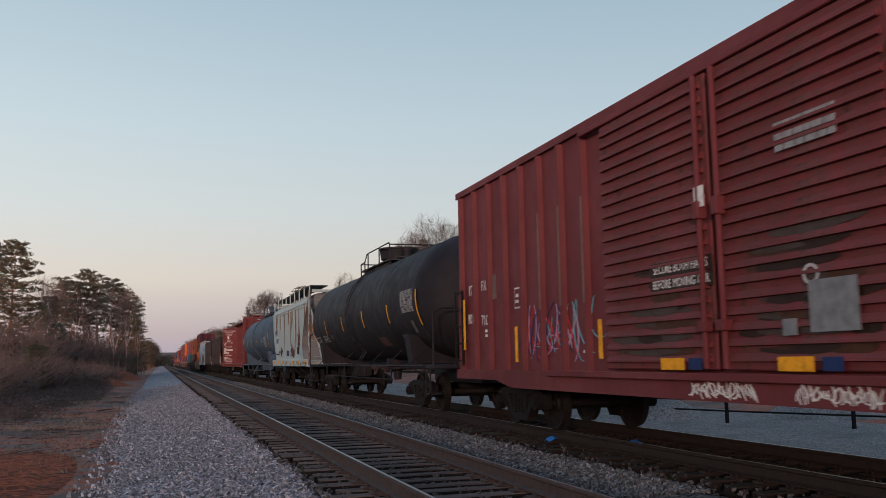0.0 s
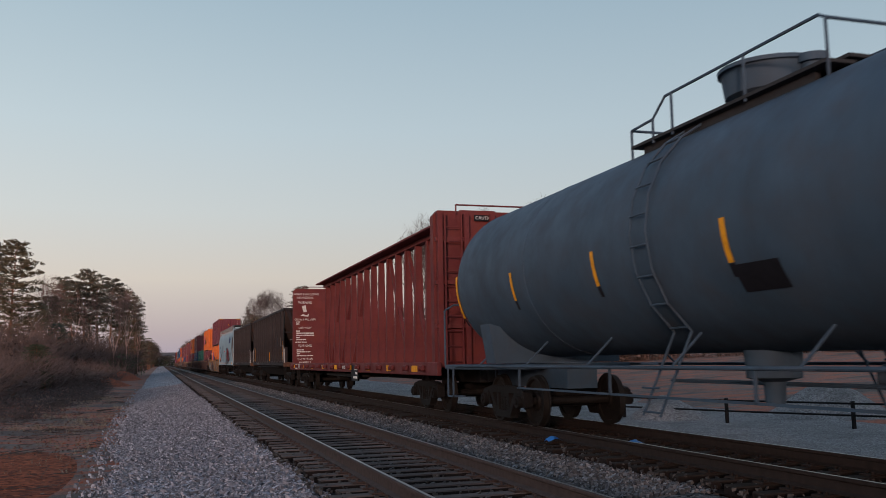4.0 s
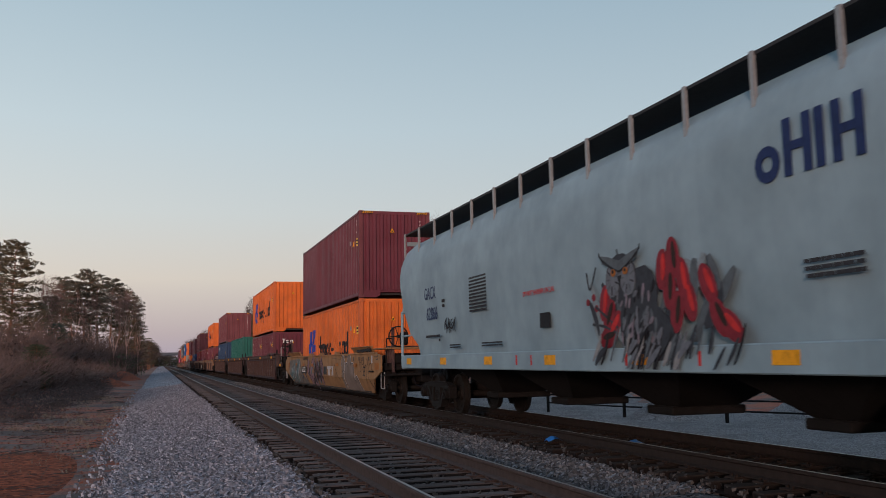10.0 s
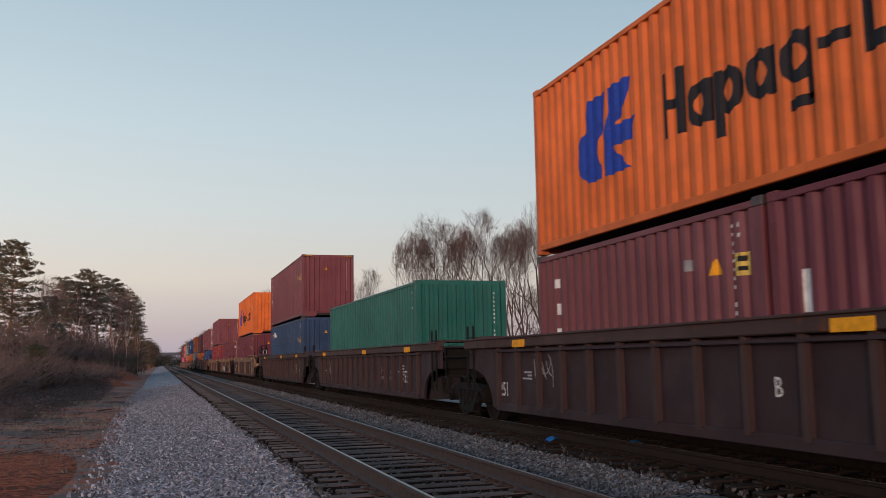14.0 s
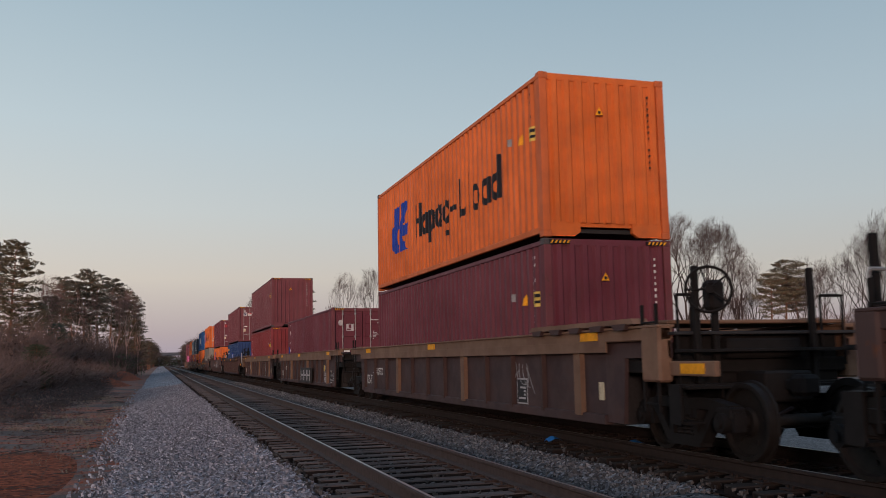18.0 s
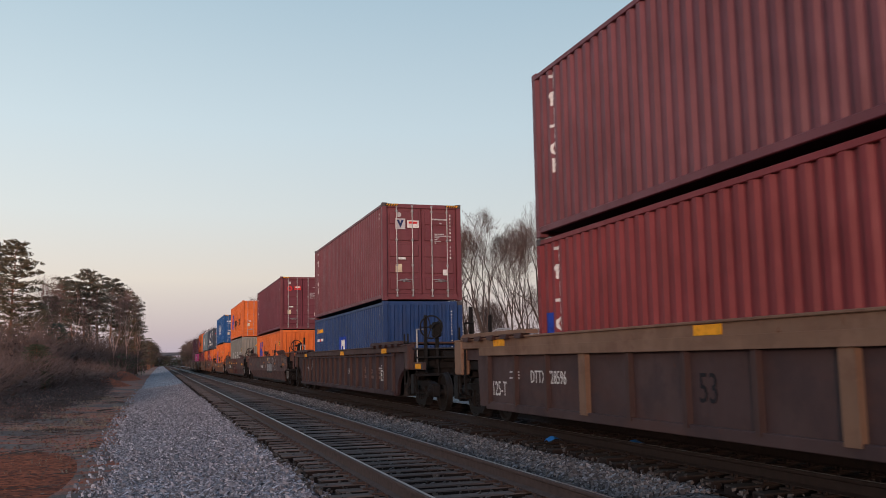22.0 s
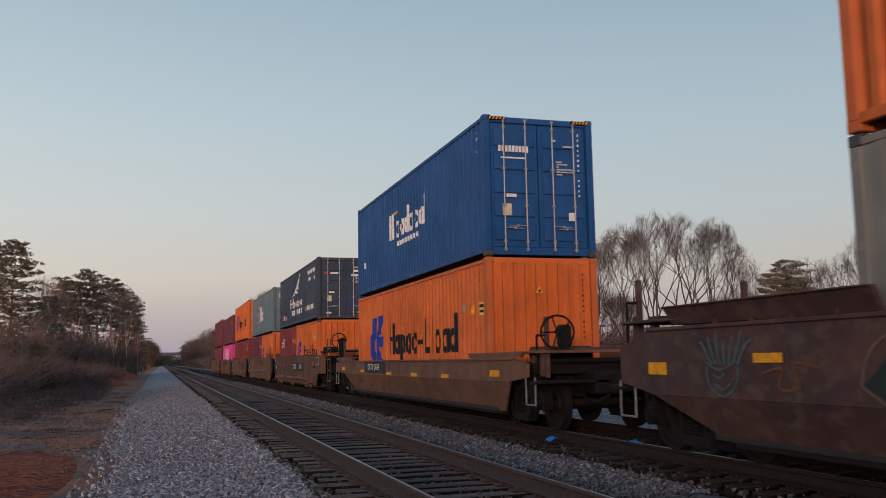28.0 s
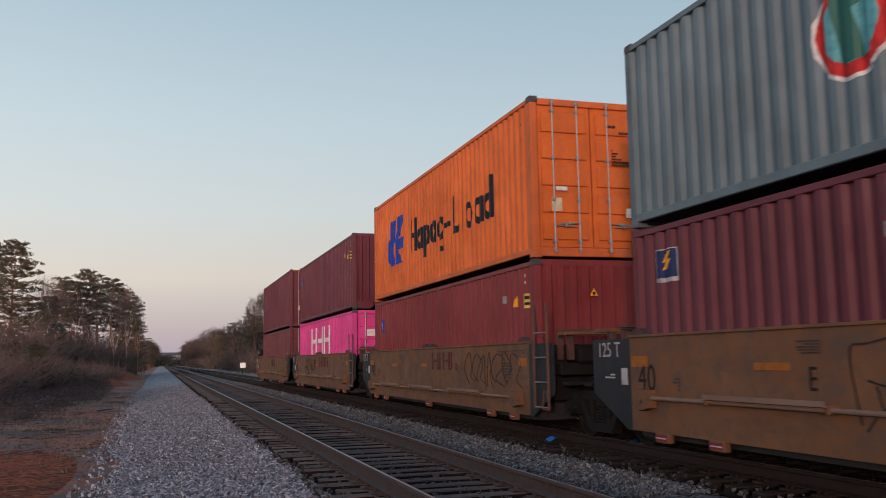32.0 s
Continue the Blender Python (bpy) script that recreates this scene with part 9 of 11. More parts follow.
for x, y, h in ((-6.2, 140, 3.5), (-5.4, 150, 4.0), (-19, 104, 3.4)):
    plant("bush", x, y, h, "dark green evergreen bush in the brush", "bush", rng.uniform(0, 6), "evergreen bushes", 0.9)
plant("youngpine", -12.1, 118, 6.5, "dense dark evergreen among bare brush", "tree", 1.0, "", 1.5)
for x, y, h in ((-8.0, 68, 3.2), (-8.6, 70, 3.0), (-7.5, 66, 2.2), (-7.0, 63, 1.5), (-10.4, 36, 0.9)):
    plant("youngpine", x, y, h, "young green pine among dry shrubs", "tree", rng.uniform(0, 6), "young pines", 1.9)
for k in range(70):                        # woods closing the view on both sides, far off
    y = rng.uniform(260, 680)
    plant("farbare" if k % 2 else "farpine", -3.2 - 0.0015 * y - abs(rng.gauss(0, 4)), y, rng.uniform(8, 10.5) * (0.75 + y / 1100), "distant tree beside the line", "tree", rng.uniform(0, 6), "far trees along the line", 1.25)
for k in range(120):
    y = rng.uniform(205, 680)
    plant("farbare" if k % 3 else "farpine", 13.5 + abs(rng.gauss(0, 9)) + (4 if y < 262 else 0), y, rng.uniform(9, 14), "distant tree beside the line", "tree", rng.uniform(0, 6), "far trees along the line", 1.3)
for k in range(60):
    plant("shrub" if k % 2 else "bush", 13.5 + abs(rng.gauss(0, 7)) + (4 if k % 5 == 0 else 0), rng.uniform(266, 640), rng.uniform(3.0, 5.5), "dense dark undergrowth by the line", "bush", rng.uniform(0, 6), "undergrowth", 1.3)
for k in range(36):
    plant("farbare" if k % 3 else "farpine", rng.uniform(-40, 60), rng.uniform(740, 880), rng.uniform(8.5, 11.5), "distant tree beyond the bridge", "tree", rng.uniform(0, 6), "far trees along the line", 1.6)
for k in range(44):                        # where the line bends away beyond the bridge
    plant("farpine" if k % 4 else "bush", -30 + 1.4 * k + rng.uniform(-1, 1), rng.uniform(700, 735), rng.uniform(6.0, 8.5), "distant tree beyond the bridge", "tree", rng.uniform(0, 6), "far trees along the line", 2.2)
for k in range(62):                        # unseen wood, added behind the camera to keep low sun off the ground
    u, v = -125 + 5.2 * k + rng.uniform(-2, 2), (10 if k % 2 else 0) + rng.uniform(-4, 4)
    plant("farpine", -64 - 0.88 * u - 0.47 * v, -118 + 0.47 * u - 0.88 * v, rng.uniform(15.0, 17.5), "unseen pine added behind the viewpoint to block sun", "tree", rng.uniform(0, 6), "pines behind the viewpoint", 1.5)
for k in range(30):
    y = rng.uniform(130, 250)
    plant("bush" if k % 2 else "shrub", 15 + abs(rng.gauss(0, 4)), y, rng.uniform(2.5, 5.0), "dense dark undergrowth by the line", "bush", rng.uniform(0, 6), "undergrowth", 1.2)
for k in range(56):                       # undergrowth under the trees behind the lane
    a = rng.random()
    x, y = 24 + a * 52 + rng.uniform(-3, 3), 118 - a * 52 + abs(rng.gauss(0, 7))
    plant("shrub", x, y, rng.uniform(2.2, 4.8), TH, "shrub", rng.uniform(0, 6), "thickets behind the lane", rng.uniform(1.1, 1.8))
for k in range(34):
    a = rng.random()
    x, y = 26 + a * 50, 124 - a * 46 + abs(rng.gauss(0, 9))
    plant("farbare", x, y, rng.uniform(6, 11), BT, "tree", rng.uniform(0, 6), "bare trees behind the lane", 0.9)

# a dark gondola standing on a siding far down the line
gd = thing("gondola_car", "dark brown gondola standing on a siding", "rail car", "", pose(15.2, 246, height(15.2, 246) + 0.1))
part("body", Geo().box(-1.45, 1.45, 0.4, 15.2, 0.9, 2.65, 0.02), RUSTDARK, gd)
for k in range(9):
    for sx in (-1, 1):
        part("side_rib", Geo().box(sx * 1.5 - 0.05, sx * 1.5 + 0.05, 0.9 + 1.7 * k, 1.05 + 1.7 * k, 0.9, 2.65), RUSTDARK, gd)
part("top_rail", Geo().box(-1.52, 1.52, 0.32, 0.42, 2.55, 2.72, 0.01), RUSTDARK, gd)
for y in (1.6, 3.4, 12.2, 14.0):
    part("wheelset", Geo().rod((-0.75, y, 0.46), (-0.62, y, 0.46), 0.45, 14).rod((0.62, y, 0.46), (0.75, y, 0.46), 0.45, 14).rod((-0.7, y, 0.46), (0.7, y, 0.46), 0.08, 8), STEEL, gd)


# ---- small things beside the tracks ----
def tufts(seed, n, x0, x1, y0, y1):
    r2 = random.Random(seed)
    g = Geo()
    for k in range(n):
        x, y = r2.uniform(x0, x1), r2.uniform(y0, y1)
        if noise.noise((x * 0.35, y * 0.2, 9.0)) < -0.05:
            continue
        c = Vector((x, y, height(x, y) - 0.07))
        for j in range(7):
            d = Vector((r2.gauss(0, 0.6), r2.gauss(0, 0.6), 1)).normalized() * r2.uniform(0.08, 0.30)
            w = d.orthogonal().normalized() * 0.006
            k0 = len(g.v)
            for q in (c + w, c + d, c - w):
                g.v.append((q.x, q.y, q.z))
            g.f.append([k0, k0 + 1, k0 + 2])
    return g


tagged(part("dry_grass", tufts(8, 1500, -9.5, -1.6, 10, 62).mesh("dry_grass", 0), STRAW), "sparse dry straw-coloured grass", "grass", kind="stuff")


def litter(seed, n):
    """Fallen leaves and broken twigs lying on the bank."""
    r2 = random.Random(seed)
    leaves, twigs = Geo(), Geo()
    for k in range(n):
        y = 9 + 62 * r2.random() ** 1.4
        x = -1.3 - 0.01 * y - abs(r2.gauss(0, 3.2))
        if noise.noise((x * 0.5, y * 0.22, 3.0)) < r2.uniform(-0.5, 0.25):
            continue
        z = height(x, y) - 0.05
        u = Vector((r2.gauss(0, 1), r2.gauss(0, 1), r2.gauss(0, 0.45))).normalized() * r2.uniform(0.02, 0.055)
        w = u.cross(Vector((r2.gauss(0, 0.5), r2.gauss(0, 0.5), 1))).normalized() * u.length * 0.55
        c, k0 = Vector((x, y, z + r2.uniform(0.0, 0.05))), len(leaves.v)
        for q in (c - u, c + w, c + u, c - w):
            leaves.v.append((q.x, q.y, q.z))
        leaves.f.append([k0, k0 + 1, k0 + 2, k0 + 3])
        if k % 16 == 0:
            a, ln = r2.uniform(-0.6, 0.6) + (1.57 if r2.random() < 0.3 else 0.0), r2.uniform(0.25, 1.3)
            p = Vector((x, y, z + 0.04))
            for j in range(3):
                q = p + Vector((math.cos(a), math.sin(a), r2.uniform(-0.08, 0.14))) * ln / 3
                tube(twigs, p, q, 0.013 - 0.003 * j, 0.010 - 0.003 * j, 3)
                if r2.random() < 0.6:
                    tube(twigs, q, q + Vector((math.cos(a + 0.8), math.sin(a + 0.8), r2.uniform(0, 0.5))) * ln * 0.25, 0.006, 0.003, 3)
                p, a = q, a + r2.uniform(-0.4, 0.4)
    return leaves, twigs


def brambles(seed, n):
    """Low tangled brush along the foot of the wood."""
    r2 = random.Random(seed)
    leaves, stems = Geo(), Geo()
    for k in range(n):
        y = r2.uniform(34, 96)
        x = -2.9 - 0.012 * y - abs(r2.gauss(0, 4.2)) - max(0.0, 52 - y) * 0.10
        size = r2.uniform(0.35, 0.95) * (0.7 + 0.5 * min(1.0, (-x - 3) / 6))
        z = height(x, y) - 0.08
        for j in range(9):
            a = r2.uniform(0, 6.283)
            p = Vector((x + r2.gauss(0, 0.3), y + r2.gauss(0, 0.3), z))
            d = Vector((math.cos(a) * 0.6, math.sin(a) * 0.6, 1)).normalized()
            for i in range(3):
                q = p + d * size * 0.42
                tube(stems, p, q, 0.011 - 0.003 * i, 0.008 - 0.003 * i, 3)
                d = (d + Vector((math.cos(a) * 0.5, math.sin(a) * 0.5, -0.45 + r2.gauss(0, 0.2)))).normalized()
                p = q
        for j in range(16):
            c = Vector((x + r2.gauss(0, 0.45) * size, y + r2.gauss(0, 0.45) * size, z + size * r2.random() * 0.95))
            tuft(leaves, c, r2.uniform(0.06, 0.13), r2, 3, 1.0)
    return leaves, stems


fallen, sticks = litter(17, 4200)
tagged(part("fallen_leaves", fallen.mesh("fallen_leaves", 0), LITTER), "brown fallen leaves scattered over the bank", "leaves", kind="stuff")
tagged(part("fallen_twigs", sticks.mesh("fallen_twigs", 0), TWIG), "broken grey twigs lying on the bank", "twigs", kind="stuff")
leafage, canes = brambles(18, 420)
tagged(part("bramble_leaves", leafage.mesh("bramble_leaves", 0), DRYLEAF), "dry brown leaves of low brambles", "brush", kind="stuff")
tagged(part("bramble_canes", canes.mesh("bramble_canes", 0), BRUSHBARK), "tangled low bramble canes at the wood's foot", "brush", kind="stuff")
tagged(part("clay_clods", stones(9, [(x, y, height(x, y) - 0.05) for x, y in zip(rs.uniform(-6.5, -1.2, 2600).tolist(), rs.uniform(9, 46, 2600).tolist())], 0.028), GROUND), "crumbled red clay clods", "soil", kind="stuff")


def mound(name, x, y, rx, ry, h, mat, label, category, seed, group=""):
    rows = []
    for j in range(13):
        row = []
        for i in range(13):
            u, v = -1 + i / 6, -1 + j / 6
            d = min(1.0, math.hypot(u, v))
            z = h * (0.5 + 0.5 * math.cos(math.pi * d)) * (1 + 0.25 * noise.noise((u * 2, v * 2, seed)))
            row.append((x + u * rx, y + v * ry, height(x + u * rx, y + v * ry) - 0.12 + z))
        rows.append(row)
    return tagged(part(name, Geo().sheet(rows), mat), label, category, group)


CLAY = gravel_material("bare_red_clay", (0.090, 0.024, 0.013), (0.40, 0.105, 0.048), 10, 0.02)
mound("clay_bank", -5.2, 92, 3.2, 8.0, 0.9, CLAY, "bare red clay bank", "bank", 1.0)
mound("clay_bank", -4.6, 128, 2.6, 14.0, 1.1, CLAY, "bare red clay bank below the trees", "bank", 2.0)
mound("clay_bank", -2.8, 18.0, 2.1, 9.0, 0.20, CLAY, "low patch of bare red clay", "bank", 3.0)
mound("gravel_pile", 14.2, 23.5, 1.5, 1.7, 0.75, ROAD, "heap of grey crushed stone", "gravel pile", 4.0, "gravel piles")
mound("gravel_pile", 18.2, 21.5, 2.4, 2.0, 0.95, ROAD, "heap of grey crushed stone", "gravel pile", 5.0, "gravel piles")
mound("gravel_pile", 16.8, 33.0, 2.0, 2.5, 0.8, ROAD, "heap of grey crushed stone", "gravel pile", 6.0, "gravel piles")
mound("gravel_pile", 22.5, 19.0, 2.6, 2.2, 1.0, ROAD, "heap of grey crushed stone", "gravel pile", 7.0, "gravel piles")

for k in range(16):
    x, y = -1.4 - rng.random() * 4.2, rng.uniform(14, 60)
    a, ln = rng.uniform(0, 3.14), rng.uniform(0.5, 1.8)
    z = height(x, y)
    q = Vector((math.cos(a), math.sin(a) * 0.5, 0.02)) * ln
    g = Geo()
    g.rod((0, 0, 0), q * 0.5 + Vector((0, 0.05, 0.02)), 0.03, 6, 0.025)
    g.rod(q * 0.5 + Vector((0, 0.05, 0.02)), q, 0.025, 6, 0.012)
    g.rod(q * 0.45, q * 0.45 + Vector((-q.y, q.x, 0.1)) * 0.3, 0.014, 5, 0.006)
    tagged(part("fallen_branch", g, BARK, None, "", Matrix.Translation((x, y, z - 0.03))), "dead dark branch lying on the clay", "branch", "fallen branches")

f = thing("pipe_fence", "low dark pipe fence beside the lane", "fence", "", None)
line = [(17.6, 12.0), (16.7, 14.8), (15.7, 17.7), (14.5, 21.0), (13.4, 24.6), (12.5, 28.2)]
for x, y in line:
    part("post", Geo().box(-0.04, 0.04, -0.04, 0.04, -0.3, 0.62, 0.01), STEEL, f, "", pose(x, y, height(x, y)))
for (x0, y0), (x1, y1) in zip(line, line[1:]):
    for z in (0.28, 0.56):
        part("rail", Geo().rod((x0, y0, height(x0, y0) + z), (x1, y1, height(x1, y1) + z), 0.025, 6), STEEL, f)

BLUEPLASTIC = plain("blue_plastic", (0.02, 0.16, 0.50), 0.4, 0, 0.2, 20)
for x, y, z in ((6.43, 14.3, -0.17), (7.57, 13.6, -0.22)):
    r2 = random.Random(int(x * 10))
    rows = [[(0.09 * (u - 1.5) + r2.uniform(-0.015, 0.015), 0.06 * (v - 1.5) + r2.uniform(-0.015, 0.015), 0.03 + 0.11 * math.exp(-((u - 1.5) ** 2 + (v - 1.5) ** 2) / 2) + r2.uniform(-0.02, 0.02)) for u in range(4)] for v in range(4)]
    tagged(part("plastic_scrap", Geo().sheet(rows), BLUEPLASTIC, None, "", pose(x, y, z)), "crumpled scrap of blue plastic by the rail", "litter", "blue scraps")

sg = thing("track_sign", "small white sign on a post beside the line", "sign", "", pose(10.9, 128, height(10.9, 128)))
part("post", Geo().box(-0.04, 0.04, -0.04, 0.04, -0.2, 1.5), STEEL, sg)
part("board", Geo().box(-0.38, 0.38, -0.06, -0.04, 1.05, 1.75, 0.01), plain("white_sign_board", (0.75, 0.75, 0.72), 0.5), sg)

# The bluish cast of distance haze is put into this concrete.
CONC = plain("haze_tinted_concrete", (0.085, 0.095, 0.115), 0.9, 0, 0.25, 0.6)
br = thing("road_bridge", "grey concrete road bridge over the line", "bridge", "", pose(3, 690, 0))
part("deck", Geo().box(-60, 60, -5, 5, 7.2, 8.4, 0.1), CONC, br)
part("parapet", Geo().box(-60, 60, -5.1, -4.8, 8.4, 9.4), CONC, br)
for x in (-22, -9, 12, 25):
    part("pier", Geo().box(x - 0.6, x + 0.6, -4.5, 4.5, -1, 7.2, 0.05), CONC, br)
part("abutment", Geo().prism([(-60, -1), (-24, -1), (-34, 7.2), (-60, 7.2)], "y", -5, 5), CONC, br)
part("abutment", Geo().prism([(60, -1), (30, -1), (38, 7.2), (60, 7.2)], "y", -5, 5), CONC, br)

pl = thing("power_line", "thin overhead wire on wooden poles", "power line", "", None)
ends = ((72.2, 100.0, 8.9), (86.7, 76.0, 14.1))
for x, y, z in ends:
    part("pole", Geo().rod((x, y, -1), (x, y, z + 0.25), 0.14, 8, 0.10), BARK, pl)
pts = [(ends[0][0] + (ends[1][0] - ends[0][0]) * k / 12, 100 - 24 * k / 12, ends[0][2] + (ends[1][2] - ends[0][2]) * k / 12 - 0.5 * (1 - (2 * k / 12 - 1) ** 2)) for k in range(13)]
part("wire", Geo().pipe(pts, 0.022, 4), BARK, pl)


# ---- the train, from the camera towards its tail (places along the line at 0 s) ----
boxcar(-0.75, 17.55)
tank_car(19.95, 37.05, TANKBLACK, "matt black tank car with yellow reflective strips", seed=1, strips=(-7.7, -4.75, -1.55, 1.73, 4.9, 7.9), label_y=-6.8, cards=((-3.08, -0.73, 0.85, CARRUST), (-5.73, -0.75, 0.75, None), (-6.95, -0.5, 0.22, GREYP2)))
covered_hopper(37.75, 50.15, HOPPALE, "pale grey covered hopper car streaked with rust", True)
tank_car(51.2, 68.85, TANKBLUE, "faded blue-grey tank car", seed=2, boxes=True, strips=(-7.7, -4.28, -1.27, 1.87, 5.0, 8.0), label_y=-5.8, cards=((-1.65, -0.50, 0.75, BLACKP), (-4.76, -0.62, 0.50, None), (-4.76, -0.62, 0.40, BLACKP), (-7.04, -0.66, 0.30, BLACKP)))
centerbeam(70.0, 93.3)
open_hopper(95.85, 111.3, "worn black open-top hopper car with rusty top chord", "104036", 2)
open_hopper(113.4, 128.3, "dirty black open-top hopper car with faint graffiti", "", 5)
covered_hopper(129.6, 148.3, HOPGREY, "light grey covered hopper car with owl-and-flower graffiti", False)


def arch(c, x, y, hw, top, foot, mat, k):
    """A tall sprayed letter with a round head: pale outline, dark line and grey fill."""
    for grow, m, dx in ((0.055, OLDWHITE, 0.0), (0.030, BLACKP, 0.002), (0.0, mat, 0.004)):
        w = hw + grow
        pts = [(y + w * math.cos(t), top - hw + w * math.sin(t)) for t in [math.pi * j / 8 for j in range(9)]]
        pts += [(y - w - foot, 0.28), (y + w - foot * 0.6, 0.28)]
        part("graffiti", Geo().prism(pts, "x", x - 0.003 - dx - 0.0004 * k, x + 0.001), m, c, "outlined grey sprayed letter")


def gold_marks(c, hl, x):
    lo, hi = 0.30, 1.40
    r2 = random.Random(40)

    def bands(u0, u1, n, wide, mats, k0, ln=(0.7, 1.4), bend=1.2, tilt=0.35, spread=0.5, xa=x):
        for k in range(n):
            u = u0 + (u1 - u0) * (k + r2.random()) / n
            swoosh(c, xa - 0.0005 * (k0 + k), u, 0.85 + r2.uniform(-0.3, 0.3), r2.uniform(*ln), 1.57 + tilt + r2.uniform(-spread, spread), wide * r2.uniform(0.6, 1.3), r2.uniform(-bend, bend), mats[k % len(mats)], lo, hi)
    # teal piece over a hazy ground
    part("graffiti", Geo().prism([(8.7, 1.30), (5.4, 1.38), (4.6, 0.75), (3.3, 0.30), (7.6, 0.30), (8.5, 0.75)], "x", x - 0.001, x + 0.002), HAZEGREY, c, "hazy grey sprayed ground")
    bands(5.5, 8.4, 13, 0.20, (SEAP, HAZEP, SEAP), 4, ln=(0.5, 1.0), tilt=0.7, bend=1.0)
    bands(5.4, 8.5, 12, 0.030, (OLDWHITE, GREYP, HAZEP), 22, ln=(0.6, 1.1), tilt=0.8, bend=1.6)
    bands(3.4, 5.2, 5, 0.10, (NAVYP, GRIMEP, OWLGREY), 22, ln=(0.4, 0.7))
    # lilac piece: broad crossing bands edged in black with teal darts
    for k, row in enumerate(([(2.85, 1.30), (2.95, 0.95), (2.45, 0.62), (2.2, 0.32)], [(1.35, 1.36), (1.95, 1.10), (2.35, 0.75), (1.7, 0.55), (1.0, 0.34)], [(0.9, 1.2), (0.3, 0.9), (0.6, 0.5)], [(-0.2, 1.35), (-0.5, 0.9), (-0.1, 0.40)])):
        loop(c, x - 0.002 - 0.0006 * k, row, 0.26, MAUVEP, "broad lilac sprayed band")
        for sg in (-1, 1):
            loop(c, x - 0.010, [(u + sg * 0.25, v + sg * 0.04) for u, v in row], 0.012, BLACKP, "black sprayed edge")
    for k, (u, v, a) in enumerate(((2.60, 0.82, 0.9), (1.95, 0.92, 2.2), (1.75, 0.45, 2.6), (1.2, 0.95, 1.4), (0.55, 1.15, 0.5), (0.2, 0.55, 2.0))):
        oval(c, x - 0.013 - 0.0003 * k, u, v, 0.24, 0.07, a, SEAP if k % 2 else CARDARK, label="dark teal sprayed dart")
    bands(-0.5, 1.3, 12, 0.16, (DIMLINE, OWLGREY, DIMLINE, GRIMEP), 36, ln=(0.5, 0.9), bend=2.6, spread=0.9)
    bands(-0.5, 1.4, 12, 0.030, (BLACKP, MAUVEP), 60, ln=(0.6, 1.2), bend=3.2, spread=0.9)
    # worn white mark beside it
    part("logo_shape", bars([(-1.12, 0.90, 0.62, 0.30)], x=x - 0.001), CARDARK, c, "dark plain slab")
    part("logo_shape", bars([(-1.92, 1.01, 0.70, 0.11)], x=x - 0.002), OLDWHITE, c, "worn white bar")
    part("logo_shape", bars([(-1.95, 0.85, 0.26, 0.24)], x=x - 0.002), OLDWHITE, c, "worn white slab")
    for an in (2.15, 0.95):
        swoosh(c, x - 0.004 - 0.001 * an, -2.66, 0.90, 0.55, an, 0.16, 0.05, OLDWHITE, 0.72, 1.07, "logo_shape", "worn white slanted bar")
    for k, (y, hw, top, foot) in enumerate(((-6.86, 0.24, 0.74, 0.22), (-6.18, 0.26, 1.16, 0.28), (-5.24, 0.27, 1.16, 0.10), (-5.70, 0.25, 1.44, 0.16), (-4.62, 0.13, 0.95, 0.0))):
        arch(c, x, y, hw, top, foot, LETTERGREY, k)
    for grow, m, dx in ((0.055, OLDWHITE, 0.0), (0.03, BLACKP, 0.002), (0.0, LETTERGREY, 0.004)):
        oval(c, x - 0.006 - dx, -4.66, 1.14, 0.24 + grow, 0.25 + grow, 0.0, m, label="outlined grey sprayed letter")
    note(c, "53", 0.44, x - 0.002, -7.98, 0.90, BLACKP, 0.85)
    for row in ([(-7.25, 1.05), (-7.35, 1.22), (-7.55, 1.15), (-7.5, 0.92), (-7.2, 0.90)], [(-7.6, 1.32), (-7.75, 1.12), (-8.0, 1.25), (-7.9, 1.05), (-8.15, 1.02)], [(-8.2, 1.3), (-8.45, 1.25), (-8.4, 1.05), (-8.2, 1.12), (-8.35, 0.8), (-8.2, 0.55)], [(-8.65, 0.85), (-8.7, 1.12), (-8.95, 1.15), (-9.0, 0.98)], [(-8.6, 0.75), (-8.85, 0.5), (-9.05, 0.38), (-9.2, 0.62)], [(-3.0, 1.15), (-3.4, 0.85), (-4.1, 0.55)]):
        loop(c, x - 0.003, row, 0.011, DIMLINE, "thin dark sprayed line")
    for k in range(5):
        u = 4.45 - 0.30 * k
        loop(c, x - 0.004, [(u, 1.42), (u - 0.02, 1.34), (u - 0.18, 1.32), (u - 0.20, 1.40), (u - 0.06, 1.41), (u - 0.28, 1.33)], 0.013, BLACKP, "black scrawl")
    part("number_panel", bars([(3.86, 0.89, 1.36, 0.29)], x=x - 0.042), DARKGRATE, c, "dark number panel")
    note(c, "652322", 0.29, x - 0.046, 3.90, 0.89, WHITE, 1.0)
    note(c, "DTTX", 0.28, x - 0.030, 5.15, 0.90, GREYP, 1.0)
    reflectors(c, x - 0.030, [(8.73, 1.10, 0.30, 0.14), (6.32, 1.13, 0.40, 0.10), (4.16, 1.11, 0.46, 0.11), (1.87, 1.10, 0.50, 0.12), (-6.76, 1.11, 0.45, 0.11), (-3.6, 1.12, 0.4, 0.09)], FADEDORANGE)
    reflectors(c, x - 0.004, [(-9.68, 1.08, 0.50, 0.20)], FADEDORANGE)
    scrawl(c, -1.352, -7.75, 1.56, 2.2, 0.13, BLACKP, 47, 0.035)
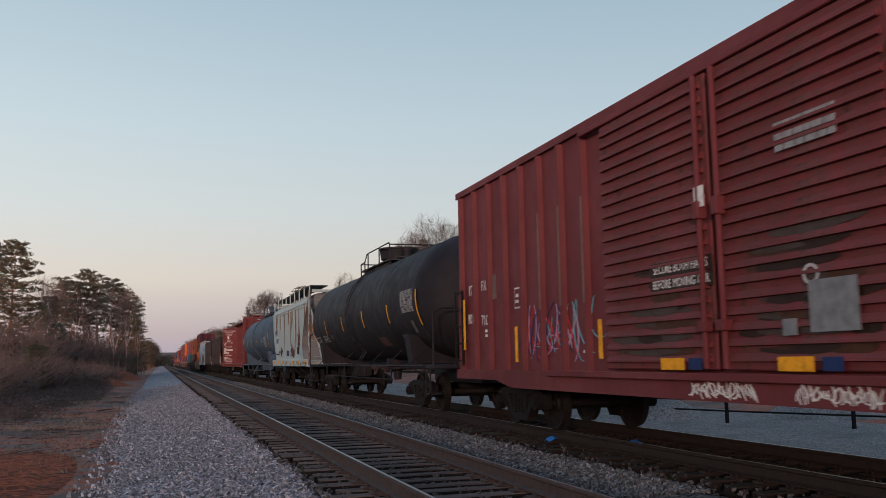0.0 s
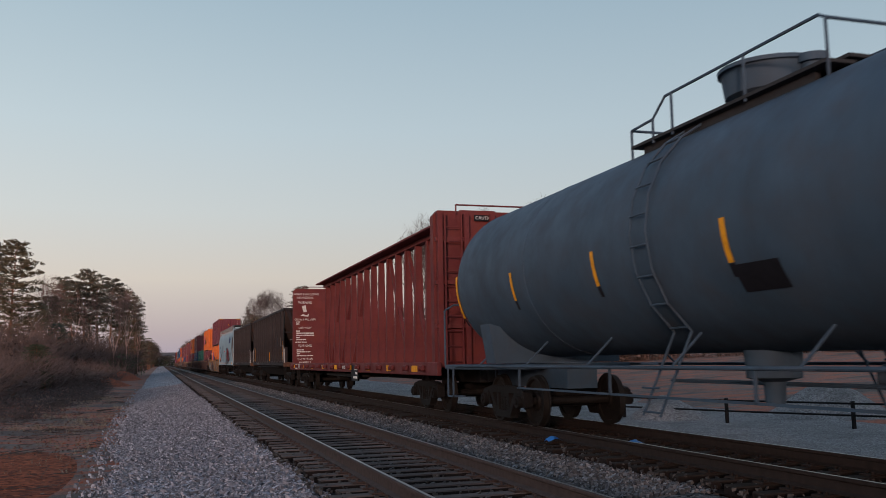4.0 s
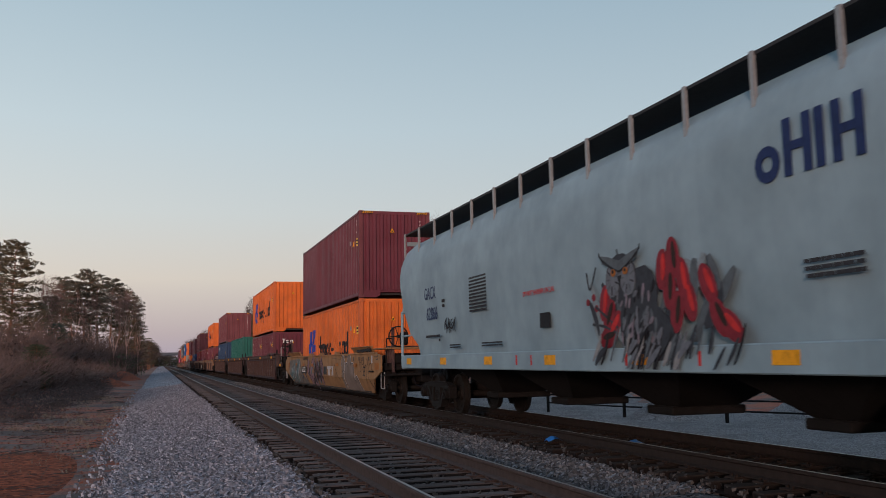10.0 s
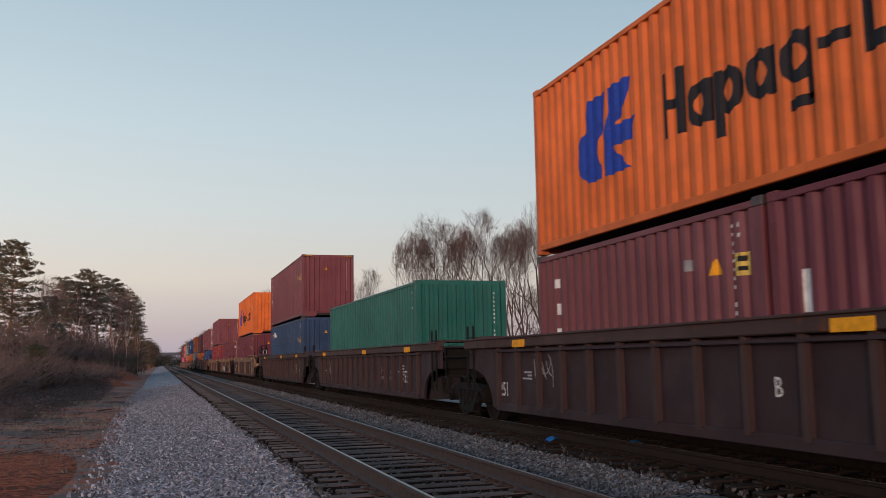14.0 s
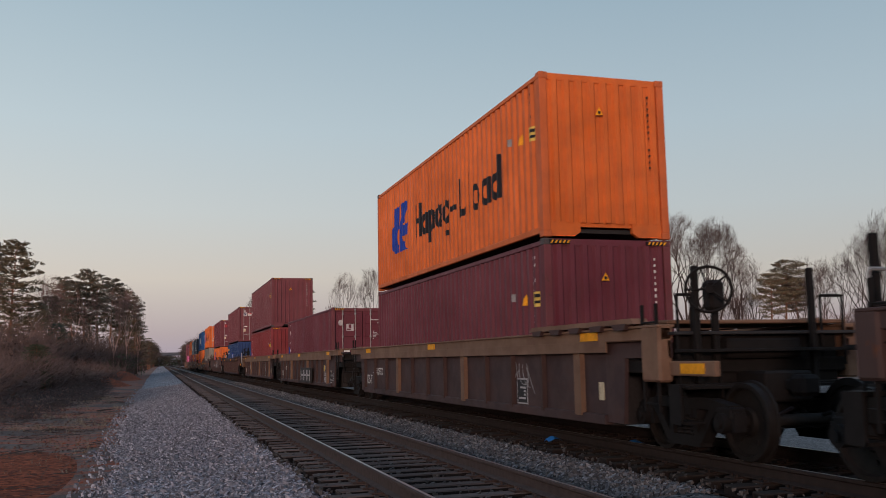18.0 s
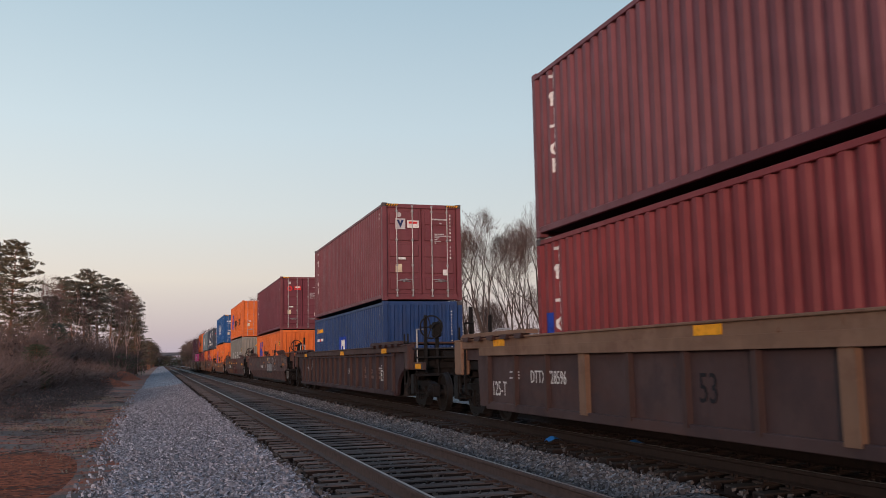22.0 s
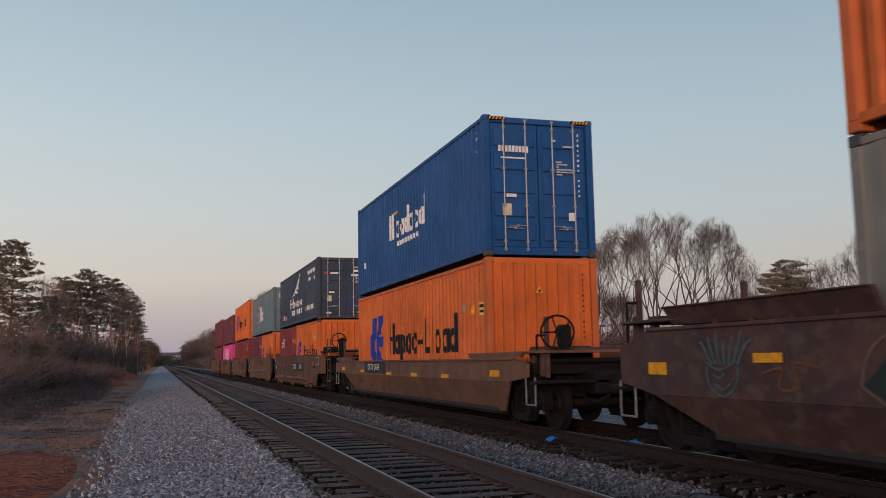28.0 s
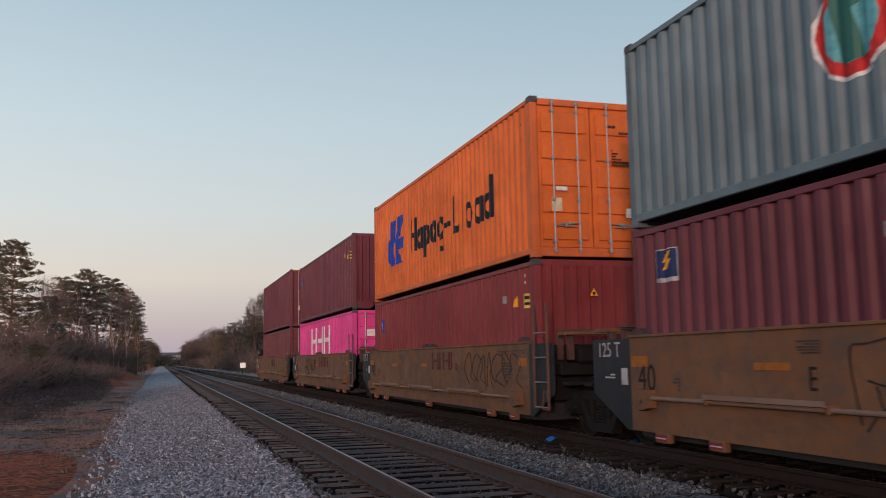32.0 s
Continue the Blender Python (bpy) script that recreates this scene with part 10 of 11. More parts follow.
    for p, q in (((-2.5, 1.36), (-4.15, 1.30)), ((-4.15, 1.30), (-4.4, 1.44))):
        part("plate_seam", Geo().rod((x + 0.004, *p), (x + 0.004, *q), 0.008, 6), RIBBROWN, c, "weld line of an inset plate")
    for k, u in enumerate((-6.4, -7.25, -7.85, -8.65)):
        part("stencil", bars([(u, 1.30, 0.14, 0.12)], x=x - 0.001), GRIMEP, c, "faded stencil block")
    part("card", bars([(-9.05, 1.28, 0.15, 0.22)], x=x - 0.001), OLDWHITE, c, "weathered white card")
    part("data_panel", bars(block(random.Random(41), -9.6, 1.33, 0.55, 0.16, 4) + block(random.Random(42), -5.2, 1.38, 0.5, 0.06, 2), x=x - 0.001), GRIMEP, c, "faded rows of small writing")["kind"] = "stuff"
    part("lifting_lug", Geo().box(x - 0.05, x + 0.01, -9.30, -8.80, 0.90, 0.95, 0.01), STEEL, c)


def road_marks(num, letter, at53=1.3):
    def put(c, w0, w1, x):
        bay = (w1 - w0 - 0.5) / 17                       # stencils sit in the bays between ribs
        note(c, "53", 0.44, x, w0 + 0.25 + bay * (max(0, math.floor((at53 - 0.25) / bay)) + 0.5), 0.80)
        if letter:
            note(c, letter, 0.30, x, w0 + 0.25 + bay * (math.floor(((6.5 if letter == "A" else 7.75) - 0.25) / bay) + 0.5), 0.90)
        if num:
            note(c, num, 0.36, x, w1 - 0.35, 0.68)
        for k, u in enumerate((4.0, 3.0, 1.95)):
            wordmark(c, x, w0 + u + 0.2, 0.86, 0.20, ("T", "H", "x")[k], RUSTPALE, 0.42, label="faint tan plain shape")
            part("brand_mark", bars([(w0 + u, 0.76, 0.52, 0.085)], x=x), RUSTPALE, c, "faint tan bar")
        scrawl(c, x, w1 - 2.2, 1.05, 0.8, 0.5, GREYP, len(letter) + w0, 0.02)
    return put


def tan_marks(c, w0, w1, x, words=(), number=""):
    if words:
        part("mark_panel", Geo().box(-1.535, -1.44, -3.05, -0.40, 0.38, 0.99, 0.006), DARKGRATE, c, "dark panel behind the mark")
        wordmark(c, -1.538, -0.56, 0.46, 0.44, "TTT", OLDWHITE, 0.86, label="white block lettering shapes")
    if number:
        note(c, "53", 0.5, x, w1 - 7.4, 0.85, BLACKP)
    note(c, "125-T", 0.38, x, w1 - 0.7, 0.68)
    note(c, "DTTX " + number if number else "DTTX", 0.30, x, w1 - (2.9 if number else 2.05), 0.92)
    if words:
        for k, word in enumerate(words):
            note(c, word, 0.27, x, -5.72 - 0.06 * k, 0.76 - 0.22 * k, OLDWHITE, 0.90, "graffiti")
        scrawl(c, x - 0.001, -5.7, 1.0, 0.7, 0.20, GREYP, 51, 0.016)
        scrawl(c, x - 0.001, -6.15, 0.65, 0.18, 0.4, OLDWHITE, 52, 0.012)
        part("card", bars([(-6.35, 0.99, 0.17, 0.22)], x=-1.518), PALEYELLOW, c, "pale yellow card")
    else:
        scrawl(c, x, w0 + 3.2, 0.9, 0.8, 0.5, GREYP, 55, 0.02)
    ys, ws = (-7.1, 0.78) if words else (w0 + 3.23, 0.46)
    part("stencil_panel", bars([(ys, 0.68, ws, 0.44)], x=x + 0.003), OLDWHITE, c, "white-framed stencil panel")
    part("stencil_panel", bars([(ys, 0.68, ws - 0.05, 0.39)], x=x), DARKGRATE, c, "dark stencil panel")
    part("data_panel", bars(block(random.Random(8), ys, 0.68, ws - 0.14, 0.30, 5), x=x - 0.003), OLDWHITE, c, "rows of small writing")
    part("yellow_plate", bars([(w0 + 0.27, 0.76, 0.15, 0.25)], x=x), plain_cream, c, "dull yellow plate")


def reflectors(c, x, rows, mat=None):
    for y, z, w, h in rows:
        part("reflector", bars([(y, z, w, h)], x=x), mat or YELLOWP, c, "reflective strip")


def looped_marks(c, hl, x):
    """Old painted-out areas under a long scrawl."""
    for y, z, w, h, m in ((-7.0, 1.2, 0.35, 0.30, GRIMEP), (-7.9, 1.38, 0.5, 0.22, TANPANEL), (-8.4, 1.38, 0.9, 0.16, CAROCHRE), (-9.05, 1.34, 0.42, 0.22, RUSTPALE), (-6.2, 1.1, 0.30, 0.5, TANPANEL), (0.3, 1.05, 0.9, 0.3, GRIMEP), (-0.6, 1.0, 0.5, 0.2, RUSTPALE), (-1.62, 1.42, 0.22, 0.16, PALEYELLOW), (3.4, 1.1, 1.3, 0.4, GRIMEP)):
        part("paint_patch", bars([(y, z, w, h)], x=x + 0.001), m, c, "worn painted-out patch")
    part("mark_panel", bars([(-2.7, 0.92, 2.45, 0.54)], x=x), DARKGRATE, c, "dark panel behind the mark")
    wordmark(c, x - 0.004, -1.62, 0.74, 0.38, "BBB", GREYP, 0.78, label="worn white plain slab")
    note(c, "DTTX 646403", 0.28, x - 0.004, 1.2, 0.97, OLDWHITE)
    loop(c, x - 0.008, [(-1.60, 1.50), (-1.56, 1.1), (-1.50, 0.84), (-1.75, 0.80), (-2.2, 1.0), (-2.35, 1.42), (-2.10, 1.50), (-1.95, 1.2), (-2.3, 0.84), (-2.75, 1.05), (-2.9, 1.48), (-2.65, 1.4), (-2.7, 1.0), (-3.2, 0.88), (-3.6, 1.30), (-3.55, 1.52), (-3.35, 1.25), (-3.7, 0.85), (-4.1, 1.0), (-4.25, 1.5)], 0.015, GREYP, "thin white looping scrawl")
    loop(c, x - 0.0085, [(-4.34, 1.52), (-4.36, 0.84)], 0.015, GREYP, "thin white stroke")
    loop(c, x - 0.009, [(-5.2, 1.56), (-4.9, 1.36), (-4.40, 1.18), (-4.9, 0.98), (-5.3, 0.82), (-5.75, 0.9), (-5.85, 1.25), (-5.55, 1.38)], 0.015, GREYP, "thin white looping scrawl")
    reflectors(c, x - 0.001, [(-5.26, 1.16, 0.5, 0.09), (-2.6, 1.22, 0.45, 0.09), (0.2, 1.22, 0.45, 0.09)], FADEDORANGE)
    reflectors(c, x - 0.001, [(-8.8, 1.12, 1.0, 0.11), (8.3, 1.12, 0.5, 0.12)], FADEDORANGE)
    part("lifting_lug", Geo().box(x - 0.05, x + 0.01, -8.42, -7.95, 0.96, 1.06, 0.01), STEEL, c)
    part("data_panel", bars(block(random.Random(62), -8.7, 1.36, 0.9, 0.22, 4), x=x), TANPANEL, c, "faded rows of small writing")["kind"] = "stuff"
    part("sign_panel", bars([(-9.62, 1.29, 0.66, 0.34)], x=x), RUSTPALE, c, "white-framed panel")
    part("sign_panel", bars([(-9.62, 1.29, 0.60, 0.27)], x=x - 0.002), CARDARK, c, "dark panel")
    for k in range(3):
        part("sign_bar", bars([(-9.45 - 0.17 * k, 1.29, 0.09, 0.20)], x=x - 0.004), RUSTPALE, c, "plain grey bar")
    loop(c, x - 0.006, [(-8.95, 0.80), (-8.8, 0.74), (-9.05, 0.70), (-8.85, 0.64)], 0.012, RUSTPALE)


def mural_marks(c, hl, x):
    """Broad orange letters outlined in green, dark petals on a red ground, a teal face."""
    xm = x - 0.001
    g = Geo().prism([(5.6, 0.95), (4.9, 1.54), (1.4, 1.54), (0.95, 0.95), (0.90, 0.34), (4.3, 0.32)], "x", xm - 0.002, xm + 0.002)
    part("graffiti", g, SPRUCEP, c, "dark green sprayed ground")
    for k, (y, w, dz) in enumerate(((4.72, 0.86, 0.0), (3.72, 0.80, 0.02), (2.72, 0.88, 0.0), (1.78, 0.86, -0.02))):
        oval(c, xm - 0.003 - 0.0005 * k, y, 1.20 + dz, w * 0.60, 0.37, 0.1, RUSTORANGE, label="dull orange sprayed letter")
        oval(c, xm - 0.0035 - 0.0005 * k, y - 0.05, 0.70 + dz, w * 0.58, 0.42, -0.15, RUSTORANGE, label="dull orange sprayed letter")
        oval(c, xm - 0.0065 - 0.0005 * k, y, 1.22 + dz, w * 0.16, 0.07, 0.1, SPRUCEP, label="dark green letter eye")
        loop(c, xm - 0.009, [(y + w * 0.5, 1.0), (y + w * 0.48, 1.35), (y, 1.53), (y - w * 0.45, 1.38), (y - w * 0.40, 1.12)], 0.014, SPRUCEP)
    loop(c, xm - 0.010, [(5.62, 0.95), (5.45, 1.30), (4.90, 1.55)], 0.016, RUSTPALE)
    loop(c, xm - 0.010, [(5.62, 0.95), (5.1, 0.66), (4.35, 0.33)], 0.014, RUSTPALE)
    loop(c, xm - 0.010, [(1.42, 1.55), (1.05, 1.25), (1.2, 1.02), (0.80, 0.70), (0.72, 0.34)], 0.018, RUSTPALE)
    g = Geo().prism([(1.35, 1.55), (-2.9, 1.55), (-3.1, 0.36), (0.95, 0.36), (1.1, 0.95)], "x", xm - 0.0010, xm + 0.002)
    part("graffiti", g, DULLRED, c, "dark red sprayed ground")
    for cy, cz, turn in ((0.2, 1.02, 0.0), (-1.5, 0.95, 1.1)):
        for k in range(8):
            a = turn + 0.35 + k * 0.72
            u, v = cy + 0.40 * math.cos(a), cz + 0.30 * math.sin(a)
            oval(c, xm - 0.004 - 0.0004 * k, u, v, 0.33, 0.17, a, BLACKP, label="black petal outline")
            oval(c, xm - 0.008 - 0.0004 * k, u + 0.03 * math.cos(a), v + 0.02 * math.sin(a), 0.25, 0.105, a, PETALP, label="pale pink sprayed petal")
        for k in range(5):
            a = turn + 0.7 + k * 1.44
            loop(c, xm - 0.0125, [(cy, cz), (cy + 0.30 * math.cos(a), cz + 0.22 * math.sin(a)), (cy + 0.6 * math.cos(a + 0.15), cz + 0.42 * math.sin(a + 0.15))], 0.010, BLACKP, "black petal line")
    oval(c, xm - 0.014, 0.44, 1.46, 0.07, 0.045, 0.0, PETALP, label="pink sprayed dot")
    for k in range(7):
        y = 8.05 - 0.13 * k
        loop(c, xm - 0.006, [(y - 0.15 + 0.05 * k, 1.14), (y, 1.34), (y + 0.06 - 0.03 * k, 1.40 + 0.06 * (k % 3))], 0.017, SEAP, "teal sprayed plume")
    for row in ([(8.0, 1.16), (7.75, 1.08), (7.45, 1.17)], [(8.0, 1.12), (7.95, 0.90), (7.7, 0.79), (7.45, 0.92), (7.42, 1.12)], [(7.88, 1.03), (7.76, 0.99), (7.66, 1.04)], [(7.85, 0.92), (7.7, 0.86), (7.55, 0.94)]):
        loop(c, xm - 0.007, row, 0.012, SEAP, "teal sprayed line")
    loop(c, xm - 0.005, [(7.0, 1.05), (6.7, 1.10), (6.75, 0.9), (6.45, 0.92), (6.5, 1.15), (6.1, 1.1)], 0.016, RUSTORANGE)
    part("number_panel", bars([(3.08, 0.905, 3.52, 0.36)], x=x - 0.020), DARKGRATE, c, "black number panel")
    note(c, "DTTX", 0.32, x - 0.024, 4.12, 0.905, WHITE, 1.02)
    note(c, "645531", 0.34, x - 0.024, 2.38, 0.905, WHITE, 1.0)
    reflectors(c, x - 0.021, [(9.05, 1.09, 0.42, 0.15), (6.89, 1.21, 0.46, 0.10), (4.18, 1.24, 0.54, 0.11), (1.57, 1.21, 0.54, 0.11), (-1.1, 1.20, 0.54, 0.11), (-3.8, 1.2, 0.54, 0.11), (-8.8, 1.12, 1.0, 0.14)])


def russet_marks(c, hl, x):
    part("number_panel", bars([(2.68, 1.045, 2.62, 0.33)], x=x), CARDARK, c, "slate number panel")
    note(c, "DTTX 59613", 0.27, x - 0.004, 2.86, 1.045, WHITE, 1.0)
    reflectors(c, x - 0.001, [(7.38, 0.99, 0.5, 0.12), (4.44, 0.93, 0.50, 0.075), (1.02, 0.885, 0.53, 0.085), (-1.55, 0.885, 0.53, 0.085), (-4.1, 0.885, 0.53, 0.085), (-7.2, 0.97, 0.5, 0.12)])
    for p, q in (((1.15, 1.20), (0.66, 0.96)), ((0.66, 0.96), (-0.78, 0.96)), ((-0.78, 0.96), (-1.18, 1.18)), ((-0.15, 1.2), (-0.15, 0.98))):
        part("plate_seam", Geo().rod((x + 0.004, *p), (x + 0.004, *q), 0.008, 6), RIBBROWN, c, "weld line of an inset plate")
    part("data_panel", bars(block(random.Random(68), 5.0, 1.10, 0.8, 0.14, 3) + block(random.Random(69), -2.9, 1.08, 0.6, 0.10, 3), x=x), RUSTPALE, c, "faint rows of small writing")["kind"] = "stuff"
    for k in range(4):
        loop(c, x - 0.002, [(5.2 - 0.16 * k, 0.80), (5.12 - 0.16 * k, 0.68), (5.2 - 0.16 * k, 0.56)], 0.012, CARBROWN, "dark sprayed stroke")


def unit_marks(num="", big="", seed=1, tags=()):
    """Stencils of an articulated unit: axle load, length code, faded reflectors, worn mark, scrawled outlines."""
    def put(c, hl, x):
        a = hl - 0.93
        note(c, "125 T", 0.29, x - 0.004, a + 0.58, 1.33, OLDWHITE, 0.95)
        part("card", bars([(a + 0.16, 0.98, 0.16, 0.22)], x=x - 0.002), OLDWHITE, c, "weathered white card")
        part("data_panel", bars(block(random.Random(seed), a + 0.60, 0.98, 0.34, 0.08, 2), x=x - 0.002), OLDWHITE, c, "small writing")["kind"] = "stuff"
        note(c, "40", 0.50, x - 0.001, a - 0.42, 0.95, BLACKP, 0.9)
        note(c, "E", 0.34, x - 0.001, 2.55, 0.99, BLACKP)
        reflectors(c, x - 0.001, [(a - 0.25, 1.18, 0.42, 0.14), (3.16, 1.12, 0.56, 0.08), (0.3, 1.12, 0.5, 0.08), (-a + 0.28, 1.18, 0.38, 0.14)], FADEDORANGE)
        part("data_panel", bars(block(random.Random(seed + 1), -a + 1.05, 1.03, 0.55, 0.30, 6) + block(random.Random(seed + 2), -a + 0.85, 1.36, 1.3, 0.06, 2) + block(random.Random(seed + 3), a - 1.0, 0.90, 0.35, 0.18, 4) + block(random.Random(seed + 4), 2.6, 1.31, 0.34, 0.14, 5), x=x - 0.001), GRIMEP, c, "faded rows of small writing")["kind"] = "stuff"
        if num:
            part("number_panel", bars([(-1.70, 1.015, 3.3, 0.34)], x=x - 0.012), CARDARK, c, "slate number panel")
            note(c, "DTTX", 0.31, x - 0.016, -0.75, 1.015, WHITE, 1.02)
            note(c, num, 0.30, x - 0.016, -2.46, 1.015, OLDWHITE, 0.98)
            part("card", bars([(-a - 0.92, 1.26, 0.46, 0.30)], x=x - 0.002), OLDWHITE, c, "white-framed dark card")
            part("card", bars([(-a - 0.92, 1.26, 0.40, 0.25)], x=x - 0.004), CARDARK, c, "dark card")
            part("latch", Geo().box(x - 0.04, x + 0.01, -6.52, -6.10, 0.98, 1.05, 0.01), STEEL, c)
            part("card", bars([(-5.95, 0.70, 0.14, 0.18)], x=x - 0.002), RUSTPALE, c, "worn grey card")
        else:
            wordmark(c, x - 0.002, -0.35, 1.02, 0.38, "TlTl" if seed % 2 else "TTlT", DULLRED, 0.56, label="dull red plain shape")
        if big:
            note(c, big, 0.22, x - 0.001, -2.14, 1.07, BLACKP)
        for kind, y, mat in tags:
            if kind == "head":                       # an outlined head with a snout and brow
                for row in ([(0.0, 0.6), (0.1, 1.25), (-0.15, 1.33), (-0.9, 1.42), (-1.0, 1.1), (-0.7, 0.98), (-0.35, 0.95), (-0.1, 1.0)], [(-0.2, 0.95), (-0.3, 0.7), (-0.55, 0.55), (-0.9, 0.60), (-1.1, 0.85), (-1.3, 1.1), (-1.2, 1.45)],
                            [(-0.45, 1.2), (-0.7, 1.28), (-0.8, 1.18), (-0.55, 1.14)], [(-1.45, 1.5), (-1.6, 1.2), (-1.5, 0.9), (-1.9, 0.75), (-1.8, 0.4)], [(-0.05, 0.55), (-0.3, 0.75), (-0.5, 0.5), (-0.4, 0.35)]):
                    loop(c, x - 0.003, [(y + u, v) for u, v in row], 0.012, mat, "black sprayed outline")
            elif kind == "rings":
                for k in range(3):
                    u = y - 0.95 * k
                    loop(c, x - 0.003, [(u + 0.36, 0.72), (u + 0.42, 1.15), (u + 0.1, 1.42), (u - 0.3, 1.32), (u - 0.38, 0.95), (u - 0.05, 0.66), (u + 0.30, 0.74)], 0.012, mat, "black sprayed ring")
                    loop(c, x - 0.003, [(u + 0.15, 1.25), (u - 0.12, 1.05), (u + 0.18, 0.92), (u - 0.15, 0.78)], 0.011, mat, "black sprayed line")
            else:
                rng = random.Random(seed)
                for k in range(7):
                    u, h = y - 0.38 * k, rng.uniform(-0.12, 0.12)
                    loop(c, x - 0.003, [(u + rng.uniform(-0.2, 0.3), 0.68 + rng.uniform(0, 0.2)), (u + rng.uniform(0.0, 0.35), 1.0 + h), (u - 0.05, 1.33 + h * 0.6), (u - rng.uniform(0.1, 0.5), 1.15 - h), (u + rng.uniform(-0.3, 0.1), 0.88), (u - rng.uniform(0.2, 0.6), 0.74 + h)], 0.011, mat, "dark sprayed curl")
    return put


B53 = "long ribbed dark brown well car with stencilled lettering"
T53 = "ribbed brown well car with a tan top chord"
deep_well_car(150.9, 171.2, "gold", "faded yellow well car covered in graffiti", gold_marks)
well_car(174.3, 193.6, "brown", B53, join_far=True, marks=road_marks("1251", "B"), seed=2)
well_car(195.5, 213.0, "brown", B53, join_far=True, join_near=True, marks=road_marks("", ""), seed=3)
well_car(214.8, 233.3, "brown", B53, join_near=True, marks=road_marks("", "A", 0.15), seed=4)
well_car(236.6, 255.6, "tan", T53, join_far=True, marks=tan_marks, seed=5)
well_car(257.9, 275.5, "tan", T53, join_far=True, join_near=True, marks=lambda c, w0, w1, x: tan_marks(c, w0, w1, x, ("DASK", "MEME")), seed=6)
well_car(276.9, 296.0, "tan", T53, join_near=True, marks=lambda c, w0, w1, x: tan_marks(c, w0, w1, x, (), "728596"), seed=7)
well_car(299.8, 319.4, "brown", "ribbed dark brown well car with a brake wheel", marks=road_marks("", "A"), seed=8)
deep_well_car(323.2, 343.2, "oxide", "smooth-sided oxide brown well car with looping white scrawl", looped_marks)
deep_well_car(347.6, 367.5, "oxide", "smooth-sided oxide brown well car with orange and teal graffiti", mural_marks)
deep_well_car(370.9, 388.4, "russet", "low-sided russet well car with yellow reflectors", russet_marks, 2.75)
pipe_well_car(392.4, 406.5, "plum", "plum-brown well car with scrawled graffiti and a brake wheel", True, False, unit_marks("759410", "", 71, (("head", 4.85, DIMLINE), ("rings", 1.75, DIMLINE))), 0.50)
pipe_well_car(407.9, 421.9, "ochre", "dull ochre well car with a pipe along its side", True, True, unit_marks("", "", 74, (("head", 1.95, DIMLINE),)), 0.72)
pipe_well_car(423.5, 437.5, "ochre", "dull ochre well car with a pipe along its side", True, True, unit_marks("", "D", 77, (("curls", -2.95, DIMLINE),)), 0.57)
pipe_well_car(438.9, 453.0, "ochre", "dull ochre well car with a pipe along its side", True, True, unit_marks("", "", 80, (("curls", 3.0, DIMLINE),)), 0.65)
pipe_well_car(454.4, 469.6, "ochre", "dull ochre well car at the tail of the train", False, True, unit_marks("", "", 83), 0.65)

LO, HI = 2.591, 2.896
F = 0.37          # floor of the wells
LOW, UP = "in a well car", "stacked on another container"
container(154.55, 166.74, F, HI, ORANGE, "orange corrugated container, blue emblem, " + LOW, False, orange_mark(), 1)
container(154.55, 166.74, F + HI + 0.02, HI, MAROON, "dark maroon corrugated container " + UP, False, None, 2)
container(178.10, 184.16, F, LO, MAROON, "maroon short container with white lettering " + LOW, False, stub_mark, 3, tall=False)
container(184.24, 190.30, F, LO, MAROON2, "faded maroon short container " + LOW, False, column_mark, 4, tall=False)
container(178.10, 190.29, F + LO + 0.02, HI, ORANGE, "orange corrugated container " + UP, False, orange_mark(), 5)
container(198.0, 210.19, F, HI, GREEN, "teal green corrugated container " + LOW, False, None, 6)
container(217.45, 229.64, F, HI, NAVY, "navy corrugated container " + LOW, False, tricolor, 7)
container(217.45, 229.64, F + HI + 0.02, HI, MAROON2, "faded maroon corrugated container " + UP, False, far_column, 8)
container(240.6, 252.79, F, HI, MAROON, "maroon corrugated container " + LOW, False, None, 9)
container(240.6, 252.79, F + HI + 0.02, HI, ORANGE, "orange corrugated container " + UP, False, orange_mark(), 10)
container(260.5, 272.69, F, HI, MAROON, "single maroon container, lock rods on its doors, " + LOW, True, round_sign, 11)
container(280.0, 292.19, F, HI, RED, "brick-red corrugated container with yellow caution sign " + LOW, False, sign_mark, 12)
container(280.0, 292.19, F + HI + 0.02, HI, MAROON2, "faded maroon corrugated container " + UP, False, far_column, 13)
container(303.45, 315.64, F, LO, ROYAL, "royal blue corrugated container " + LOW, False, slant_mark, 14, tall=False)
container(303.45, 315.64, F + LO + 0.02, HI, MAROON2, "maroon container with doors and stickers " + UP, True, door_logo(REDP, WHITE), 15)
container(327.15, 339.34, F, LO, ORANGE, "orange corrugated container, blue emblem, " + LOW, False, orange_mark(), 16, tall=False)
container(327.15, 339.34, F + LO + 0.02, HI, MAROON, "maroon container with doors and a red sign " + UP, True, door_logo(REDP, REDP), 17)
container(351.15, 363.34, F, HI, STONE, "stone-grey container with white block letters " + LOW, False, green_mark, 18, depth=0.012)
container(351.15, 363.34, F + HI + 0.02, HI, ORANGE, "orange container with doors " + UP, True, orange_mark(), 19)
container(373.25, 385.44, F, HI, ORANGE, "orange corrugated container, blue emblem, " + LOW, False, orange_mark(), 20)
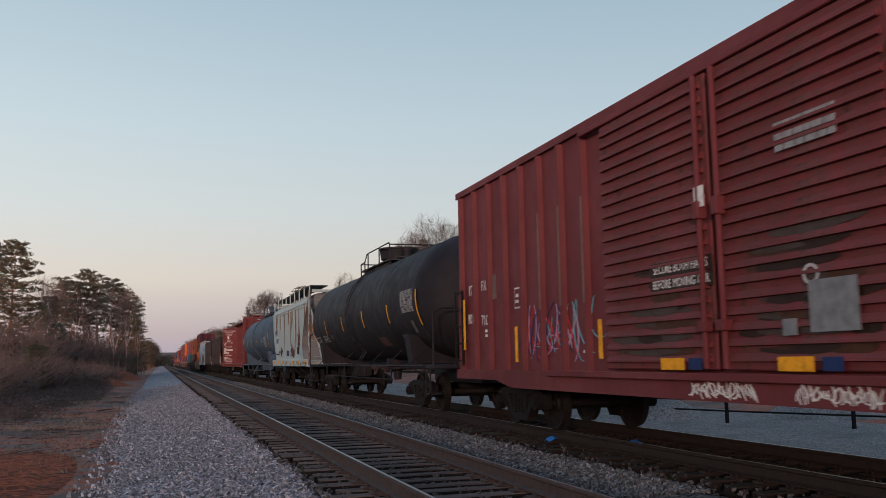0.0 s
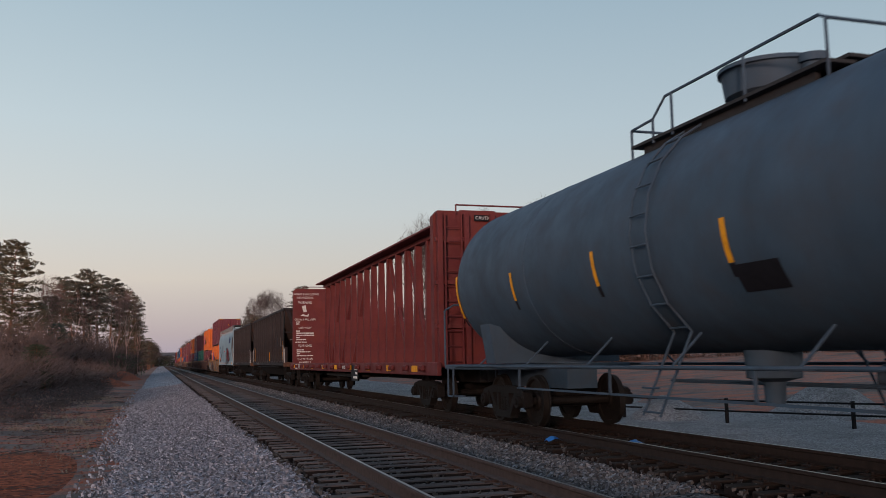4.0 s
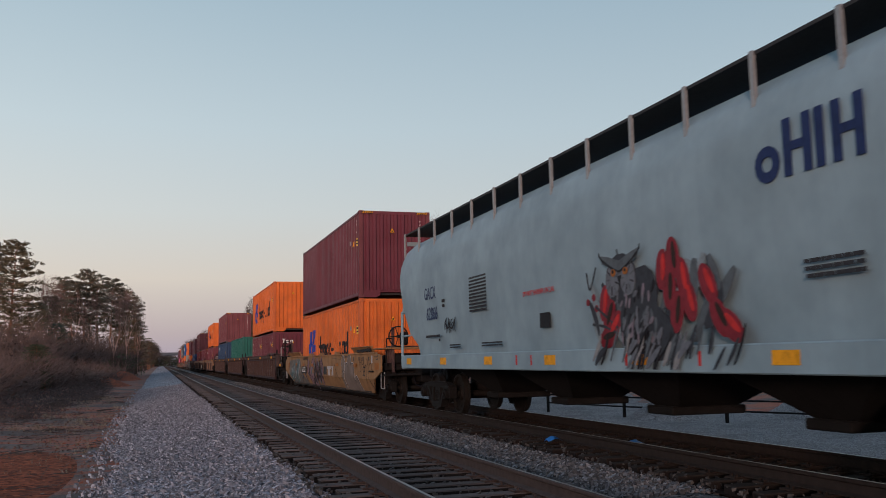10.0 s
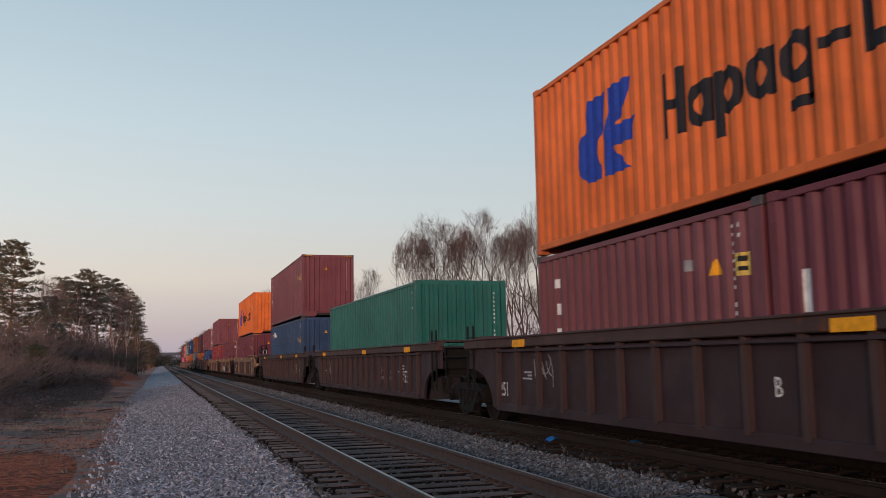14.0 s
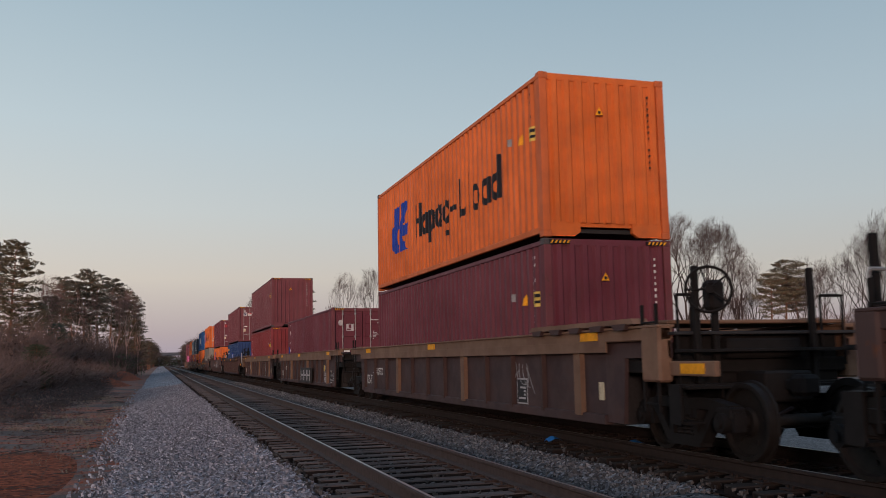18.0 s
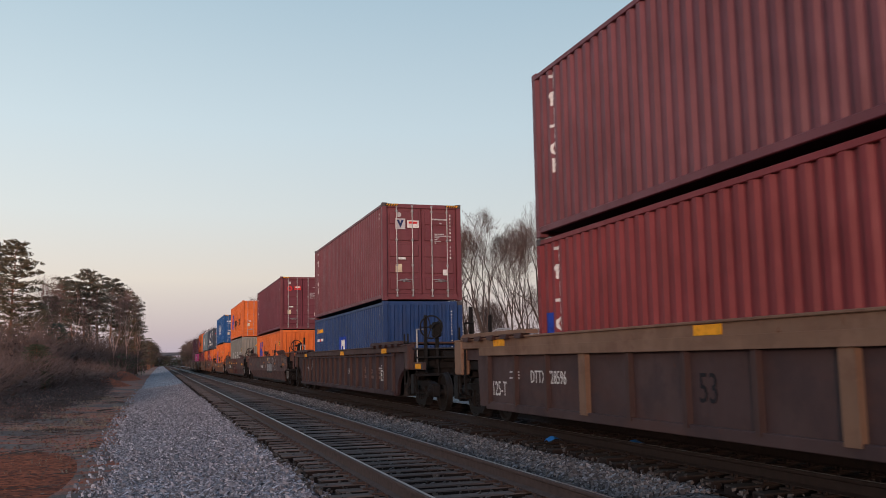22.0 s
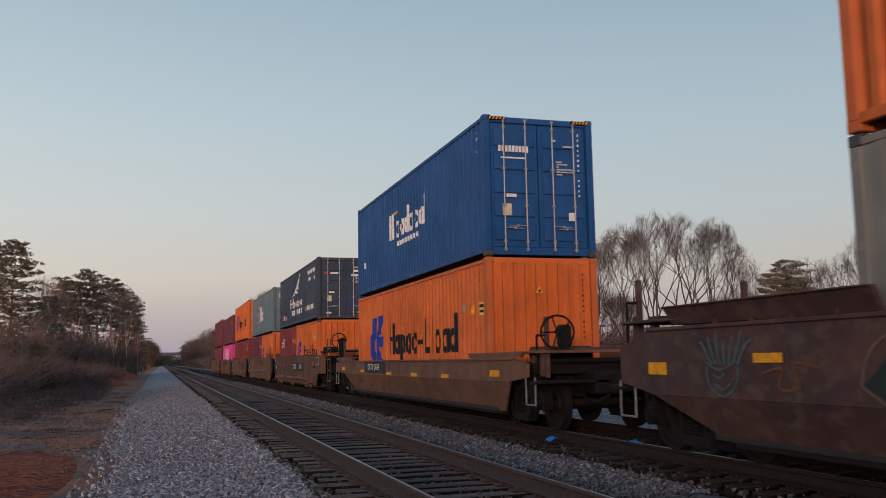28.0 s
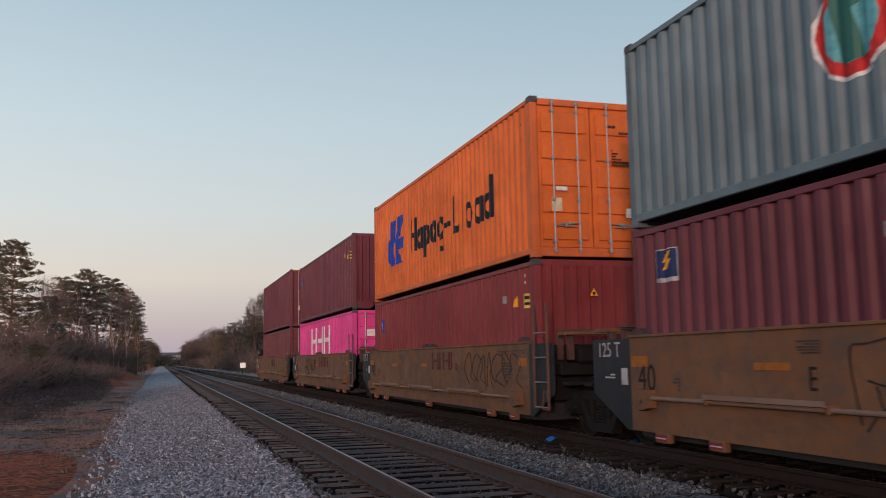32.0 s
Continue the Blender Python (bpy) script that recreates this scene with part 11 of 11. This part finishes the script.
container(373.25, 385.44, F + HI + 0.02, HI, BLUE, "mid-blue container with doors and white lettering " + UP, True, river_mark, 21)
container(393.50, 399.56, F, LO, ORANGE, "orange short container " + LOW, False, orange_mark(True), 22, tall=False)
container(399.64, 405.70, F, LO, RED, "red short container with white letters " + LOW, False, arc_mark, 23, tall=False)
container(393.50, 405.70, F + LO + 0.02, LO, SLATE, "slate navy container, white emblem, " + UP, True, striped_mark, 24, tall=False)
container(408.92, 414.98, F, LO, ORANGE, "orange short container " + LOW, False, orange_mark(True), 25, tall=False)
container(415.06, 421.12, F, LO, MAROON, "maroon short container, blue and yellow sign, " + LOW, False, leaf_sign, 26, tall=False)
container(408.92, 421.11, F + LO + 0.02, LO, GREYGREEN, "grey-green container with doors and round emblem " + UP, True, crest_mark, 27, tall=False)
container(424.52, 436.71, F, LO, RED, "brick-red corrugated container, small blue sign, " + LOW, False, blue_sign, 28, tall=False)
container(424.52, 436.71, F + LO + 0.02, HI, ORANGE, "orange container with doors " + UP, True, orange_mark(), 29)
container(439.95, 452.14, F, LO, PINK, "magenta pink container with white lettering " + LOW, True, pink_mark, 30, tall=False)
container(439.95, 452.14, F + LO + 0.02, LO, MAROON, "maroon corrugated container " + UP, False, blue_sign, 31, tall=False)
container(455.45, 467.64, F, LO, MAROON2, "faded maroon container " + LOW, True, None, 32, tall=False)
container(455.45, 467.64, F + LO + 0.02, HI, MAROON, "maroon container with doors " + UP, True, None, 33)


# ---- what moves ----
def motions():
    times = [2.0 * k for k in range(17)]
    for ob, y0, z in TRAIN:
        walk(ob, [(t, Matrix.Translation((TRACK_X, y0 - run(t), z))) for t in times])
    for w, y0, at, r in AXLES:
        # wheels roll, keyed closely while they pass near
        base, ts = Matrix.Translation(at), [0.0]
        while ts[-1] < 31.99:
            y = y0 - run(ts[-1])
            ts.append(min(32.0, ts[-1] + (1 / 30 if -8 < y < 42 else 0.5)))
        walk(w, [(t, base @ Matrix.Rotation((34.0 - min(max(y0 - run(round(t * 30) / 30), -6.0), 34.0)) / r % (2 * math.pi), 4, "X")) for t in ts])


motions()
